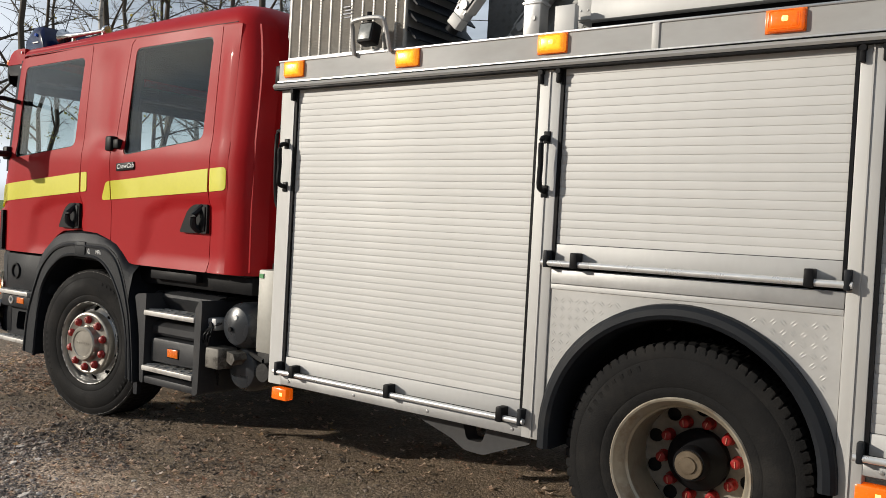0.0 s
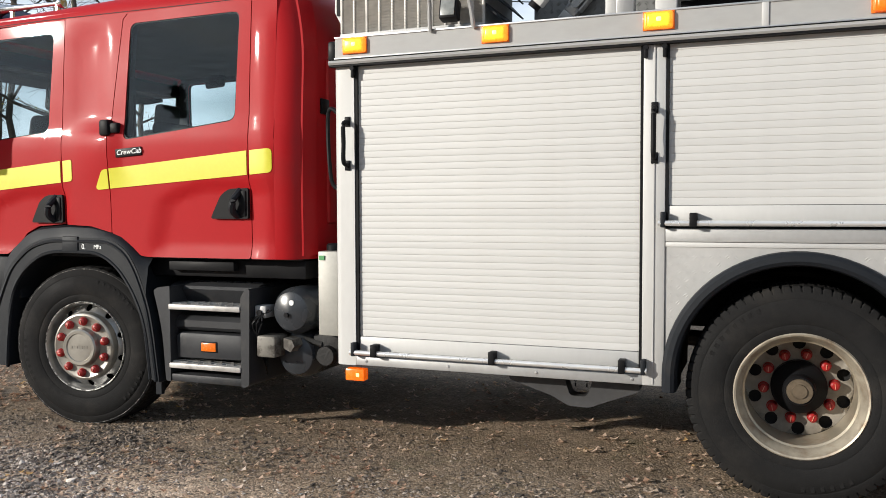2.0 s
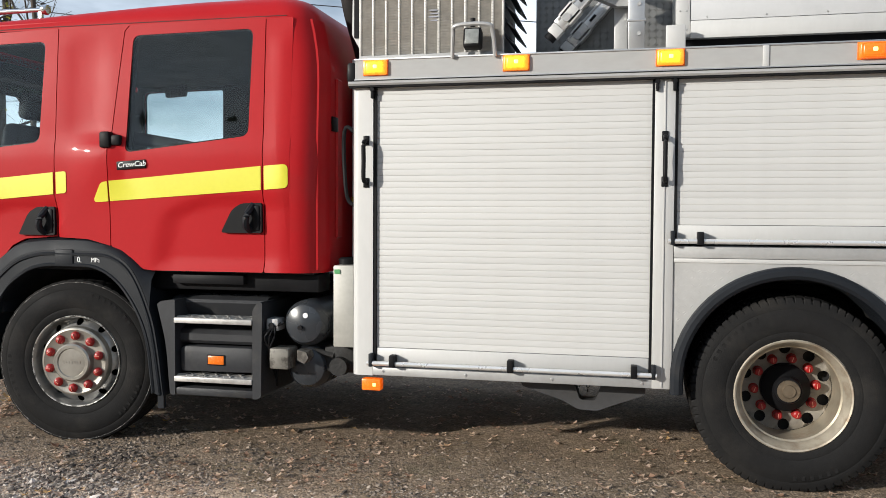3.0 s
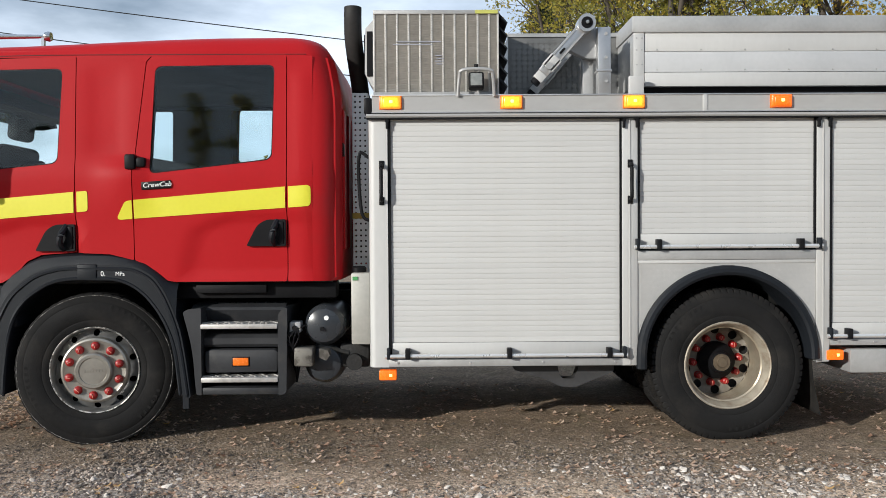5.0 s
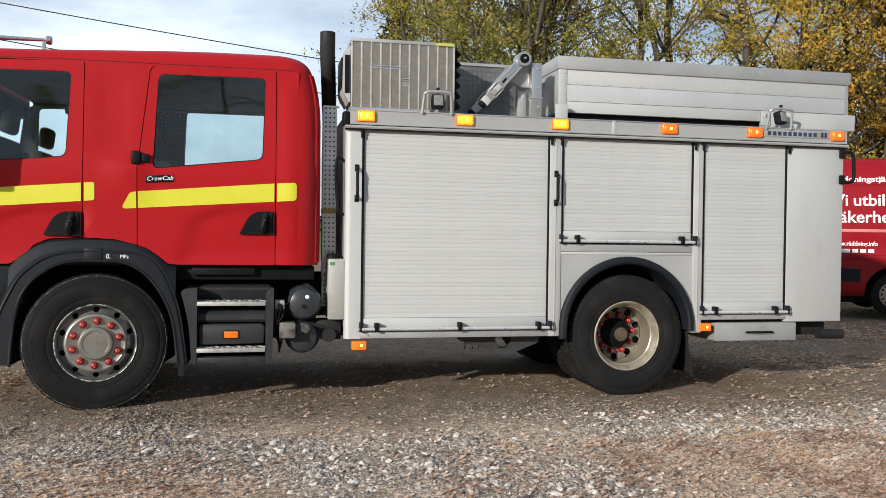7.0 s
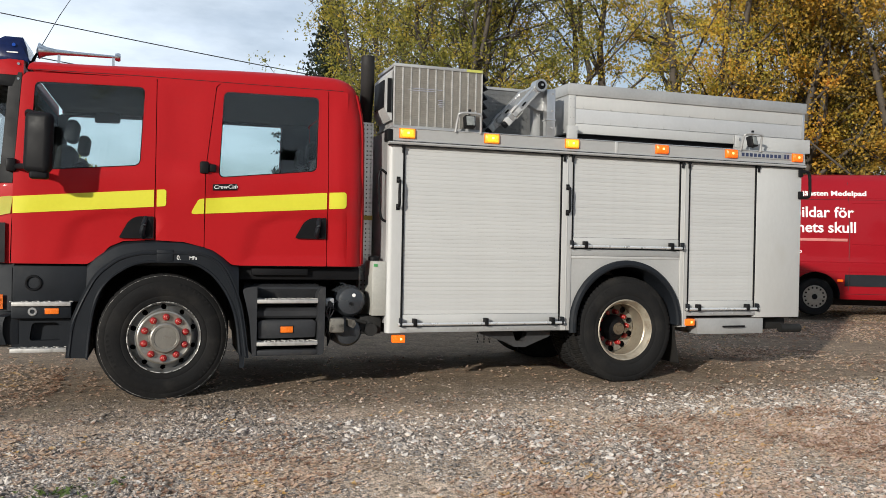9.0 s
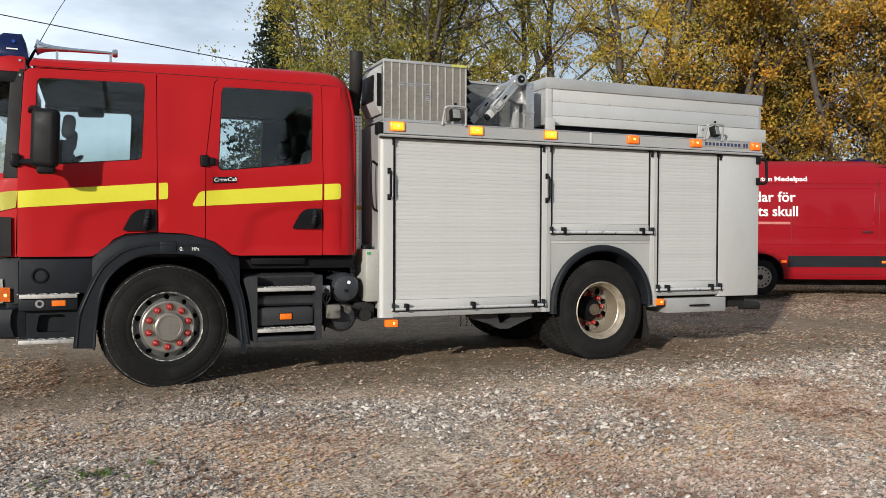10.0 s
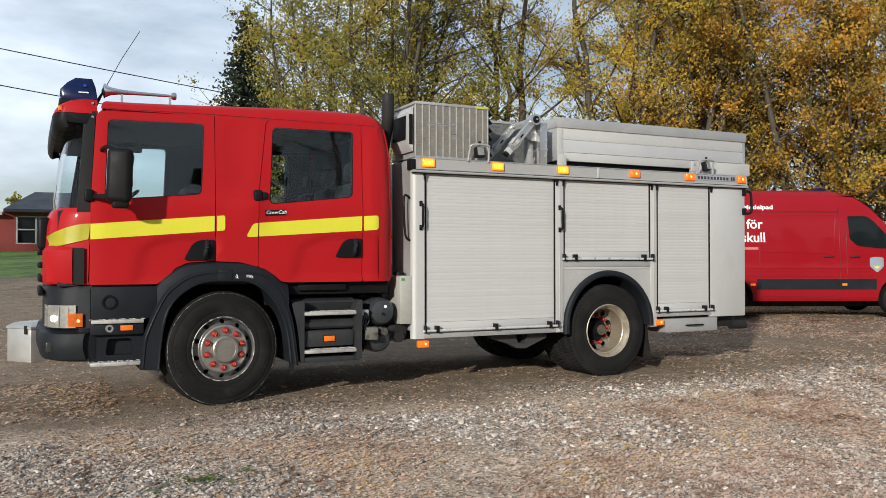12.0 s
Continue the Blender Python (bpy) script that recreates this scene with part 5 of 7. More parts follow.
for name, dims in (("front_wall", (XB0 + 0.004, XB0 + 0.04, YS + 0.02, 2 * YM - YS, 0.60, 2.30)), ("rear_wall", (XB1 - 0.04, XB1 - 0.002, YS + 0.02, 2 * YM - YS, 0.62, 2.30)),
                   ("far_wall", (XB0 + 0.04, XB1 - 0.04, 2 * YM - YS - 0.04, 2 * YM - YS, 0.62, 2.30)), ("floor_panel", (XB0 + 0.04, -1.87, YS + 0.06, 2 * YM - YS - 0.04, 0.60, 0.64)),
                   ("floor_panel", (-0.53, XB1 - 0.04, YS + 0.06, 2 * YM - YS - 0.04, 0.66, 0.70)), ("floor_panel", (-1.83, -0.57, YS + 0.06, 2 * YM - YS - 0.04, 1.20, 1.24)),
                   ("partition", (-1.87, -1.83, YS + 0.06, 2 * YM - YS - 0.04, 0.62, 2.24)), ("partition", (-0.57, -0.53, YS + 0.06, 2 * YM - YS - 0.04, 0.62, 2.24))):
    part(name, bx(*dims), DULLALU, body)


def post(x0, x1, z0, z1, grooves=()):
    bm = bx(x0, x1, YS - 0.004, YS + 0.08, z0, z1, 0.006)
    for g in grooves:
        box(bm, g - 0.003, g + 0.003, YS - 0.010, YS, z0 + 0.01, z1 - 0.01)
    part("corner_post", bm, ALU, body)


corner = loft(nb(), [[(XB0 + 0.045 - 0.045 * math.cos(radians(a)), YS + 0.041 - 0.045 * math.sin(radians(a)), z) for a in np.linspace(0, 90, 7)] + [(-3.462, YS - 0.004, z), (-3.462, YS + 0.06, z), (XB0, YS + 0.06, z)] for z in (0.52, 2.20)], closed=True, caps=True)
part("corner_post", corner, ALU, body)
post(-1.905, -1.798, 0.52, 2.20, (-1.852,))
post(-0.603, -0.512, 0.535, 2.20, (-0.558,))
part("rear_panel", bx(0.298, XB1, YS - 0.004, YS + 0.05, 0.62, 2.20, 0.012), ALU, body, "plain grey aluminium rear corner panel")
part("sill", bx(-3.462, -1.90, YS - 0.004, YS + 0.06, 0.522, 0.572, 0.004), DULLALU, body)
part("sill", bx(-0.512, 0.31, YS - 0.004, YS + 0.06, 0.645, 0.69, 0.004), DULLALU, body)
for x0, x1, z in ((-3.40, -1.95, 0.547), (-0.45, 0.27, 0.667)):
    for i in range(4):
        x = x0 + (x1 - x0) * i / 3
        part("rivet", lathe(nb(), [(0.009, 0.0), (0.007, -0.004), (0.0, -0.005)], (x, YS - 0.004, z), 8), RAWALU, body)

# roller shutters
PITCH = 0.0352
slat_profile = [(0.0016, 0.0), (0.0003, 0.0012), (-0.0003, 0.006), (-0.0005, PITCH / 2), (-0.0003, PITCH - 0.006), (0.0003, PITCH - 0.0014), (0.0016, PITCH - 0.0002), (0.006, PITCH - 0.0002), (0.006, 0.0)]


def shutter(x0, x1, z0, z1, latches):
    sh = part("roller_shutter", bx(x0, x1, YS + 0.03, YS + 0.04, z0, z1), BLACK, body, "closed pale grey roller shutter with thin horizontal slats")
    for x in (x0, x1 - 0.013):
        part("guide_rail", bx(x, x + 0.013, YS - 0.002, YS + 0.029, z0, z1), BLACK, sh)
    a, b = x0 + 0.0135, x1 - 0.0135
    zb = z0 + 0.028
    part("bottom_slat", bx(a, b, YS + 0.004, YS + 0.02, zb, zb + 0.078, 0.003), ALU, sh)
    first = zb + 0.080
    count = int((z1 - first) / PITCH) + 1
    bm = loft(nb(), [[(x, YS + 0.012 + y, z) for y, z in slat_profile] for x in (a, b)], closed=True, caps=True)
    slat_mesh = make("slat", bm, SLAT, 25)
    for k in range(count):
        s = part("slat", slat_mesh, SLAT, sh)
        s.location = (0, 0, first + k * PITCH)
    zr = z0 + 0.022
    bar = part("lift_bar", cyl(nb(), (x0 - 0.03, YS - 0.036, zr), (x1 + 0.03, YS - 0.036, zr), 0.0135, 12), BAR, sh, "round bright lift bar")
    for x in latches:
        bm = bx(x - 0.017, x + 0.017, YS - 0.058, YS + 0.004, zr - 0.018, zr + 0.05, 0.005)
        l = part("latch", bm, BLACK, sh)
    for x in (x0 - 0.008, x1 + 0.012):
        part("bar_end", bx(x - 0.011, x + 0.011, YS - 0.05, YS - 0.002, zr - 0.02, zr + 0.055, 0.004), DARK, sh)
    for x in (x0 - 0.008, x1 + 0.012):
        bm = bx(x - 0.009, x + 0.009, YS - 0.026, YS - 0.002, z1 - 0.085, z1 - 0.01, 0.004)
        cyl(bm, (x, YS - 0.03, z1 - 0.035), (x, YS, z1 - 0.035), 0.013, 10)
        part("stop", bm, BLACK, sh)


shutter(-3.455, -1.905, 0.575, 2.19, (-3.335, -2.66, -1.995))
shutter(-1.797, -0.605, 1.292, 2.19, (-1.665, -0.72))
shutter(-0.510, 0.297, 0.69, 2.19, (-0.395, 0.185))


def grab(x, z0, z1, parent=body):
    y = YS - 0.055
    bm = tube(nb(), smooth_path([(x, YS, z0), (x, y, z0 + 0.015), (x, y, (z0 + z1) / 2), (x, y, z1 - 0.015), (x, YS, z1)], 5), 0.0125, 10)
    box(bm, x - 0.017, x + 0.017, YS - 0.012, YS - 0.003, z0 - 0.03, z0 + 0.025, 0.004)
    box(bm, x - 0.017, x + 0.017, YS - 0.012, YS - 0.003, z1 - 0.025, z1 + 0.03, 0.004)
    part("grab_handle", bm, BLACK, parent, "black grab handle")


grab(-3.502, 1.63, 1.865)
grab(-1.85, 1.63, 1.865)
gh = tube(nb(), smooth_path([(XB1 - 0.03, YS - 0.01, 2.12), (XB1 + 0.07, YS - 0.02, 2.13), (XB1 + 0.09, YS - 0.02, 2.0), (XB1 + 0.08, YS - 0.02, 1.88), (XB1 - 0.03, YS - 0.01, 1.87)], 5), 0.016, 10)
box(gh, XB1 - 0.05, XB1 + 0.0, YS - 0.03, YS, 1.85, 1.93, 0.008)
box(gh, XB1 - 0.05, XB1 + 0.0, YS - 0.03, YS, 2.08, 2.16, 0.008)
part("grab_handle", gh, BLACK, body, "black rear grab handle")

# wheel-arch field
ax, az, ar = -1.197, 0.576, 0.60
field = plate(nb(), [(-1.796, 1.20)] + [(-1.796, az)] + arc(ax, az, ar + 0.006, 180, 0, 32) + [(-0.605, az), (-0.605, 1.20)], [], YS + 0.006, YS + 0.03)
arch_panel = part("arch_panel", field, CHEQUER, body, "painted chequer-plate field above the rear wheel")
part("field_strip", bx(-1.796, -0.605, YS - 0.002, YS + 0.05, 1.225, 1.288, 0.003), DULLALU, body)
part("field_edge", bx(-1.796, -0.605, YS + 0.0, YS + 0.05, 1.200, 1.223, 0.003), ALU, body)


def tread_bars(x0, x1, z0, z1, y, keep=None, pitch=0.037, length=0.0145, high=0.0017):
    """Raised twin bars of chequer plate, turned to and fro, on an upright sheet."""
    bm = nb()
    for i in range(int((x1 - x0) / pitch)):
        for j in range(int((z1 - z0) / pitch)):
            x, z = x0 + (i + 0.5) * pitch, z0 + (j + 0.5) * pitch
            if keep and not keep(x, z):
                continue
            for side in (-0.0055, 0.0055):
                m = pose(x, y, z, 0, 45 if (i + j) % 2 else -45, 0) @ pose(0, 0, side)
                q = [bm.verts.new(m @ Vector(p)) for p in ((-length, 0, 0), (0, 0, -0.0032), (length, 0, 0), (0, 0, 0.0032), (0, -high, 0))]
                for k in range(4):
                    bm.faces.new((q[k], q[(k + 1) % 4], q[4]))
    return bm


bars = tread_bars(-1.79, -0.61, 0.58, 1.20, YS + 0.0055, lambda x, z: math.hypot(x - ax, z - az) > ar + 0.035)
part("tread_pattern", bars, CHEQUER, arch_panel)["kind"] = "stuff"
sec = [(0.0, 0.0), (-0.03, 0.004), (-0.045, 0.02), (-0.048, 0.045), (-0.038, 0.062), (-0.01, 0.07), (0.25, 0.07), (0.25, 0.06), (0.0, 0.055)]
arch_b = nb()
angles = [("z", 0.50)] + list(np.linspace(180, 0, 36)) + [("z", 0.55)]
rows = []
for a in angles:
    if isinstance(a, tuple):
        s = -1 if a[1] == 0.50 else 1
        rows.append([(ax + s * (ar + 0.012 - d), YS + y, a[1] if s < 0 else 0.56) for y, d in sec])
    else:
        c, s = math.cos(radians(a)), math.sin(radians(a))
        rows.append([(ax + (ar + 0.012 - d) * c, YS + y, az + (ar + 0.012 - d) * s) for y, d in sec])
loft(arch_b, rows, closed=True, caps=True)
part("wheel_arch", arch_b, DARK, body, "black rubber wheel arch moulding")
wl_in = nb()
loft(wl_in, [[(x, y, z) for x, z in [(ax - 0.56, 0.5)] + arc(ax, az, 0.56, 180, 0, 20) + [(ax + 0.56, 0.5)]] for y in (YS + 0.2, YS + 0.85)])
part("wheel_arch_liner", wl_in, CHASSIS, body)
flap = loft(nb(), [[(-0.60 + dx, y, z) for y in (YS + 0.06, YS + 0.66)] for dx, z in ((-0.01, 0.60), (0.01, 0.40), (0.06, 0.16))])
bmesh.ops.solidify(flap, geom=flap.faces[:], thickness=0.012)
part("mud_flap", flap, mat("dusty_rubber", (0.030, 0.028, 0.026), 0.8, var=0.25, scale=6, dirt=(0.08, 0.07, 0.058), dirt_at=(0.55, 0.9)), truck, "dusty black rubber mud flap")
drawer = part("drawer", bx(-0.36, 0.43, YS + 0.02, YS + 0.5, 0.455, 0.615, 0.008), DULLALU, truck, "low grey drawer with a black handle")
part("drawer_handle", tube(nb(), smooth_path([(-0.06, YS + 0.02, 0.53), (-0.04, YS - 0.015, 0.535), (0.16, YS - 0.015, 0.535), (0.18, YS + 0.02, 0.53)], 4), 0.009, 8), BLACK, drawer)
tow = nb()
box(tow, 0.46, 0.84, YS + 0.18, YS + 0.9, 0.48, 0.60, 0.02)
cyl(tow, (0.70, YS + 0.10, 0.50), (0.95, YS + 0.10, 0.495), 0.045, 14)
part("rear_underrun", tow, CHASSIS, truck)
# jacking bracket under the body, with chains
brk = plate(nb(), rounded([(-2.62, 0.515), (-1.93, 0.515), (-1.93, 0.455), (-2.13, 0.378), (-2.19, 0.352), (-2.30, 0.356), (-2.38, 0.40), (-2.62, 0.475)], 0.02, 3), [rounded([(-2.32, 0.50), (-2.17, 0.50), (-2.20, 0.41), (-2.29, 0.41)], 0.02, 3)], YS + 0.14, YS + 0.24)
part("bracket", brk, mat("grey_bracket", (0.055, 0.055, 0.057), 0.55, 0.3, var=0.25, dirt=(0.04, 0.036, 0.03), dirt_at=(0.5, 0.8)), truck, "grey steel bracket below the body")
for x in (-2.40, -2.33, -2.27):
    chains = nb()
    for k in range(7):
        z = 0.50 - 0.03 * k
        lathe(chains, [(0.010 + 0.003 * math.cos(a), 0.003 * math.sin(a)) for a in np.linspace(0, math.tau, 6)], (x, YS + 0.86, z), 8, "y" if k % 2 else "x")
    part("chain", chains, CHASSIS, truck)

# rail with the warning lamps
rail = loft(nb(), [[(x, YS - 0.035, 2.205), (x, YS - 0.035, 2.318), (x, YS - 0.028, 2.326), (x, YS + 0.10, 2.326), (x, YS + 0.10, 2.20), (x, YS - 0.01, 2.20)] for x in (-3.56, XB1 + 0.005)], closed=True, caps=True)
rail_ob = part("lamp_rail", rail, RAIL, body, "grey aluminium rail carrying the warning lamps")
part("rail_rib", bx(-3.562, XB1 + 0.006, YS - 0.041, YS - 0.033, 2.316, 2.326, 0.002), RAWALU, rail_ob)
gut = loft(nb(), [[(x, YS - 0.038, 2.176), (x, YS - 0.045, 2.186), (x, YS - 0.036, 2.20), (x, YS + 0.02, 2.20), (x, YS + 0.02, 2.176)] for x in (-3.60, XB1 + 0.02)], closed=True, caps=True)
part("rain_gutter", gut, RAIL, rail_ob)
# black strips draw the thin shadow lines below gutter and rail
part("gutter_seal", bx(-3.598, XB1 + 0.018, YS - 0.034, YS + 0.01, 2.167, 2.176), BLACK, rail_ob)
part("gutter_seal", bx(-3.56, XB1 + 0.005, YS - 0.0365, YS + 0.01, 2.2005, 2.2045), BLACK, rail_ob)
part("rail_rib", bx(-3.562, XB1 + 0.006, YS - 0.044, YS - 0.03, 2.205, 2.211), RAWALU, rail_ob)
part("rail_end", bx(-3.615, -3.56, YS - 0.02, YS + 0.09, 2.20, 2.31, 0.012), BLACK, rail_ob)
part("rail_joint", bx(-1.375, -1.345, YS - 0.042, YS - 0.03, 2.205, 2.318, 0.002), ALU, rail_ob)
for i, x in enumerate((-3.437, -2.641, -1.832, -0.857, -0.05, 0.765)):
    w = 0.068 if i < 5 else 0.062
    lm = part("warning_lamp", bx(x - w, x + w, YS - 0.062, YS - 0.03, 2.232, 2.314, 0.012, 3), LIT if i < 3 else AMBER, rail_ob, "amber flashing warning lamp")
    part("lamp_foot", bx(x - w - 0.006, x + w + 0.006, YS - 0.041, YS - 0.034, 2.228, 2.319, 0.003), REFLECTOR, lm)
    part("lens_glow", bx(x - w * 0.82, x + w * 0.80, YS - 0.0665, YS - 0.05, 2.240, 2.307, 0.014, 3), GLOW if i < 3 else AMBER, lm)
    part("bulb", bx(x - 0.010, x + 0.016, YS - 0.0685, YS - 0.06, 2.264, 2.288, 0.006, 2), BULB, lm)
for x, z in ((-3.47, 0.468), (-0.475, 0.582)):
    lm = part("side_marker", bx(x - 0.058, x + 0.058, YS - 0.01, YS + 0.05, z - 0.035, z + 0.032, 0.008), AMBER, body, "amber side marker lamp")
    part("bulb", bx(x + 0.01, x + 0.028, YS - 0.0115, YS - 0.009, z - 0.01, z + 0.008), BULB, lm)
sign = part("maker_sign", bx(0.045, 0.69, YS - 0.039, YS - 0.034, 2.243, 2.306, 0.001), DULLALU, rail_ob, "small grey sign with dark lettering")
INK = mat("dark_blue_ink", (0.03, 0.04, 0.09), 0.5)
for k in range(10):
    part("letter_bar", bx(0.075 + k * 0.05, 0.108 + k * 0.05, YS - 0.0405, YS - 0.0385, 2.258, 2.292), INK, sign)
for k in range(2):
    part("letter_bar", bx(0.60 + k * 0.035, 0.625 + k * 0.035, YS - 0.0405, YS - 0.0385, 2.254, 2.298), INK, sign)

# body front wall fittings
part("front_wall_hook", tube(nb(), smooth_path([(XB0, YS + 0.06, 1.92), (XB0 - 0.06, YS + 0.06, 1.95), (XB0 - 0.07, YS + 0.06, 1.80), (XB0 - 0.05, YS + 0.06, 1.55), (XB0, YS + 0.06, 1.5)], 4), 0.012, 8), BLACK, body)

# --- on the body's roof ---
Z0 = 2.326
AX0, AX1, AY = -3.552, -2.712, 3.315
ac_b = box(bx(AX0, AX1, AY, 3.89, Z0 + 0.012, Z0 + 0.03), AX0, AX1, AY - 0.004, 3.89, 2.872, 2.90, 0.004)
box(ac_b, AX0 + 0.015, AX1 - 0.015, AY + 0.030, 3.88, Z0 + 0.03, 2.872)
ac = part("cooler", ac_b, DULLALU, truck, "large louvred metal cooler unit on the body roof")
for k in range(12):
    x = AX0 + 0.007 + k * 0.0768 if k < 11 else AX1 - 0.007
    part("rib", bx(x - 0.0065, x + 0.0065, AY + 0.0005, AY + 0.02, Z0 + 0.03, 2.872, 0.002), FINRIB, ac)
for j in range(33):
    z = Z0 + 0.034 + j * 0.0163
    fin_b = loft(nb(), [[(x, AY - 0.001, z + 0.0135), (x, AY + 0.002, z + 0.0148), (x, AY + 0.012, z + 0.001), (x, AY + 0.010, z)] for x in (AX0 + 0.01, AX1 - 0.01)], closed=True, caps=True)
    part("fin", fin_b, FIN, ac)
hood = loft(nb(), [[(AX0, y0, 2.85), (AX0 - 0.055, y0 + 0.0, 2.79), (AX0 - 0.06, y0 + 0.0, 2.49), (AX0 - 0.01, y0 + 0.0, 2.40), (AX0, y0, 2.40)] for y0 in (AY + 0.05, 3.80)], closed=True, caps=True)
part("hood", hood, ALU, ac, "folded sheet-metal hood")
part("hood_opening", bx(AX0 - 0.045, AX0 - 0.008, AY + 0.042, AY + 0.052, 2.47, 2.77), BLACK, ac)
part("hood_opening", bx(AX0 - 0.068, AX0 - 0.056, AY + 0.10, 3.74, 2.52, 2.76), BLACK, ac)
LABEL = mat("worn_label", (0.30, 0.31, 0.36), 0.5, var=0.3, scale=30)
for x0, x1, z in ((-3.42, -3.16, 2.668), (-3.40, -3.10, 2.686), (-3.13, -3.09, 2.538), (-3.14, -3.08, 2.557), (-3.13, -3.08, 2.575), (-3.14, -3.09, 2.594)):
    part("label_bar", bx(x0, x1, AY - 0.005, AY - 0.002, z, z + 0.006), LABEL, ac)
part("tape", bx(-2.87, -2.72, AY - 0.008, AY - 0.0045, 2.874, 2.898), mat("tape_yellow", (0.45, 0.45, 0.1), 0.5), ac)
for k in range(6):
    z = Z0 + 0.07 + k * 0.085
    bm = loft(nb(), [[(AX1, y, z + 0.065), (AX1 + 0.06, y, z), (AX1 + 0.055, y, z - 0.006), (AX1, y, z + 0.045)] for y in (AY + 0.02, 3.86)], closed=True, caps=True)
    part("louvre", bm, DARK, ac)
part("cooler_foot", bx(AX0 + 0.03, AX1 - 0.03, AY + 0.05, 3.85, 2.322, 2.345), BLACK, ac)

hose_box = plate(nb(), [(-2.60, Z0), (-1.72, Z0), (-1.72, 2.885), (-2.60, 2.865)], [], 3.90, 4.75)
hp = part("equipment_box", hose_box, CHEQUER_DARK, truck, "grey chequer-plate equipment box on the body roof")
pat = tread_bars(-2.60, -1.72, Z0 + 0.005, 2.85, 3.8995, None, 0.041, 0.017, 0.0045)
part("tread_pattern", pat, CHEQUER_DARK, hp)["kind"] = "stuff"
part("box_rim", bx(-2.61, -1.72, 3.885, 3.90, 2.85, 2.875), DULLALU, hp)

# ladder cradle arm
PX, PZ, PY = -2.121, 2.816, 3.38
arm_t = part("cradle", bx(-2.042, -1.955, 3.36, 3.44, Z0, 2.795, 0.004), RAWALU, truck, "aluminium ladder cradle with two folded roller arms")
part("cradle_post", bx(-2.12, -2.045, 3.50, 3.57, Z0, 2.63, 0.004), DULLALU, arm_t)
part("cradle_cap", bx(-2.05, -1.947, 3.355, 3.445, 2.495, 2.51, 0.004), RAWALU, arm_t)
for z in (2.43, 2.59, 2.75):
    part("bolt", cyl(nb(), (-1.985, 3.352, z), (-1.985, 3.362, z), 0.011, 8), DULLALU, arm_t)
gus = plate(nb(), [(-2.23, 2.66), (-2.16, 2.80), (-2.06, 2.83), (-2.02, 2.79), (-2.02, 2.60), (-2.10, 2.60)], [], 3.44, 3.52)
part("gusset", gus, DULLALU, arm_t)
part("roller", cyl(nb(), (PX, PY - 0.06, PZ), (PX, PY + 0.06, PZ), 0.060, 20), RAWALU, arm_t)
part("roller_hub", lathe(nb(), [(0.040, 0.0), (0.038, -0.006), (0.020, -0.006), (0.013, -0.016), (0.0, -0.017)], (PX, PY - 0.06, PZ), 16), BLACK, arm_t)
part("roller_bolt", lathe(nb(), [(0.012, 0.0), (0.010, -0.012), (0.0, -0.013)], (PX, PY - 0.075, PZ), 10), RAWALU, arm_t)
for y, dx in ((PY, 0.0), (3.86, 0.03)):
    m = pose(PX + dx, y, PZ, 0, 41.5, 0)
    a = part("arm", move(bx(-0.038, 0.038, -0.03, 0.03, -0.44, 0.0, 0.004), m), RAWALU, arm_t)
    part("arm_rib", move(bx(-0.034, -0.024, -0.036, -0.03, -0.42, -0.06), m), DULLALU, arm_t)
    part("arm_rib", move(bx(0.024, 0.034, -0.036, -0.03, -0.42, -0.06), m), DULLALU, arm_t)
    part("arm_slot", move(bx(-0.008, 0.008, -0.034, -0.03, -0.27, -0.22), m), BLACK, arm_t)
    part("arm_sleeve", move(bx(-0.045, 0.045, -0.036, 0.034, -0.40, -0.30, 0.006), m), ALU, arm_t)
    part("arm_bolt", move(cyl(nb(), (0, -0.045, -0.38), (0, -0.03, -0.38), 0.024, 12), m), DULLALU, arm_t)
    part("arm_tip", move(bx(-0.036, 0.036, -0.03, 0.03, -0.50, -0.44, 0.006), m), ALU, arm_t)
    part("arm_buffer", move(cyl(nb(), (0, 0, -0.53), (0, 0, -0.50), 0.032, 12), m), BLACK, arm_t)
part("cross_tube", cyl(nb(), (PX, PY + 0.05, PZ), (PX + 0.03, 3.84, PZ), 0.03, 14), RAWALU, arm_t)
part("link_plate", loft(nb(), [[(PX - 0.10, y, PZ - 0.04), (PX + 0.04, y, PZ + 0.02), (PX + 0.05, y, PZ - 0.02), (PX - 0.09, y, PZ - 0.08)] for y in (PY + 0.07, 3.60)], closed=True, caps=True), DULLALU, arm_t)
part("white_plate", bx(-1.845, -1.745, 3.30, 3.34, Z0, 2.455, 0.004), ALU, truck)

# big locker with an overhanging lid
XL0, XL1 = -1.79, 1.0
lk = part("roof_locker", bx(XL0, XL1, 3.42, 5.3, 2.405, 2.77, 0.004), DULLALU, truck, "long grey aluminium locker with an overhanging lid")
part("lid", bx(XL0 - 0.012, XL1 + 0.02, 3.395, 5.33, 2.765, 2.878, 0.010), DULLALU, lk)
part("side_panel", bx(XL0 + 0.075, XL1 - 0.03, 3.410, 3.424, 2.50, 2.637, 0.002), mat("pale_panel", (0.47, 0.475, 0.48), 0.6, 0.2, var=0.06), lk, "pale lower side panel")
part("side_panel", bx(XL0 + 0.075, XL1 - 0.03, 3.413, 3.424, 2.640, 2.765, 0.002), ALU, lk)
part("edge_post", bx(XL0, XL0 + 0.072, 3.405, 3.424, 2.41, 2.765, 0.002), ALU, lk)
part("edge_post", bx(XL1 - 0.028, XL1, 3.405, 3.424, 2.41, 2.765, 0.002), RAWALU, lk)
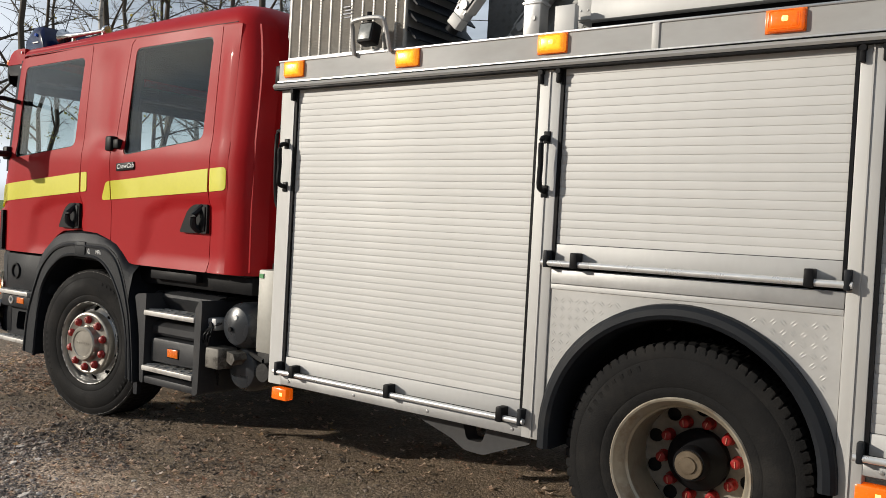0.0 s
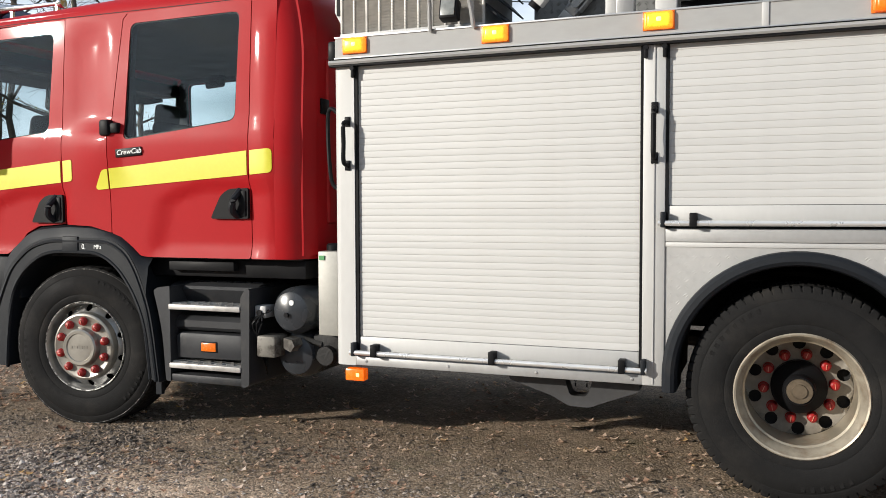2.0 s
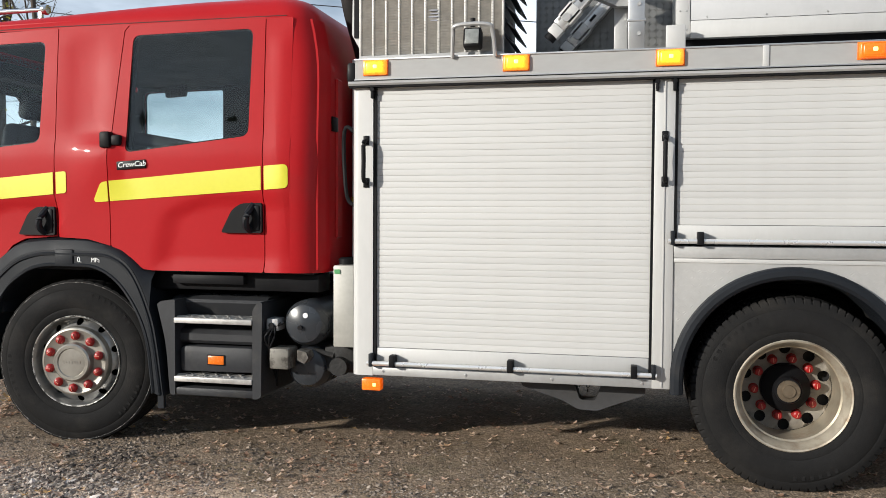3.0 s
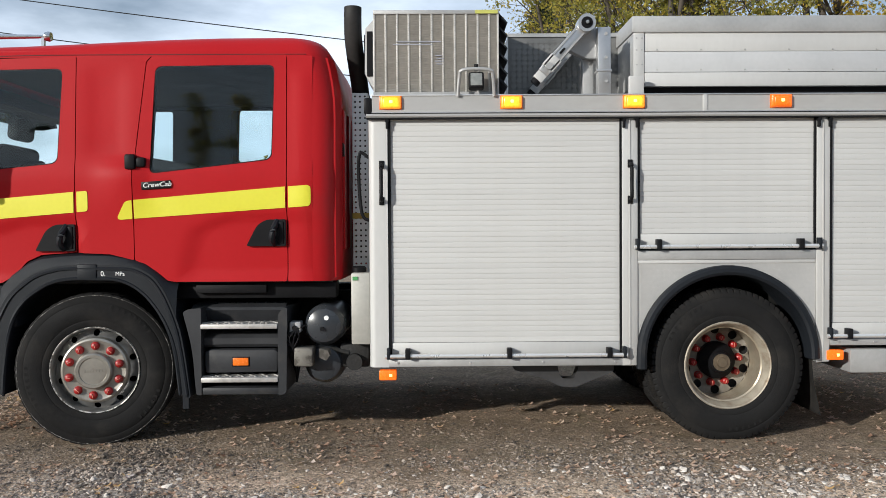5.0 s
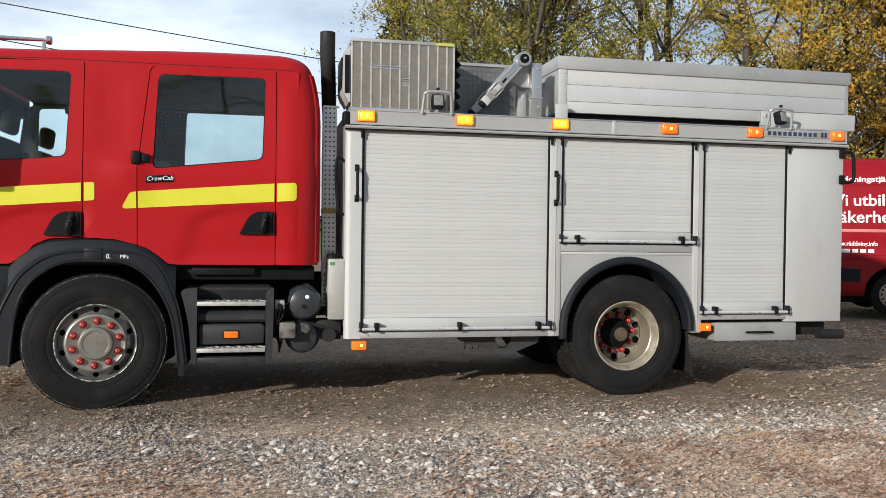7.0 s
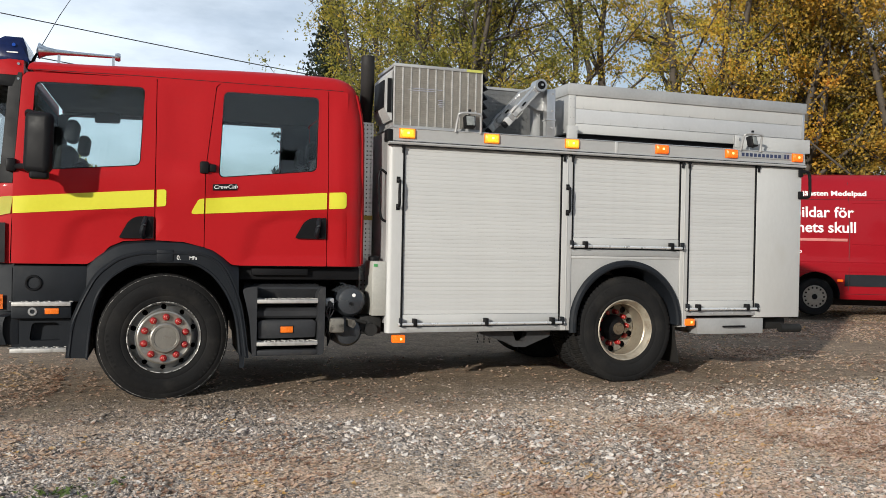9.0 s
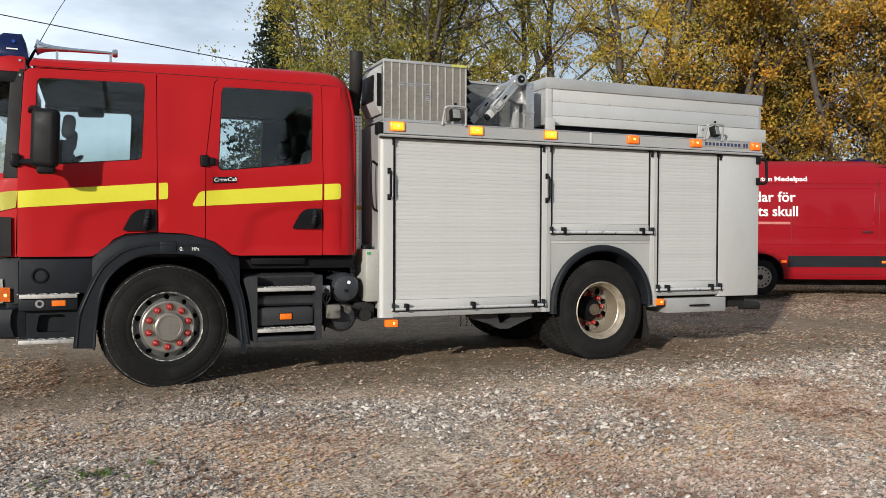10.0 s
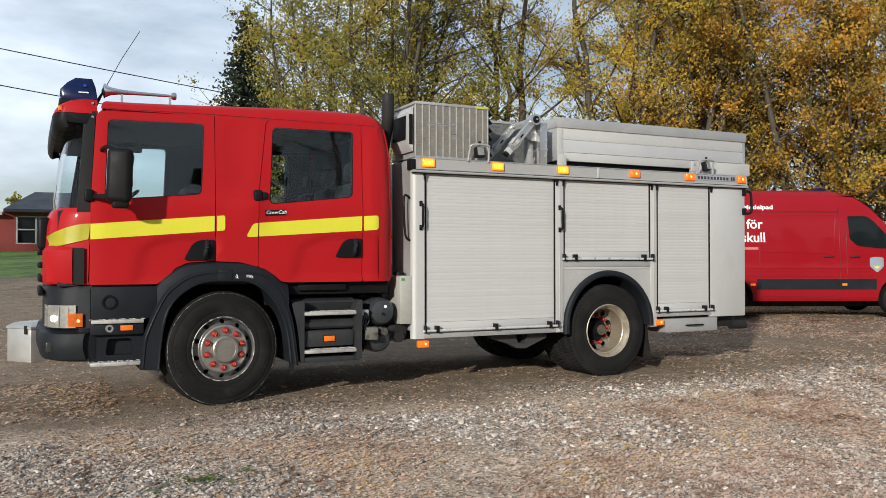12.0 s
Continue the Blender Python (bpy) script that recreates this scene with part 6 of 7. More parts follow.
part("slide_rail", bx(XL0 + 0.075, 0.10, 3.392, 3.43, 2.400, 2.493, 0.003), ALU, lk)
part("slide_rail", bx(0.115, XL1 + 0.06, 3.385, 3.43, 2.345, 2.49, 0.003), ALU, lk)
part("under_frame", bx(XL0 + 0.05, XL1 - 0.02, 3.46, 5.2, Z0, 2.405), BLACK, lk)
part("latch", bx(0.10, 0.19, 3.372, 3.39, 2.36, 2.487, 0.003), ALU, lk)
part("latch_bolt", cyl(nb(), (0.145, 3.36, 2.45), (0.145, 3.375, 2.45), 0.014, 10), RAWALU, lk)
for i in range(9):
    for z in (2.652, 2.515):
        part("rivet", lathe(nb(), [(0.006, 0.0), (0.004, -0.003), (0.0, -0.0035)], (XL0 + 0.16 + i * 0.3, 3.410, z), 6), DULLALU, lk)
for z in (2.45, 2.55, 2.65, 2.73):
    for x in (XL0 + 0.02, XL0 + 0.055):
        part("rivet", lathe(nb(), [(0.006, 0.0), (0.004, -0.003), (0.0, -0.0035)], (x, 3.405, z), 6), DULLALU, lk)


def work_lamp(x, y, z, turn):
    g = tube(nb(), smooth_path([(x - 0.12, y, z - 0.03), (x - 0.11, y - 0.03, z + 0.09), (x - 0.085, y - 0.05, z + 0.135), (x + 0.085, y - 0.05, z + 0.135), (x + 0.11, y - 0.03, z + 0.09), (x + 0.12, y, z - 0.03)], 5), 0.0115, 8)
    wlm = part("work_lamp", g, DULLALU, truck, "small black work lamp inside a tubular guard")
    m = pose(x, y - 0.03, z + 0.065, -12, 0, turn)
    part("lamp_head", move(bx(-0.05, 0.05, -0.03, 0.04, -0.055, 0.055, 0.012), m), BLACK, wlm)
    part("lamp_lens", move(bx(-0.038, 0.038, -0.034, -0.028, -0.042, 0.042, 0.002), m), mat("work_lamp_glass", (0.22, 0.23, 0.22), 0.35, var=0.2, scale=40), wlm)
    part("knob", cyl(nb(), (x, y - 0.03, z + 0.13), (x, y - 0.03, z + 0.175), 0.014, 8), BLACK, wlm)


work_lamp(-2.87, 3.25, 2.345, 0)
work_lamp(0.19, 3.25, 2.345, 20)

# the body's skin stands a little farther out than its trim
about = Vector((-3.88, -3.17, 1.353))
skin = Matrix.Translation(about) @ Matrix.Scale(1.0042, 4) @ Matrix.Translation(-about)
for ob in truck.children:
    if ob.name.split(".")[0] in ("body_box", "drawer", "bracket", "mud_flap"):
        ob.matrix_basis = skin

# ---------- red van ----------
van = thing("van", (5.763, 8.371, 0.15), "red panel van with white lettering and a blue roof light", "van", turn=-26.0)
VSEC = [(0.05, 0.30), (0.015, 0.36), (0.0, 0.52), (0.0, 0.76), (-0.008, 0.95), (0.012, 1.05), (0.012, 1.30), (0.03, 1.60), (0.07, 2.0), (0.10, 2.10), (0.13, 2.30), (0.19, 2.44), (0.30, 2.52), (0.55, 2.55), (0.99, 2.56)]


def van_top(x):
    for (x0, z0), (x1, z1) in zip(((-1.1, 2.52), (-0.95, 2.60), (2.1, 2.60), (2.55, 2.49), (2.85, 2.26), (3.65, 1.35), (4.1, 1.12), (4.25, 0.9)), ((-0.95, 2.60), (2.1, 2.60), (2.55, 2.49), (2.85, 2.26), (3.65, 1.35), (4.1, 1.12), (4.25, 0.9), (4.4, 0.5))):
        if x <= x1:
            return z0 + (z1 - z0) * (x - x0) / (x1 - x0)
    return 0.5


def van_side(x, z):
    y = 0.0
    for (y0, z0), (y1, z1) in zip(VSEC, VSEC[1:]):
        if z0 <= z <= z1:
            y = y0 + (y1 - y0) * (z - z0) / (z1 - z0)
    return y + 0.10 * smoothstep(2.9, 4.3, x) ** 2


VW = 0.345
van_out = [(-1.0, 0.30), (-0.44, 0.30)] + arc(0.0, 0.36, 0.43, 188, -8, 16) + [(0.44, 0.30), (2.98, 0.30)] + arc(3.40, 0.36, 0.43, 188, -8, 16) + [(4.2, 0.32), (4.30, 0.6), (4.2, 1.05), (3.65, 1.33), (2.85, 2.20), (2.55, 2.42), (2.1, 2.46), (-0.95, 2.46), (-1.03, 1.6)]
side = plate(nb(), van_out, [], 0.0, 0.03, cuts=(0.2, 0.07), shape=van_side)
vb = part("van_body", side, VANRED, van)
roof_rows = []
for x in (-1.0, -0.95, 0.0, 1.0, 2.1, 2.55, 2.85, 3.2, 3.65, 4.2):
    t = van_top(x)
    base = min(2.46, t - 0.04)
    roof_rows.append([(x, van_side(x, base) + d, base + (t - base) * f) for d, f in ((0.0, 0), (0.05, 0.45), (0.12, 0.75), (0.3, 0.93), (0.8, 1.0))] + [(x, 1.98 - van_side(x, base) - d, base + (t - base) * f) for d, f in ((0.3, 0.93), (0.12, 0.75), (0.05, 0.45), (0.0, 0))])
part("van_roof", loft(nb(), roof_rows), VANRED, van)
shell2 = nb()
box(shell2, -1.0, 3.9, 1.93, 1.98, 0.3, 1.3)
box(shell2, -1.0, 2.6, 1.88, 1.93, 1.3, 2.4)
box(shell2, -1.02, -0.98, 0.1, 1.9, 0.4, 2.42)
part("van_back", shell2, VANRED, van)
part("underbody", bx(-0.9, 4.1, 0.47, 1.5, 0.17, 0.75), CHASSIS, van)
SEAM = mat("dark_seam", (0.05, 0.004, 0.006), 0.6)


def seam(pts, r=0.0055):
    part("seam", tube(nb(), [(x, van_side(x, z) + 0.001, z) for x, z in pts], r, 6), SEAM, vb)


def column(x, z0, z1, n=12):
    return [(x, z0 + (z1 - z0) * i / n) for i in range(n + 1)]


seam(column(0.57, 0.33, 2.42))
seam(column(2.20, 0.33, 2.38))
seam(column(2.34, 0.33, 2.10))
seam([(-1.0, 2.10), (2.20, 2.10)])
seam([(0.57, 0.40), (2.2, 0.40)])
for z in (0.97, 0.80, 2.13):
    part("crease", tube(nb(), [(x, van_side(x, z) + 0.003, z) for x in np.linspace(-0.95, 2.9 if z < 2 else 2.3, 16)], 0.009, 6), VANRED, vb)
rnd = rounded([(0.62, 1.30), (2.08, 1.27), (2.13, 2.04), (0.62, 2.04)], [0.02, 0.16, 0.08, 0.02], 6)
part("pressing", tube(nb(), [(x, van_side(x, z) + 0.002, z) for x, z in rnd], 0.010, 6), VANRED, vb)
for x0, x1 in ((-0.98, -0.50), (0.50, 0.565), (0.575, 2.195), (2.205, 2.93)):
    part("rubbing_band", plate(nb(), [(x0, 0.54), (x1, 0.54), (x1, 0.75), (x0, 0.75)], [], -0.014, 0.01), DARK, van, "dark grey rubbing band")
part("rail_cover", bx(-0.95, 0.54, van_side(0, 1.37) - 0.012, van_side(0, 1.37) + 0.01, 1.345, 1.395, 0.006), mat("rail_cover_paint", (0.55, 0.2, 0.18), 0.3), van)
for x in (0.42, 2.28):
    part("side_marker", bx(x - 0.05, x + 0.05, -0.022, 0.0, 0.615, 0.66, 0.006), AMBER, van)
for x in (1.97, 2.50):
    part("door_handle", bx(x - 0.10, x + 0.10, van_side(x, 1.2) - 0.03, van_side(x, 1.2), 1.185, 1.225, 0.012), SEAM, van)
wv = rounded([(2.38, 2.03), (2.40, 1.56), (2.56, 1.42), (3.00, 1.37), (3.42, 1.36), (2.90, 1.93), (2.76, 2.03)], [0.03, 0.06, 0.05, 0.02, 0.03, 0.05, 0.05], 4)
VGLASS = mat("van_dark_glass", (0.010, 0.013, 0.014), 0.05, var=0.2, scale=3, spec=0.2)
part("van_window", plate(nb(), wv, [], -0.006, 0.006, cuts=(0, 0.1), shape=van_side), VGLASS, van, "dark van side window")
ws = loft(nb(), [[(2.62, 0.32, 2.34), (2.62, 1.66, 2.34)], [(3.52, 0.20, 1.40), (3.52, 1.78, 1.40)]])
part("van_windscreen", ws, VGLASS, van)
shield_pts = rounded([(2.80, 1.18), (2.94, 1.20), (3.08, 1.18), (3.08, 1.0), (2.94, 0.88), (2.80, 1.0)], 0.03, 3)
bd = part("shield_badge", plate(nb(), shield_pts, [], -0.008, 0.0, shape=van_side), mat("badge_grey", (0.26, 0.30, 0.34), 0.5), van, "grey shield badge with a yellow centre")
part("badge_centre", plate(nb(), rounded([(2.87, 1.12), (3.01, 1.12), (3.01, 1.0), (2.94, 0.95), (2.87, 1.0)], 0.03, 3), [], -0.011, 0.0, shape=van_side), YELLOW, bd)
part("badge_star", plate(nb(), [(2.94 + (0.045 if k % 2 else 0.02) * math.cos(k * math.tau / 12), 1.04 + (0.045 if k % 2 else 0.02) * math.sin(k * math.tau / 12)) for k in range(12)], [], -0.013, 0.0, shape=van_side), WHITE, bd)
part("van_mirror", move(bx(-0.06, 0.06, -0.09, 0.09, -0.17, 0.17, 0.04, 3), pose(3.28, -0.14, 1.58)), BLACK, van)
bl = part("roof_light", loft(nb(), [[(1.70, y, 2.55), (1.85, y, 2.60 + i), (2.0, y, 2.625 + i), (2.10, y, 2.60 + i), (2.12, y, 2.54)] for y, i in ((0.42, 0.0), (0.46, 0.02), (1.5, 0.02), (1.54, 0.0))], closed=True, caps=True), BLUE, van, "low blue roof light")


def van_wheel(x):
    c = (x, 0.03, 0.335)
    w = part("wheel", cyl(nb(), (x, 0.10, 0.335), (x, 0.3, 0.335), 0.12, 16), CHASSIS, van, "van wheel with a silver rim")
    part("tyre", lathe(nb(), [(0.205, 0.03), (0.215, 0.0), (0.27, -0.012), (0.32, 0.0), (0.335, 0.03), (0.335, 0.19), (0.3, 0.215)], c, 32), TYRE, w)
    circ = lambda cx, cz, r, k: [(cx + r * math.cos(i * math.tau / k), cz + r * math.sin(i * math.tau / k)) for i in range(k)]
    bm = plate(nb(), circ(x, 0.335, 0.206, 32), [circ(x + 0.165 * math.cos(i * math.tau / 14), 0.335 + 0.165 * math.sin(i * math.tau / 14), 0.02, 8) for i in range(14)], 0.035, 0.045)
    lathe(bm, [(0.206, -0.002), (0.20, -0.004), (0.19, 0.02), (0.188, 0.03)], c, 32)
    part("rim", bm, RIM, w)
    part("rim_back", cyl(nb(), (x, 0.06, 0.335), (x, 0.07, 0.335), 0.20, 24), CHASSIS, w)
    part("hub_cap", lathe(nb(), [(0.10, 0.04), (0.08, 0.012), (0.03, 0.0), (0.0, 0.0)], c, 20), BLACK, w)
    return w


for x in (0.0, 3.40):
    vw = van_wheel(x)
    part("wheel_housing", loft(nb(), [[(px, y, pz) for px, pz in arc(x, 0.36, 0.425, 188, -8, 14)] for y in (0.0, 0.45)]), CHASSIS, van)
    box_b = bx(x - 0.42, x + 0.42, 0.45, 0.47, 0.2, 0.8)
    part("wheel_housing", box_b, CHASSIS, van)
    copy_thing(vw, Matrix.Translation((2 * x, 1.98, 0)) @ pose(0, 0, 0, 0, 0, 180))


def van_text(words, x, z, size, bold=0.006, squeeze=1.0):
    tilt = 90 - math.degrees(math.atan2(van_side(0.3, z + size) - van_side(0.3, z), size))
    for word in words.split():
        ob = text("lettering", word, size, WHITE, vb, pose(x, van_side(0.3, z) - 0.006, z, tilt, 0, 0), bold=bold, squeeze=squeeze, depth=0.003)
        x = max(v.co.x for v in ob.data.vertices) + 0.27 * size * squeeze


van_text("Räddningstjänsten Medelpad", -0.93, 2.175, 0.125, 0.003, 1.27)
van_text("Vi utbildar för", -0.91, 1.78, 0.275, 0.004, 1.0)
van_text("säkerhets skull", -0.93, 1.505, 0.275, 0.004, 1.0)
van_text("www.räddning.info", -0.93, 1.125, 0.10, 0.002, 0.9)
for i, wd in enumerate((0.14, 0.09, 0.09, 0.09)):
    x = -0.80 + (0, 0.17, 0.29, 0.41)[i]
    part("lettering_bar", bx(x, x + wd, -0.0, 0.012, 1.01, 1.07), WHITE, vb)

# ---------- aluminium tool box on the ground ----------
tbz = ground_z(-7.0, 7.6) - 0.004
TBM = pose(-7.0, 7.497, tbz, 0, 0, 37)
TB = thing("tool_box", (-7.0, 7.497, tbz), "pale aluminium chequer-plate tool box standing on gravel", "tool box", world_space=True)
BOXALU = mat("scratched_box_aluminium", (0.52, 0.51, 0.49), 0.42, 0.6, var=0.12, scale=7, bump=0.15, bscale=90)
part("box_body", move(bx(0, 0.80, 0, 0.46, 0, 0.425, 0.008), TBM), BOXALU, TB)
lid_rows = [[(-0.012 + i, -0.012 + i, z), (0.812 - i, -0.012 + i, z), (0.812 - i, 0.472 - i, z), (-0.012 + i, 0.472 - i, z)] for i, z in ((0, 0.428), (0, 0.452), (0.07, 0.50), (0.10, 0.505))]
part("box_lid", move(loft(nb(), lid_rows, closed=True, caps=True), TBM), BOXALU, TB)
for k in range(9):
    part("lid_rib", move(loft(nb(), [[(x0, 0.0, 0.452), (x0 + 0.018, 0.0, 0.462), (x0 + 0.036, 0.0, 0.452)], [(x0, 0.075, 0.502), (x0 + 0.018, 0.075, 0.511), (x0 + 0.036, 0.075, 0.502)], [(x0, 0.36, 0.504), (x0 + 0.018, 0.36, 0.513), (x0 + 0.036, 0.36, 0.504)]]) if (x0 := 0.09 + k * 0.068) else None, TBM), BOXALU, TB)
part("box_latch", move(bx(-0.022, -0.008, 0.06, 0.11, 0.36, 0.47, 0.004), TBM), CHASSIS, TB)
part("box_latch", move(bx(0.35, 0.41, -0.022, -0.008, 0.36, 0.47, 0.004), TBM), CHASSIS, TB)

# ---------- overhead wires ----------
WIRE = mat("black_cable", (0.01, 0.01, 0.011), 0.6)
for z0 in (7.07, 5.93):
    pts = []
    for i in range(60):
        x = -70 + i * 1.6
        pts.append((x, 25.0, z0 + (-0.99 - x) * 0.142 + 0.0009 * (x + 20) ** 2 - 0.33))
    cu = tube(nb(), pts, 0.017, 5)
    tagged(new("overhead_cable", make("overhead_cable", cu, WIRE)), "thin black overhead cable against the sky", "cable", "overhead cables")

# ---------- house ----------
house = thing("house", (-11.0, 39.5, ground_z(-11, 36)), "red wooden house with a dark grey metal roof", "house", world_space=True)
hz = ground_z(-8, 36.0) - 0.1
HR = mat("falu_red_boards", (0.20, 0.035, 0.028), 0.75, var=0.15, scale=2, fine=25, stretch=(8, 8, 0.4), bump=0.2, bscale=20)
wall = plate(nb(), [(-22.0, hz), (-4.0, hz), (-4.0, 3.4), (-8.1, 3.4), (-8.1, 3.2), (-22.0, 3.2)], [[(-7.62, 2.0), (-6.1, 2.0), (-6.1, 3.18), (-7.62, 3.18)]], 36.0, 36.2)
box(wall, -22, -21.8, 36.2, 43, hz, 3.2)
box(wall, -4.2, -4.0, 36.2, 43, hz, 3.45)
box(wall, -22, -4, 42.8, 43, hz, 3.2)
part("wall", wall, HR, house)
roof_h = nb()
eave = [roof_h.verts.new(p) for p in ((-8.1, 35.4, 3.45), (-3.2, 35.4, 3.45), (-3.2, 41.0, 3.45), (-8.1, 41.0, 3.45))]
under = [roof_h.verts.new((v.co.x, v.co.y, 3.33)) for v in eave]
ridge = [roof_h.verts.new(p) for p in ((-6.9, 37.6, 4.35), (-4.4, 37.6, 4.35))]
for q in ((eave[0], eave[1], ridge[1], ridge[0]), (eave[1], eave[2], ridge[1]), (eave[2], eave[3], ridge[0], ridge[1]), (eave[3], eave[0], ridge[0]), under):
    roof_h.faces.new(q)
for k in range(4):
    roof_h.faces.new((eave[k], eave[(k + 1) % 4], under[(k + 1) % 4], under[k]))
part("roof", roof_h, mat("roof_sheet", (0.03, 0.032, 0.04), 0.45, 0.2, var=0.1), house, "dark grey metal roof")
part("roof", loft(nb(), [[(x, 35.6, 3.20), (x, 39.5, 3.45), (x, 43.5, 3.2), (x, 43.5, 3.30), (x, 39.5, 3.55), (x, 35.6, 3.30)] for x in (-22.4, -8.15)], closed=True, caps=True), mat("pale_eave", (0.5, 0.48, 0.45), 0.6), house)
win = part("window", bx(-7.62, -6.1, 36.14, 36.18, 2.0, 3.18), VGLASS, house, "dark window with thin bars")
for x in (-7.6, -6.86, -6.12):
    part("window_bar", bx(x - 0.03, x + 0.03, 35.98, 36.14, 2.0, 3.18), mat("pale_bar", (0.4, 0.4, 0.4), 0.6), win)
for z in (2.0, 2.6, 3.16):
    part("window_bar", bx(-7.64, -6.08, 35.98, 36.13, z - 0.025, z + 0.025), mat("pale_bar", (0.4, 0.4, 0.4), 0.6), win)

# ---------- trees ----------
def foliage(name, stops, rough=0.55, bough=0.8):
    m = bpy.data.materials.new(name)
    m.use_nodes = True
    n, l = m.node_tree.nodes, m.node_tree.links
    b = n["Principled BSDF"]
    g, r = n.new("ShaderNodeNewGeometry"), n.new("ShaderNodeValToRGB")
    while len(r.color_ramp.elements) < len(stops):
        r.color_ramp.elements.new(0.5)
    for e, (p, c) in zip(r.color_ramp.elements, stops):
        e.position, e.color = p, (*c, 1)
    # each leaf has its own tone, and whole boughs turn earlier or later
    tc, no, sc, ad = (n.new("ShaderNode" + k) for k in ("TexCoord", "TexNoise", "Math", "Math"))
    no.inputs["Scale"].default_value, no.inputs["Detail"].default_value = bough, 2.0
    l.new(tc.outputs["Object"], no.inputs["Vector"])
    sc.operation = ad.operation = "MULTIPLY_ADD"
    l.new(no.outputs["Fac"], sc.inputs[0])
    sc.inputs[1].default_value, sc.inputs[2].default_value = 1.9, -0.72
    l.new(g.outputs["Random Per Island"], ad.inputs[0])
    ad.inputs[1].default_value = 0.5
    l.new(sc.outputs[0], ad.inputs[2])
    l.new(ad.outputs[0], r.inputs["Fac"]), l.new(r.outputs["Color"], b.inputs["Base Color"])
    b.inputs["Roughness"].default_value = rough
    tr, mx = n.new("ShaderNodeBsdfTranslucent"), n.new("ShaderNodeMixShader")
    mx.inputs[0].default_value = 0.48
    l.new(r.outputs["Color"], tr.inputs["Color"])
    l.new(b.outputs[0], mx.inputs[1]), l.new(tr.outputs[0], mx.inputs[2])
    l.new(mx.outputs[0], n["Material Output"].inputs["Surface"])
    return m


GOLD = foliage("golden_leaves", [(0.0, (0.07, 0.06, 0.018)), (0.25, (0.25, 0.19, 0.035)), (0.55, (0.58, 0.37, 0.055)), (0.8, (0.74, 0.42, 0.05)), (1.0, (0.66, 0.28, 0.035))])
MIXED = foliage("mixed_autumn_leaves", [(0.0, (0.09, 0.11, 0.025)), (0.25, (0.32, 0.29, 0.05)), (0.55, (0.62, 0.47, 0.065)), (1.0, (0.80, 0.47, 0.055))])
OLIVE = foliage("olive_leaves", [(0.0, (0.09, 0.105, 0.025)), (0.35, (0.26, 0.25, 0.045)), (0.75, (0.48, 0.39, 0.06)), (1.0, (0.62, 0.40, 0.05))])
SPRUCE = foliage("spruce_needles", [(0.0, (0.010, 0.018, 0.010)), (1.0, (0.035, 0.05, 0.022))])
BARK = mat("grey_bark", (0.070, 0.058, 0.046), 0.9, var=0.35, scale=6, bump=0.6, bscale=25)
BIRCH = mat("birch_bark", (0.45, 0.43, 0.40), 0.8, var=0.2, scale=4, dirt=(0.04, 0.035, 0.03), dirt_at=(0.52, 0.6), dirt_scale=5, stretch=(1, 1, 2.5))


def prisms(segs, sides=5):
    """Tapered round limbs from (p0, p1, r0, r1)."""
    p0, p1 = np.array([s[0] for s in segs]), np.array([s[1] for s in segs])
    r0, r1 = np.array([s[2] for s in segs]), np.array([s[3] for s in segs])
    d = p1 - p0
    d /= np.linalg.norm(d, axis=1, keepdims=True) + 1e-9
    ref = np.where(np.abs(d[:, 2:3]) > 0.9, [[1.0, 0, 0]], [[0, 0, 1.0]])
    a = np.cross(d, ref)
    a /= np.linalg.norm(a, axis=1, keepdims=True)
    b = np.cross(d, a)
    ang = np.arange(sides) * math.tau / sides
    ring = a[:, None, :] * np.cos(ang)[None, :, None] + b[:, None, :] * np.sin(ang)[None, :, None]
    v = np.concatenate([p0[:, None, :] + ring * r0[:, None, None], p1[:, None, :] + ring * r1[:, None, None]], axis=1).reshape(-1, 3)
    k = np.arange(sides)
    quad = np.stack([k, (k + 1) % sides, (k + 1) % sides + sides, k + sides], axis=1)
    f = (np.arange(len(segs))[:, None, None] * 2 * sides + quad[None]).reshape(-1, 4)
    return v, f


def mesh_from(name, v, f, material, smooth=True):
    m = bpy.data.meshes.new(name)
    m.from_pydata(v.tolist(), [], f.tolist())
    if smooth:
        m.shade_smooth()
    m.materials.append(material)
    return m


def leaf_cards(centres, size, rs, flat=0.0, long=1.5):
    """Small folded leaves, each with its own turn."""
    n = len(centres)
    u = rs.normal(size=(n, 3))
    u[:, 2] -= 0.3
    u /= np.linalg.norm(u, axis=1, keepdims=True)
    w = rs.normal(size=(n, 3))
    w[:, 2] *= 1 - flat
    w -= u * (w * u).sum(1, keepdims=True)
    w /= np.linalg.norm(w, axis=1, keepdims=True)
    nn = np.cross(u, w)
    s = (size * rs.uniform(0.6, 1.35, n))[:, None]
    tip, side, fold = u * s * long, w * s * 0.5, nn * s * 0.18
    v = np.stack([centres - tip * 0.5, centres + side + fold, centres + tip * 0.5, centres - side + fold], axis=1).reshape(-1, 3)
    i = np.arange(n)[:, None] * 4
    f = np.concatenate([i + [0, 1, 2], i + [0, 2, 3]], axis=0)
    return v, f


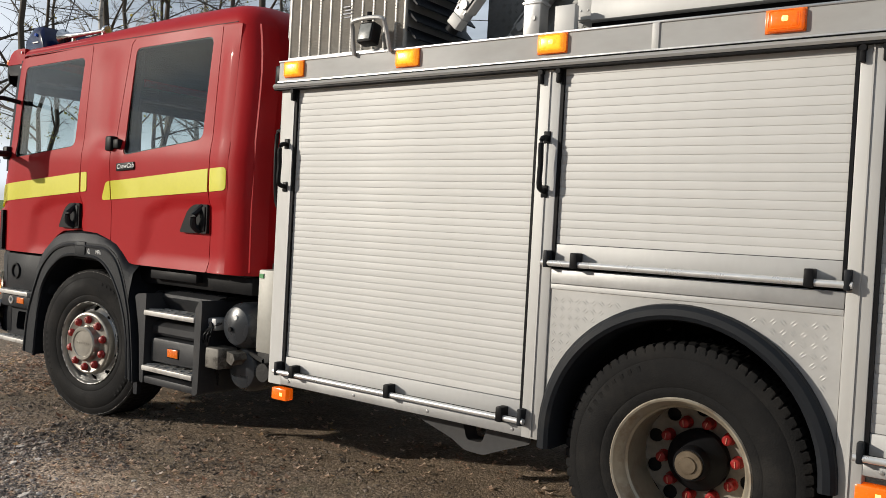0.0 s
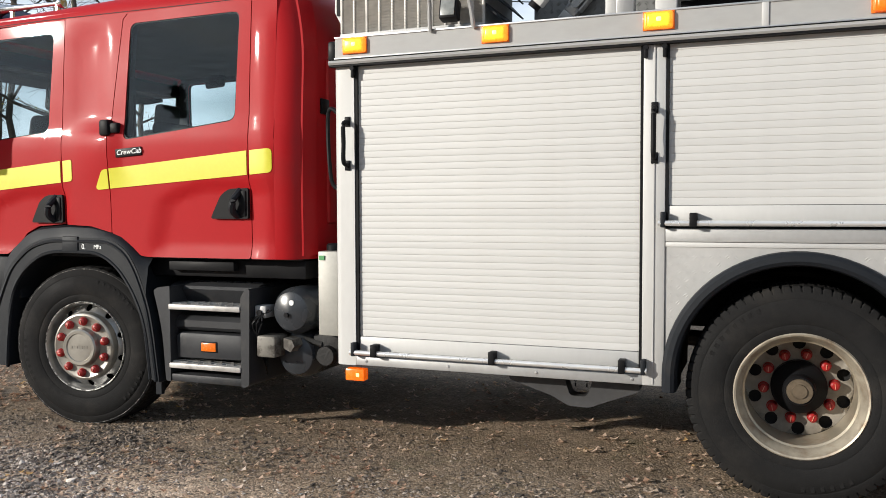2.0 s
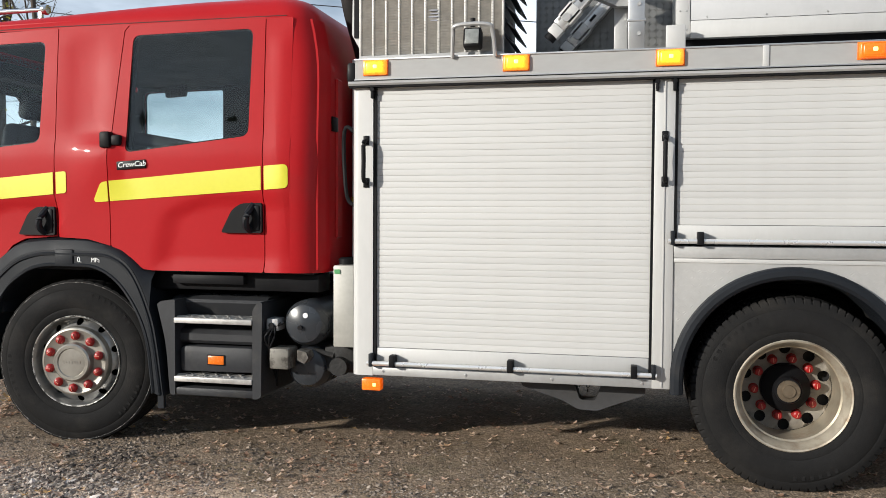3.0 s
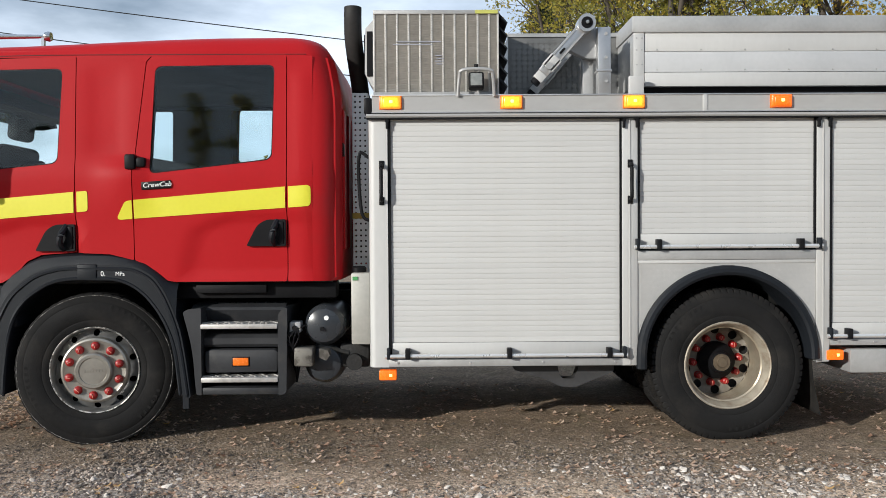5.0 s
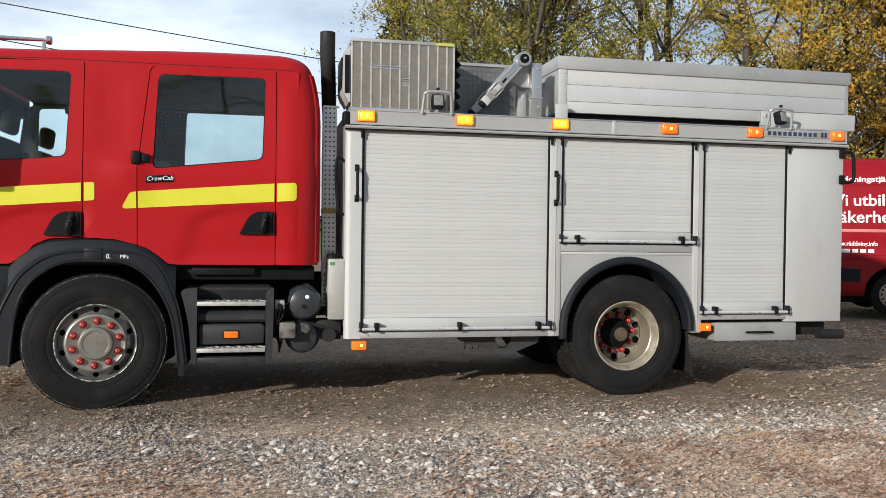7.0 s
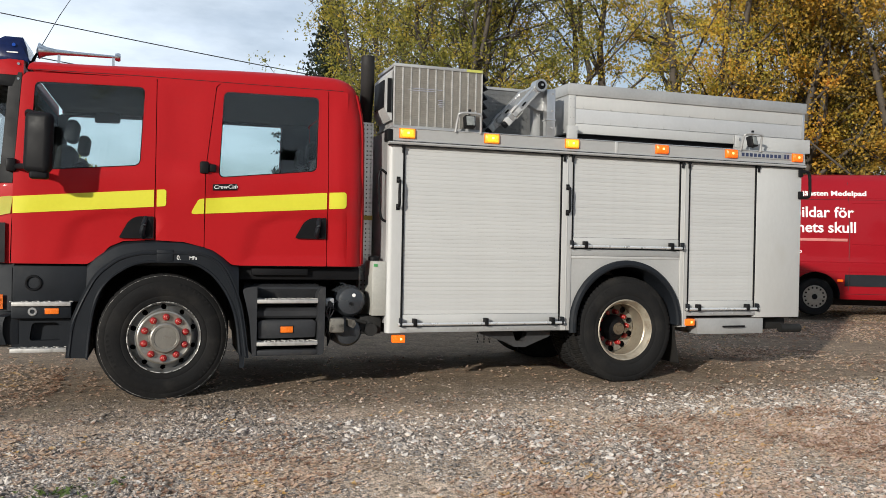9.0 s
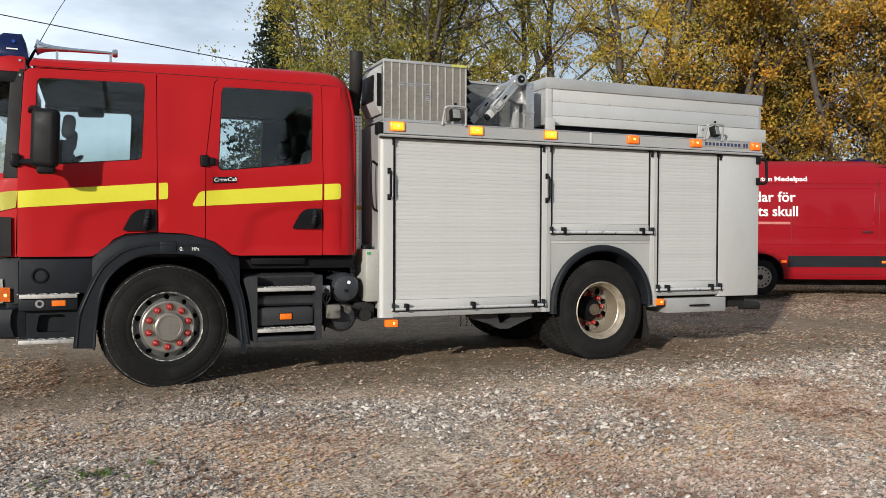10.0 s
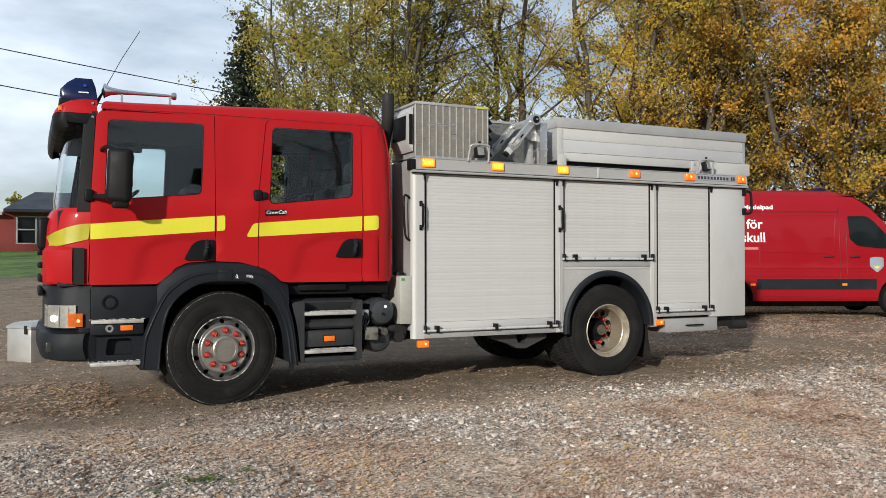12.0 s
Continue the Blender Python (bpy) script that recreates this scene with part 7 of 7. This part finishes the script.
def grow(rs, base, height, stems, spread, first=0.22, branches=15, twigs=7, droop=0.0, reach=0.30, twig=1.0, slim=1.0):
    segs, tips = [], []
    base = np.array(base, float)
    for s in range(stems):
        az = rs.uniform(0, math.tau)
        out = spread * rs.uniform(0.25, 1.0) if stems > 1 else spread * 0.15
        h = height * rs.uniform(0.8, 1.0)
        n = 9
        pts = [base + np.array([rs.normal() * 0.12, rs.normal() * 0.12, -0.1])]
        for i in range(1, n + 1):
            t = i / n
            pts.append(base + np.array([math.cos(az) * out * t ** 0.8 + rs.normal() * 0.10, math.sin(az) * out * t ** 0.8 + rs.normal() * 0.10, h * t]))
        r = (0.017 * h / (1 + 0.22 * (stems - 1)) + 0.02) * slim
        for i in range(n):
            segs.append((pts[i], pts[i + 1], r * (1 - i / n) ** 0.8 + 0.012, r * (1 - (i + 1) / n) ** 0.8 + 0.012))
        for k in range(branches):
            t = first + (0.98 - first) * (k + rs.uniform()) / branches
            q = t * n
            i = min(int(q), n - 1)
            p = pts[i] + (pts[i + 1] - pts[i]) * (q - i)
            a2 = rs.uniform(0, math.tau)
            length = (h * reach * (1 - 0.72 * t) + 0.4) * rs.uniform(0.7, 1.25)
            up = rs.uniform(0.35, 0.9) - droop
            d = np.array([math.cos(a2), math.sin(a2), up])
            d /= np.linalg.norm(d)
            rb = r * (1 - t) * 0.45 + 0.012
            prev = p
            for j in range(3):
                d = d + rs.normal(size=3) * 0.16 + np.array([0, 0, 0.06 - droop * 0.25])
                d /= np.linalg.norm(d)
                nxt = prev + d * length / 3
                segs.append((prev, nxt, rb * (1 - j / 3.3), rb * (1 - (j + 1) / 3.3)))
                for w in range(twigs):
                    td = d + rs.normal(size=3) * 0.75
                    td /= np.linalg.norm(td)
                    tp = prev + (nxt - prev) * rs.uniform()
                    te = tp + td * rs.uniform(0.25, 0.75) * (0.5 + 0.1 * height / 3) * 0.75 * twig
                    if droop:
                        te[2] -= droop * 0.5
                    segs.append((tp, te, 0.011, 0.004))
                    tips.append((tp, te))
                prev = nxt
    return segs, tips


def leafy_tree(base, height, stems, spread, leaves, leaf_mat, seed, label, group, size=0.085, bark=None, tuft=1.0, **k):
    rs = np.random.RandomState(seed)
    t = thing("tree", base, label, "tree", group, world_space=True)
    segs, tips = grow(rs, base, height, stems, spread, **k)
    v, f = prisms([q for q in segs if q[2] > 0.0115], 5)
    v2, f2 = prisms([q for q in segs if q[2] <= 0.0115], 3)
    wood = bpy.data.meshes.new("trunk")
    wood.from_pydata(v.tolist() + v2.tolist(), [], f.tolist() + (f2 + len(v)).tolist())
    wood.shade_smooth()
    wood.materials.append(bark or BARK)
    part("trunk", wood, bark or BARK, t)
    if leaves:
        tp = np.array([a for a, _ in tips])
        te = np.array([b for _, b in tips])
        # most leaves hang in tufts round some of the twigs, the rest stray along all of them
        knots = rs.randint(0, len(tips), max(1, leaves // 45))
        middle = tp[knots] + (te - tp)[knots] * rs.uniform(0.35, 1.0, (len(knots), 1))
        wide = rs.uniform(0.10, 0.26, len(knots)) * tuft
        stray = leaves // 4
        own = rs.randint(0, len(knots), leaves - stray)
        c1 = middle[own] + rs.normal(size=(leaves - stray, 3)) * wide[own][:, None] * [1.15, 1.15, 0.8]
        pick = rs.randint(0, len(tips), stray)
        c2 = tp[pick] + (te - tp)[pick] * rs.uniform(0.2, 1.15, (stray, 1)) + rs.normal(size=(stray, 3)) * 0.07
        c = np.concatenate([c1, c2])
        v, f = leaf_cards(c, size, rs)
        part("crown", mesh_from("crown", v, f, leaf_mat, False), leaf_mat, t)
    return t


def spruce(base, height, seed, label, group, width=0.2, needle=0.26, dense=8):
    rs = np.random.RandomState(seed)
    t = thing("tree", base, label, "tree", group, world_space=True)
    b = np.array(base, float)
    segs = [(b + [0, 0, -0.1], b + [0, 0, height * 0.5], height * 0.014 + 0.03, height * 0.008 + 0.02), (b + [0, 0, height * 0.5], b + [0, 0, height], height * 0.008 + 0.02, 0.01)]
    cs = []
    tiers = int(height * 2.6)
    for k in range(tiers):
        z = height * (0.06 + 0.93 * k / tiers)
        L = width * (height - z) * rs.uniform(0.8, 1.15) + 0.15
        for a in np.linspace(0, math.tau, 8, endpoint=False) + rs.uniform(0, 1):
            l = L * rs.uniform(0.65, 1.1)
            d = np.array([math.cos(a), math.sin(a), 0.0])
            e = b + [0, 0, z] + d * l + [0, 0, -0.28 * l]
            segs.append((b + [0, 0, z], e, 0.02, 0.006))
            m = max(6, int(l * dense))
            q = rs.uniform(0.1, 1.03, (m, 1))
            cs.append(b + [0, 0, z] + d * l * q + np.array([0, 0, -0.28 * l]) * q ** 1.5 + rs.normal(size=(m, 3)) * [0.13, 0.13, 0.06])
    v, f = prisms(segs, 4)
    part("trunk", mesh_from("trunk", v, f, BARK), BARK, t)
    v, f = leaf_cards(np.concatenate(cs), needle, rs, 0.4, 1.8)
    part("crown", mesh_from("crown", v, f, SPRUCE, False), SPRUCE, t)


def at(x, y):
    return (x, y, ground_z(x, y))


OL, GL = "many-stemmed deciduous tree with olive-green and yellow autumn leaves", "deciduous tree with golden-orange autumn leaves and dark branches"
for i, (x, y, h, st, sp, n, m) in enumerate((
        (2.3, 18.2, 12.0, 9, 2.8, 44000, OLIVE), (1.3, 22.0, 11.0, 6, 2.2, 24000, OLIVE), (6.3, 18.0, 12.0, 3, 1.3, 6500, MIXED),
        (9.2, 16.6, 13.0, 4, 2.2, 30000, MIXED), (11.0, 15.4, 14.0, 5, 3.0, 44000, GOLD), (13.4, 12.6, 13.0, 4, 2.8, 36000, GOLD),
        (16.2, 10.2, 13.0, 4, 2.8, 26000, MIXED), (19.6, 8.2, 12.0, 4, 2.6, 18000, GOLD),
        (15.4, 19.0, 15.0, 4, 3.0, 26000, GOLD), (20.0, 14.0, 15.0, 4, 3.0, 18000, MIXED), (24.5, 9.0, 14.0, 4, 3.0, 12000, GOLD))):
    leafy_tree(at(x, y), h, st, sp, n * 14 // 10, m, 20 + i, GL if m is GOLD else OL, "autumn trees behind the yard", size=0.062 if m is GOLD else 0.056, reach=0.38, first=0.14, twig=1.9, twigs=5)
spruce(at(1.5, 32.7), 11.2, 5, "dark green spruce beyond the yard", "far spruces", 0.34, 0.12, 40)
spruce(at(4.0, 37.0), 9.5, 6, "dark green spruce beyond the yard", "far spruces", 0.24, 0.10, 42)
for i, (x, y) in enumerate(((-12.5, 46), (-10.5, 50), (-6.5, 54), (-15, 52))):
    leafy_tree(at(x, y), 3.0 + 0.7 * (i % 2), 4, 2.0, 2500, OLIVE, 60 + i, OL, "far bushes", size=0.16, first=0.1, branches=8)
BROWNISH = foliage("brown_undergrowth_leaves", [(0.0, (0.035, 0.026, 0.012)), (0.5, (0.10, 0.075, 0.02)), (1.0, (0.26, 0.16, 0.02))])
for i, (x, y, h) in enumerate(((14.0, 16.5, 6.5), (16.6, 13.6, 6.0), (18.8, 11.2, 6.0), (21.5, 8.6, 6.5), (24.0, 6.0, 6.5), (21.0, 16.5, 8.0), (25.5, 12.0, 8.0), (28.0, 7.5, 8.0), (17.5, 21.0, 8.0))):
    leafy_tree(at(x, y), h, 6, 3.0, 16000, BROWNISH, 200 + i, "dense brownish undergrowth of thin twigs and leaves", "undergrowth behind the van", size=0.065, first=0.06, branches=12, twigs=8, reach=0.42, twig=1.9)
# thin birches and pines beyond the cab
BL = "slender birch or pine trunk with bare twigs"
for i in range(19):
    az = -67.0 + i * 1.28 + 0.5 * math.sin(i * 2.3)
    d = 27 + 7 * math.sin(i * 1.7) + (i % 3) * 3
    x, y = d * math.sin(radians(az)), d * math.cos(radians(az))
    leafy_tree(at(x, y), 17 + 2 * math.sin(i), 1, 0.8, 160, OLIVE, 80 + i, BL, "birches beyond the cab", size=0.06, bark=BIRCH if i % 5 == 1 else BARK, first=0.2, branches=20, twigs=6, slim=0.26 + 0.10 * (i % 3), twig=1.2, reach=0.2)
# woods on the near side of the yard, seen in the glass
for i in range(30):
    a, r = radians(20 + i * 1.5), 58 + 5 * math.sin(i * 2.2)
    spruce(at(-r * math.cos(a), -r * math.sin(a)), 7.4 + 1.3 * math.sin(i * 2.9), 220 + i, "dark spruce in the woods across the yard", "woods across the yard", 0.2, 0.3, 6)
for i in range(44):
    x = -36 + i * 1.3 + 0.5 * math.sin(i * 1.9)
    high = 5.0 + 4.2 * smoothstep(-14, -25, x) + 4.5 * smoothstep(-6, 3, x)
    spruce(at(x, -31 - 2.5 * math.sin(i * 2.7)), high * (1 + 0.16 * math.sin(i * 2.1) + 0.1 * math.sin(i * 5.3)), 120 + i, "dark spruce in the woods across the yard", "woods across the yard", 0.19, 0.3, 6)
leafy_tree(at(-10.4, -20.0), 8.4, 2, 1.0, 3500, OLIVE, 139, "slender birch with thin autumn leaves", "birches across the yard", size=0.10, bark=BIRCH, first=0.2, branches=22, twigs=6, reach=0.2)
for i, (x, y) in enumerate(((-5.5, -19), (2.5, -16.5))):
    leafy_tree(at(x, y), 13, 1, 1.0, 600, OLIVE, 140 + i, "tall birch with bare hanging twigs", "birches across the yard", size=0.09, bark=BIRCH, first=0.25, branches=26, twigs=8, droop=0.35)

# ---------- loose stones and leaves ----------
def scatter(n, x0, x1, y0, y1, rs, power=1.0):
    x = rs.uniform(x0, x1, n)
    y = y0 + (y1 - y0) * rs.uniform(0, 1, n) ** power
    return x, y


STONE = bpy.data.materials.new("loose_stone")
STONE.use_nodes = True
sn, sl = STONE.node_tree.nodes, STONE.node_tree.links
sg, sr = sn.new("ShaderNodeNewGeometry"), sn.new("ShaderNodeValToRGB")
for p, c in ((0.0, (0.075, 0.064, 0.056)), (0.3, (0.20, 0.172, 0.148)), (0.6, (0.345, 0.298, 0.255)), (0.88, (0.50, 0.43, 0.365)), (1.0, (0.70, 0.63, 0.56))):
    e = sr.color_ramp.elements[0] if p == 0 else (sr.color_ramp.elements[-1] if p == 1 else sr.color_ramp.elements.new(p))
    e.position, e.color = p, (*c, 1)
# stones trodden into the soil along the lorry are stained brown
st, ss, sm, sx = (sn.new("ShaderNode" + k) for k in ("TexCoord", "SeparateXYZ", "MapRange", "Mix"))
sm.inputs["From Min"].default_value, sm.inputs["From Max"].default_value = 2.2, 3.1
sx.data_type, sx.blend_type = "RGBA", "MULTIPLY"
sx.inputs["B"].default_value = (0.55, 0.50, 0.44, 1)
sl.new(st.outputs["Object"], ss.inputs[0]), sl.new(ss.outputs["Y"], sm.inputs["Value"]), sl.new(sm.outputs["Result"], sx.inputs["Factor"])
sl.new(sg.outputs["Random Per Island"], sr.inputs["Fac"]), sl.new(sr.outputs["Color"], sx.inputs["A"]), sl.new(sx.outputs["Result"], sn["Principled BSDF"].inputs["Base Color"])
sn["Principled BSDF"].inputs["Roughness"].default_value = 0.85
ico = nb()
bmesh.ops.create_icosphere(ico, subdivisions=1, radius=1.0)
iv = np.array([v.co[:] for v in ico.verts])
ifc = np.array([[v.index for v in f.verts] for f in ico.faces])
ico.free()
# a chip of stone: a skewed block with no underside
cv = np.array([(-1, -0.8, -0.4), (0.9, -1, -0.4), (1, 0.9, -0.4), (-0.8, 1, -0.4), (0.25, -0.3, 1.0)], float)
cfc = np.array([(0, 1, 4), (1, 2, 4), (2, 3, 4), (3, 0, 4)])
rs = np.random.RandomState(7)


def stones(n, x0, x1, y0, y1, smin, smax, power, shape, faces, floor_share):
    x, y = scatter(n, x0, x1, y0, y1, rs, power)
    rough = np.array([noise.noise((a * 0.55, b * 0.9, 3.0)) for a, b in zip(x, y)]) + 0.5 * np.array([noise.noise((a * 1.9, b * 2.6, 6.0)) for a, b in zip(x, y)])
    keep = rs.uniform(size=n) < np.clip(1.15 - np.maximum(0, (y - 2.3 + 0.3 * np.clip((x + 3.2) / 2.4, -1, 1)) / 1.1), floor_share * np.where((x > -2.5) & (x < 4.5) & (y < 6.5), 0.45, 1.0), 1) * np.clip(0.6 + 1.4 * rough, 0.15, 1)
    edge = np.minimum(np.minimum(x - x0, x1 - x), y - y0)
    keep &= rs.uniform(size=n) < np.clip(edge / 1.4 + 0.12 * rough, 0, 1) ** 1.3
    x, y, rough = x[keep], y[keep], rough[keep]
    z = np.array([ground_z(a, b) for a, b in zip(x, y)])
    n = len(x)
    s = smin + (smax - smin) * rs.uniform(size=n) ** 2.5 * np.clip(0.8 + 1.2 * rough, 0.35, 1.5)
    sc = np.stack([s * rs.uniform(0.7, 1.4, n), s * rs.uniform(0.7, 1.4, n), s * rs.uniform(0.3, 0.7, n)], axis=1)
    a = rs.uniform(0, math.tau, n)
    v = shape[None] * (1 + 0.2 * rs.normal(size=(n, len(shape), 1))) * sc[:, None, :]
    tip = rs.normal(size=(n, 2)) * 0.25
    v[..., 2] += v[..., 0] * tip[:, :1] + v[..., 1] * tip[:, 1:]
    c, s_ = np.cos(a)[:, None], np.sin(a)[:, None]
    v = np.stack([v[..., 0] * c - v[..., 1] * s_, v[..., 0] * s_ + v[..., 1] * c, v[..., 2]], axis=-1)
    v += np.stack([x, y, z + sc[:, 2] * 0.3], axis=1)[:, None, :]
    f = (faces[None] + (np.arange(n) * len(shape))[:, None, None]).reshape(-1, faces.shape[1])
    return v.reshape(-1, 3), f


v1, f1 = stones(32000, -9.3, 4.2, -2.9, 3.2, 0.008, 0.023, 1.3, iv, ifc, 0.06)
v2, f2 = stones(9000, -0.5, 12.0, -3.0, 8.0, 0.010, 0.026, 1.0, iv, ifc, 0.06)
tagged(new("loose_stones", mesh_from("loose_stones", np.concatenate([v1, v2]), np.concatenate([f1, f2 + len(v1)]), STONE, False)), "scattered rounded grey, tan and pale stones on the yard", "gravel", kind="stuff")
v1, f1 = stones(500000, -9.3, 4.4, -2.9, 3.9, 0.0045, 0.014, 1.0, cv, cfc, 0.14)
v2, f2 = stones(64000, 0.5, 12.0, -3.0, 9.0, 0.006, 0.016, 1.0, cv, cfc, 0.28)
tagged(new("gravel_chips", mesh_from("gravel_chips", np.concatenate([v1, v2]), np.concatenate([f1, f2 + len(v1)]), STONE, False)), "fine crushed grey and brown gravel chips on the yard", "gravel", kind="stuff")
FALLEN = foliage("fallen_leaves", [(0.0, (0.20, 0.11, 0.07)), (0.2, (0.44, 0.27, 0.18)), (0.45, (0.68, 0.50, 0.37)), (0.75, (0.78, 0.62, 0.49)), (0.9, (0.68, 0.42, 0.13)), (1.0, (0.82, 0.72, 0.60))], 0.7, 1.7)


def fallen(n, x0, x1, y0, y1, size, clump):
    x, y = scatter(n * 2, x0, x1, y0, y1, rs)
    d = np.array([noise.noise((a * clump, b * clump, 9.0)) for a, b in zip(x, y)])
    keep = rs.uniform(-0.5, 0.5, n * 2) < d
    keep &= rs.uniform(size=n * 2) < np.where((y > 2.0) & (x < 1.0) & (x > -6.3), 0.16, 1.0)
    keep &= rs.uniform(size=n * 2) < np.where((y > 2.6) & (y < 6.5) & (x >= 1.0) & (x < 4.5), 0.4, 1.0)
    return leaf_bed(x[keep], y[keep], size)


def leaf_bed(x, y, size):
    n = len(x)
    z = np.array([ground_z(a, b) for a, b in zip(x, y)]) + 0.006
    a = rs.uniform(0, math.tau, n)
    s = size * rs.uniform(0.55, 1.3, n)
    tilt = rs.normal(size=n) * 0.25
    out = []
    for k, (r, h) in enumerate(((1.0, 0.25), (0.45, 0.0), (0.9, 0.35), (0.5, 0.05), (1.0, 0.3), (0.55, 0.0))):
        b = a + k * math.tau / 6
        out.append(np.stack([x + np.cos(b) * s * r, y + np.sin(b) * s * r * 0.75, z + s * h * 1.15 + np.cos(b) * s * tilt * 0.5 + np.abs(tilt) * s * 0.4], axis=1))
    v = np.stack(out, axis=1).reshape(-1, 3)
    i = np.arange(n)[:, None] * 6
    f = np.concatenate([i + [0, 1, 5], i + [1, 2, 3], i + [3, 4, 5], i + [1, 3, 5]], axis=0)
    return v, f


v1, f1 = fallen(30000, -8.5, 3.5, -1.6, 5.5, 0.029, 0.9)
v2, f2 = fallen(44000, -1.0, 16.0, -1.4, 14.0, 0.036, 0.5)
v3, f3 = fallen(2600, -12.0, -3.0, 4.0, 12.0, 0.034, 0.6)
tagged(new("fallen_leaves", mesh_from("fallen_leaves", np.concatenate([v1, v2, v3]), np.concatenate([f1, f2 + len(v1), f3 + len(v1) + len(v2)]), FALLEN, False)), "scattered brown and yellow fallen leaves", "leaves", kind="stuff")
# drifts of bleached leaves and pale pebbles in front of the lorry's tail
BLEACHED = foliage("bleached_leaves", [(0.0, (0.36, 0.24, 0.17)), (0.3, (0.68, 0.50, 0.40)), (0.7, (0.82, 0.67, 0.57)), (1.0, (0.88, 0.78, 0.68))], 0.7, 1.7)
drift = [(rs.normal(size=n) * r + x, rs.normal(size=n) * r * 0.62 + y) for x, y, r, n in ((-2.5, -0.35, 0.55, 900), (-0.3, 1.25, 0.55, 650), (-1.5, 0.2, 0.8, 500), (-3.2, 0.3, 0.7, 380), (0.9, 1.7, 0.7, 420), (-2.2, 1.6, 0.9, 280), (-4.3, -0.4, 0.8, 240))]
v, f = leaf_bed(np.concatenate([d[0] for d in drift]), np.concatenate([d[1] for d in drift]), 0.034)
tagged(new("bleached_leaves", mesh_from("bleached_leaves", v, f, BLEACHED, False)), "drifts of bleached pinkish fallen leaves on gravel", "leaves", kind="stuff")
PEBBLE = mat("pale_pebble", (0.62, 0.56, 0.50), 0.85, var=0.35, scale=30)
v, f = stones(9000, -5.2, 3.6, -2.6, 2.7, 0.009, 0.026, 1.0, iv, ifc, 0.05)
tagged(new("pale_pebbles", mesh_from("pale_pebbles", v, f, PEBBLE, False)), "scattered pale pinkish-grey pebbles on the yard", "gravel", kind="stuff")
GRASS = foliage("green_tuft", [(0.0, (0.06, 0.11, 0.025)), (1.0, (0.14, 0.19, 0.05))])
gc = []
for x, y, n in ((-5.98, 1.24, 34), (-5.72, 1.32, 9), (-6.25, 1.15, 7)):
    gc.append(np.stack([x + rs.normal(size=n) * 0.10, y + rs.normal(size=n) * 0.07, np.full(n, ground_z(x, y) + 0.012)], axis=1))
v, f = leaf_cards(np.concatenate(gc), 0.022, rs, 0.0, 2.2)
tagged(new("grass_tufts", mesh_from("grass_tufts", v, f, GRASS, False)), "small green tufts of weeds in the gravel", "weeds", kind="stuff")
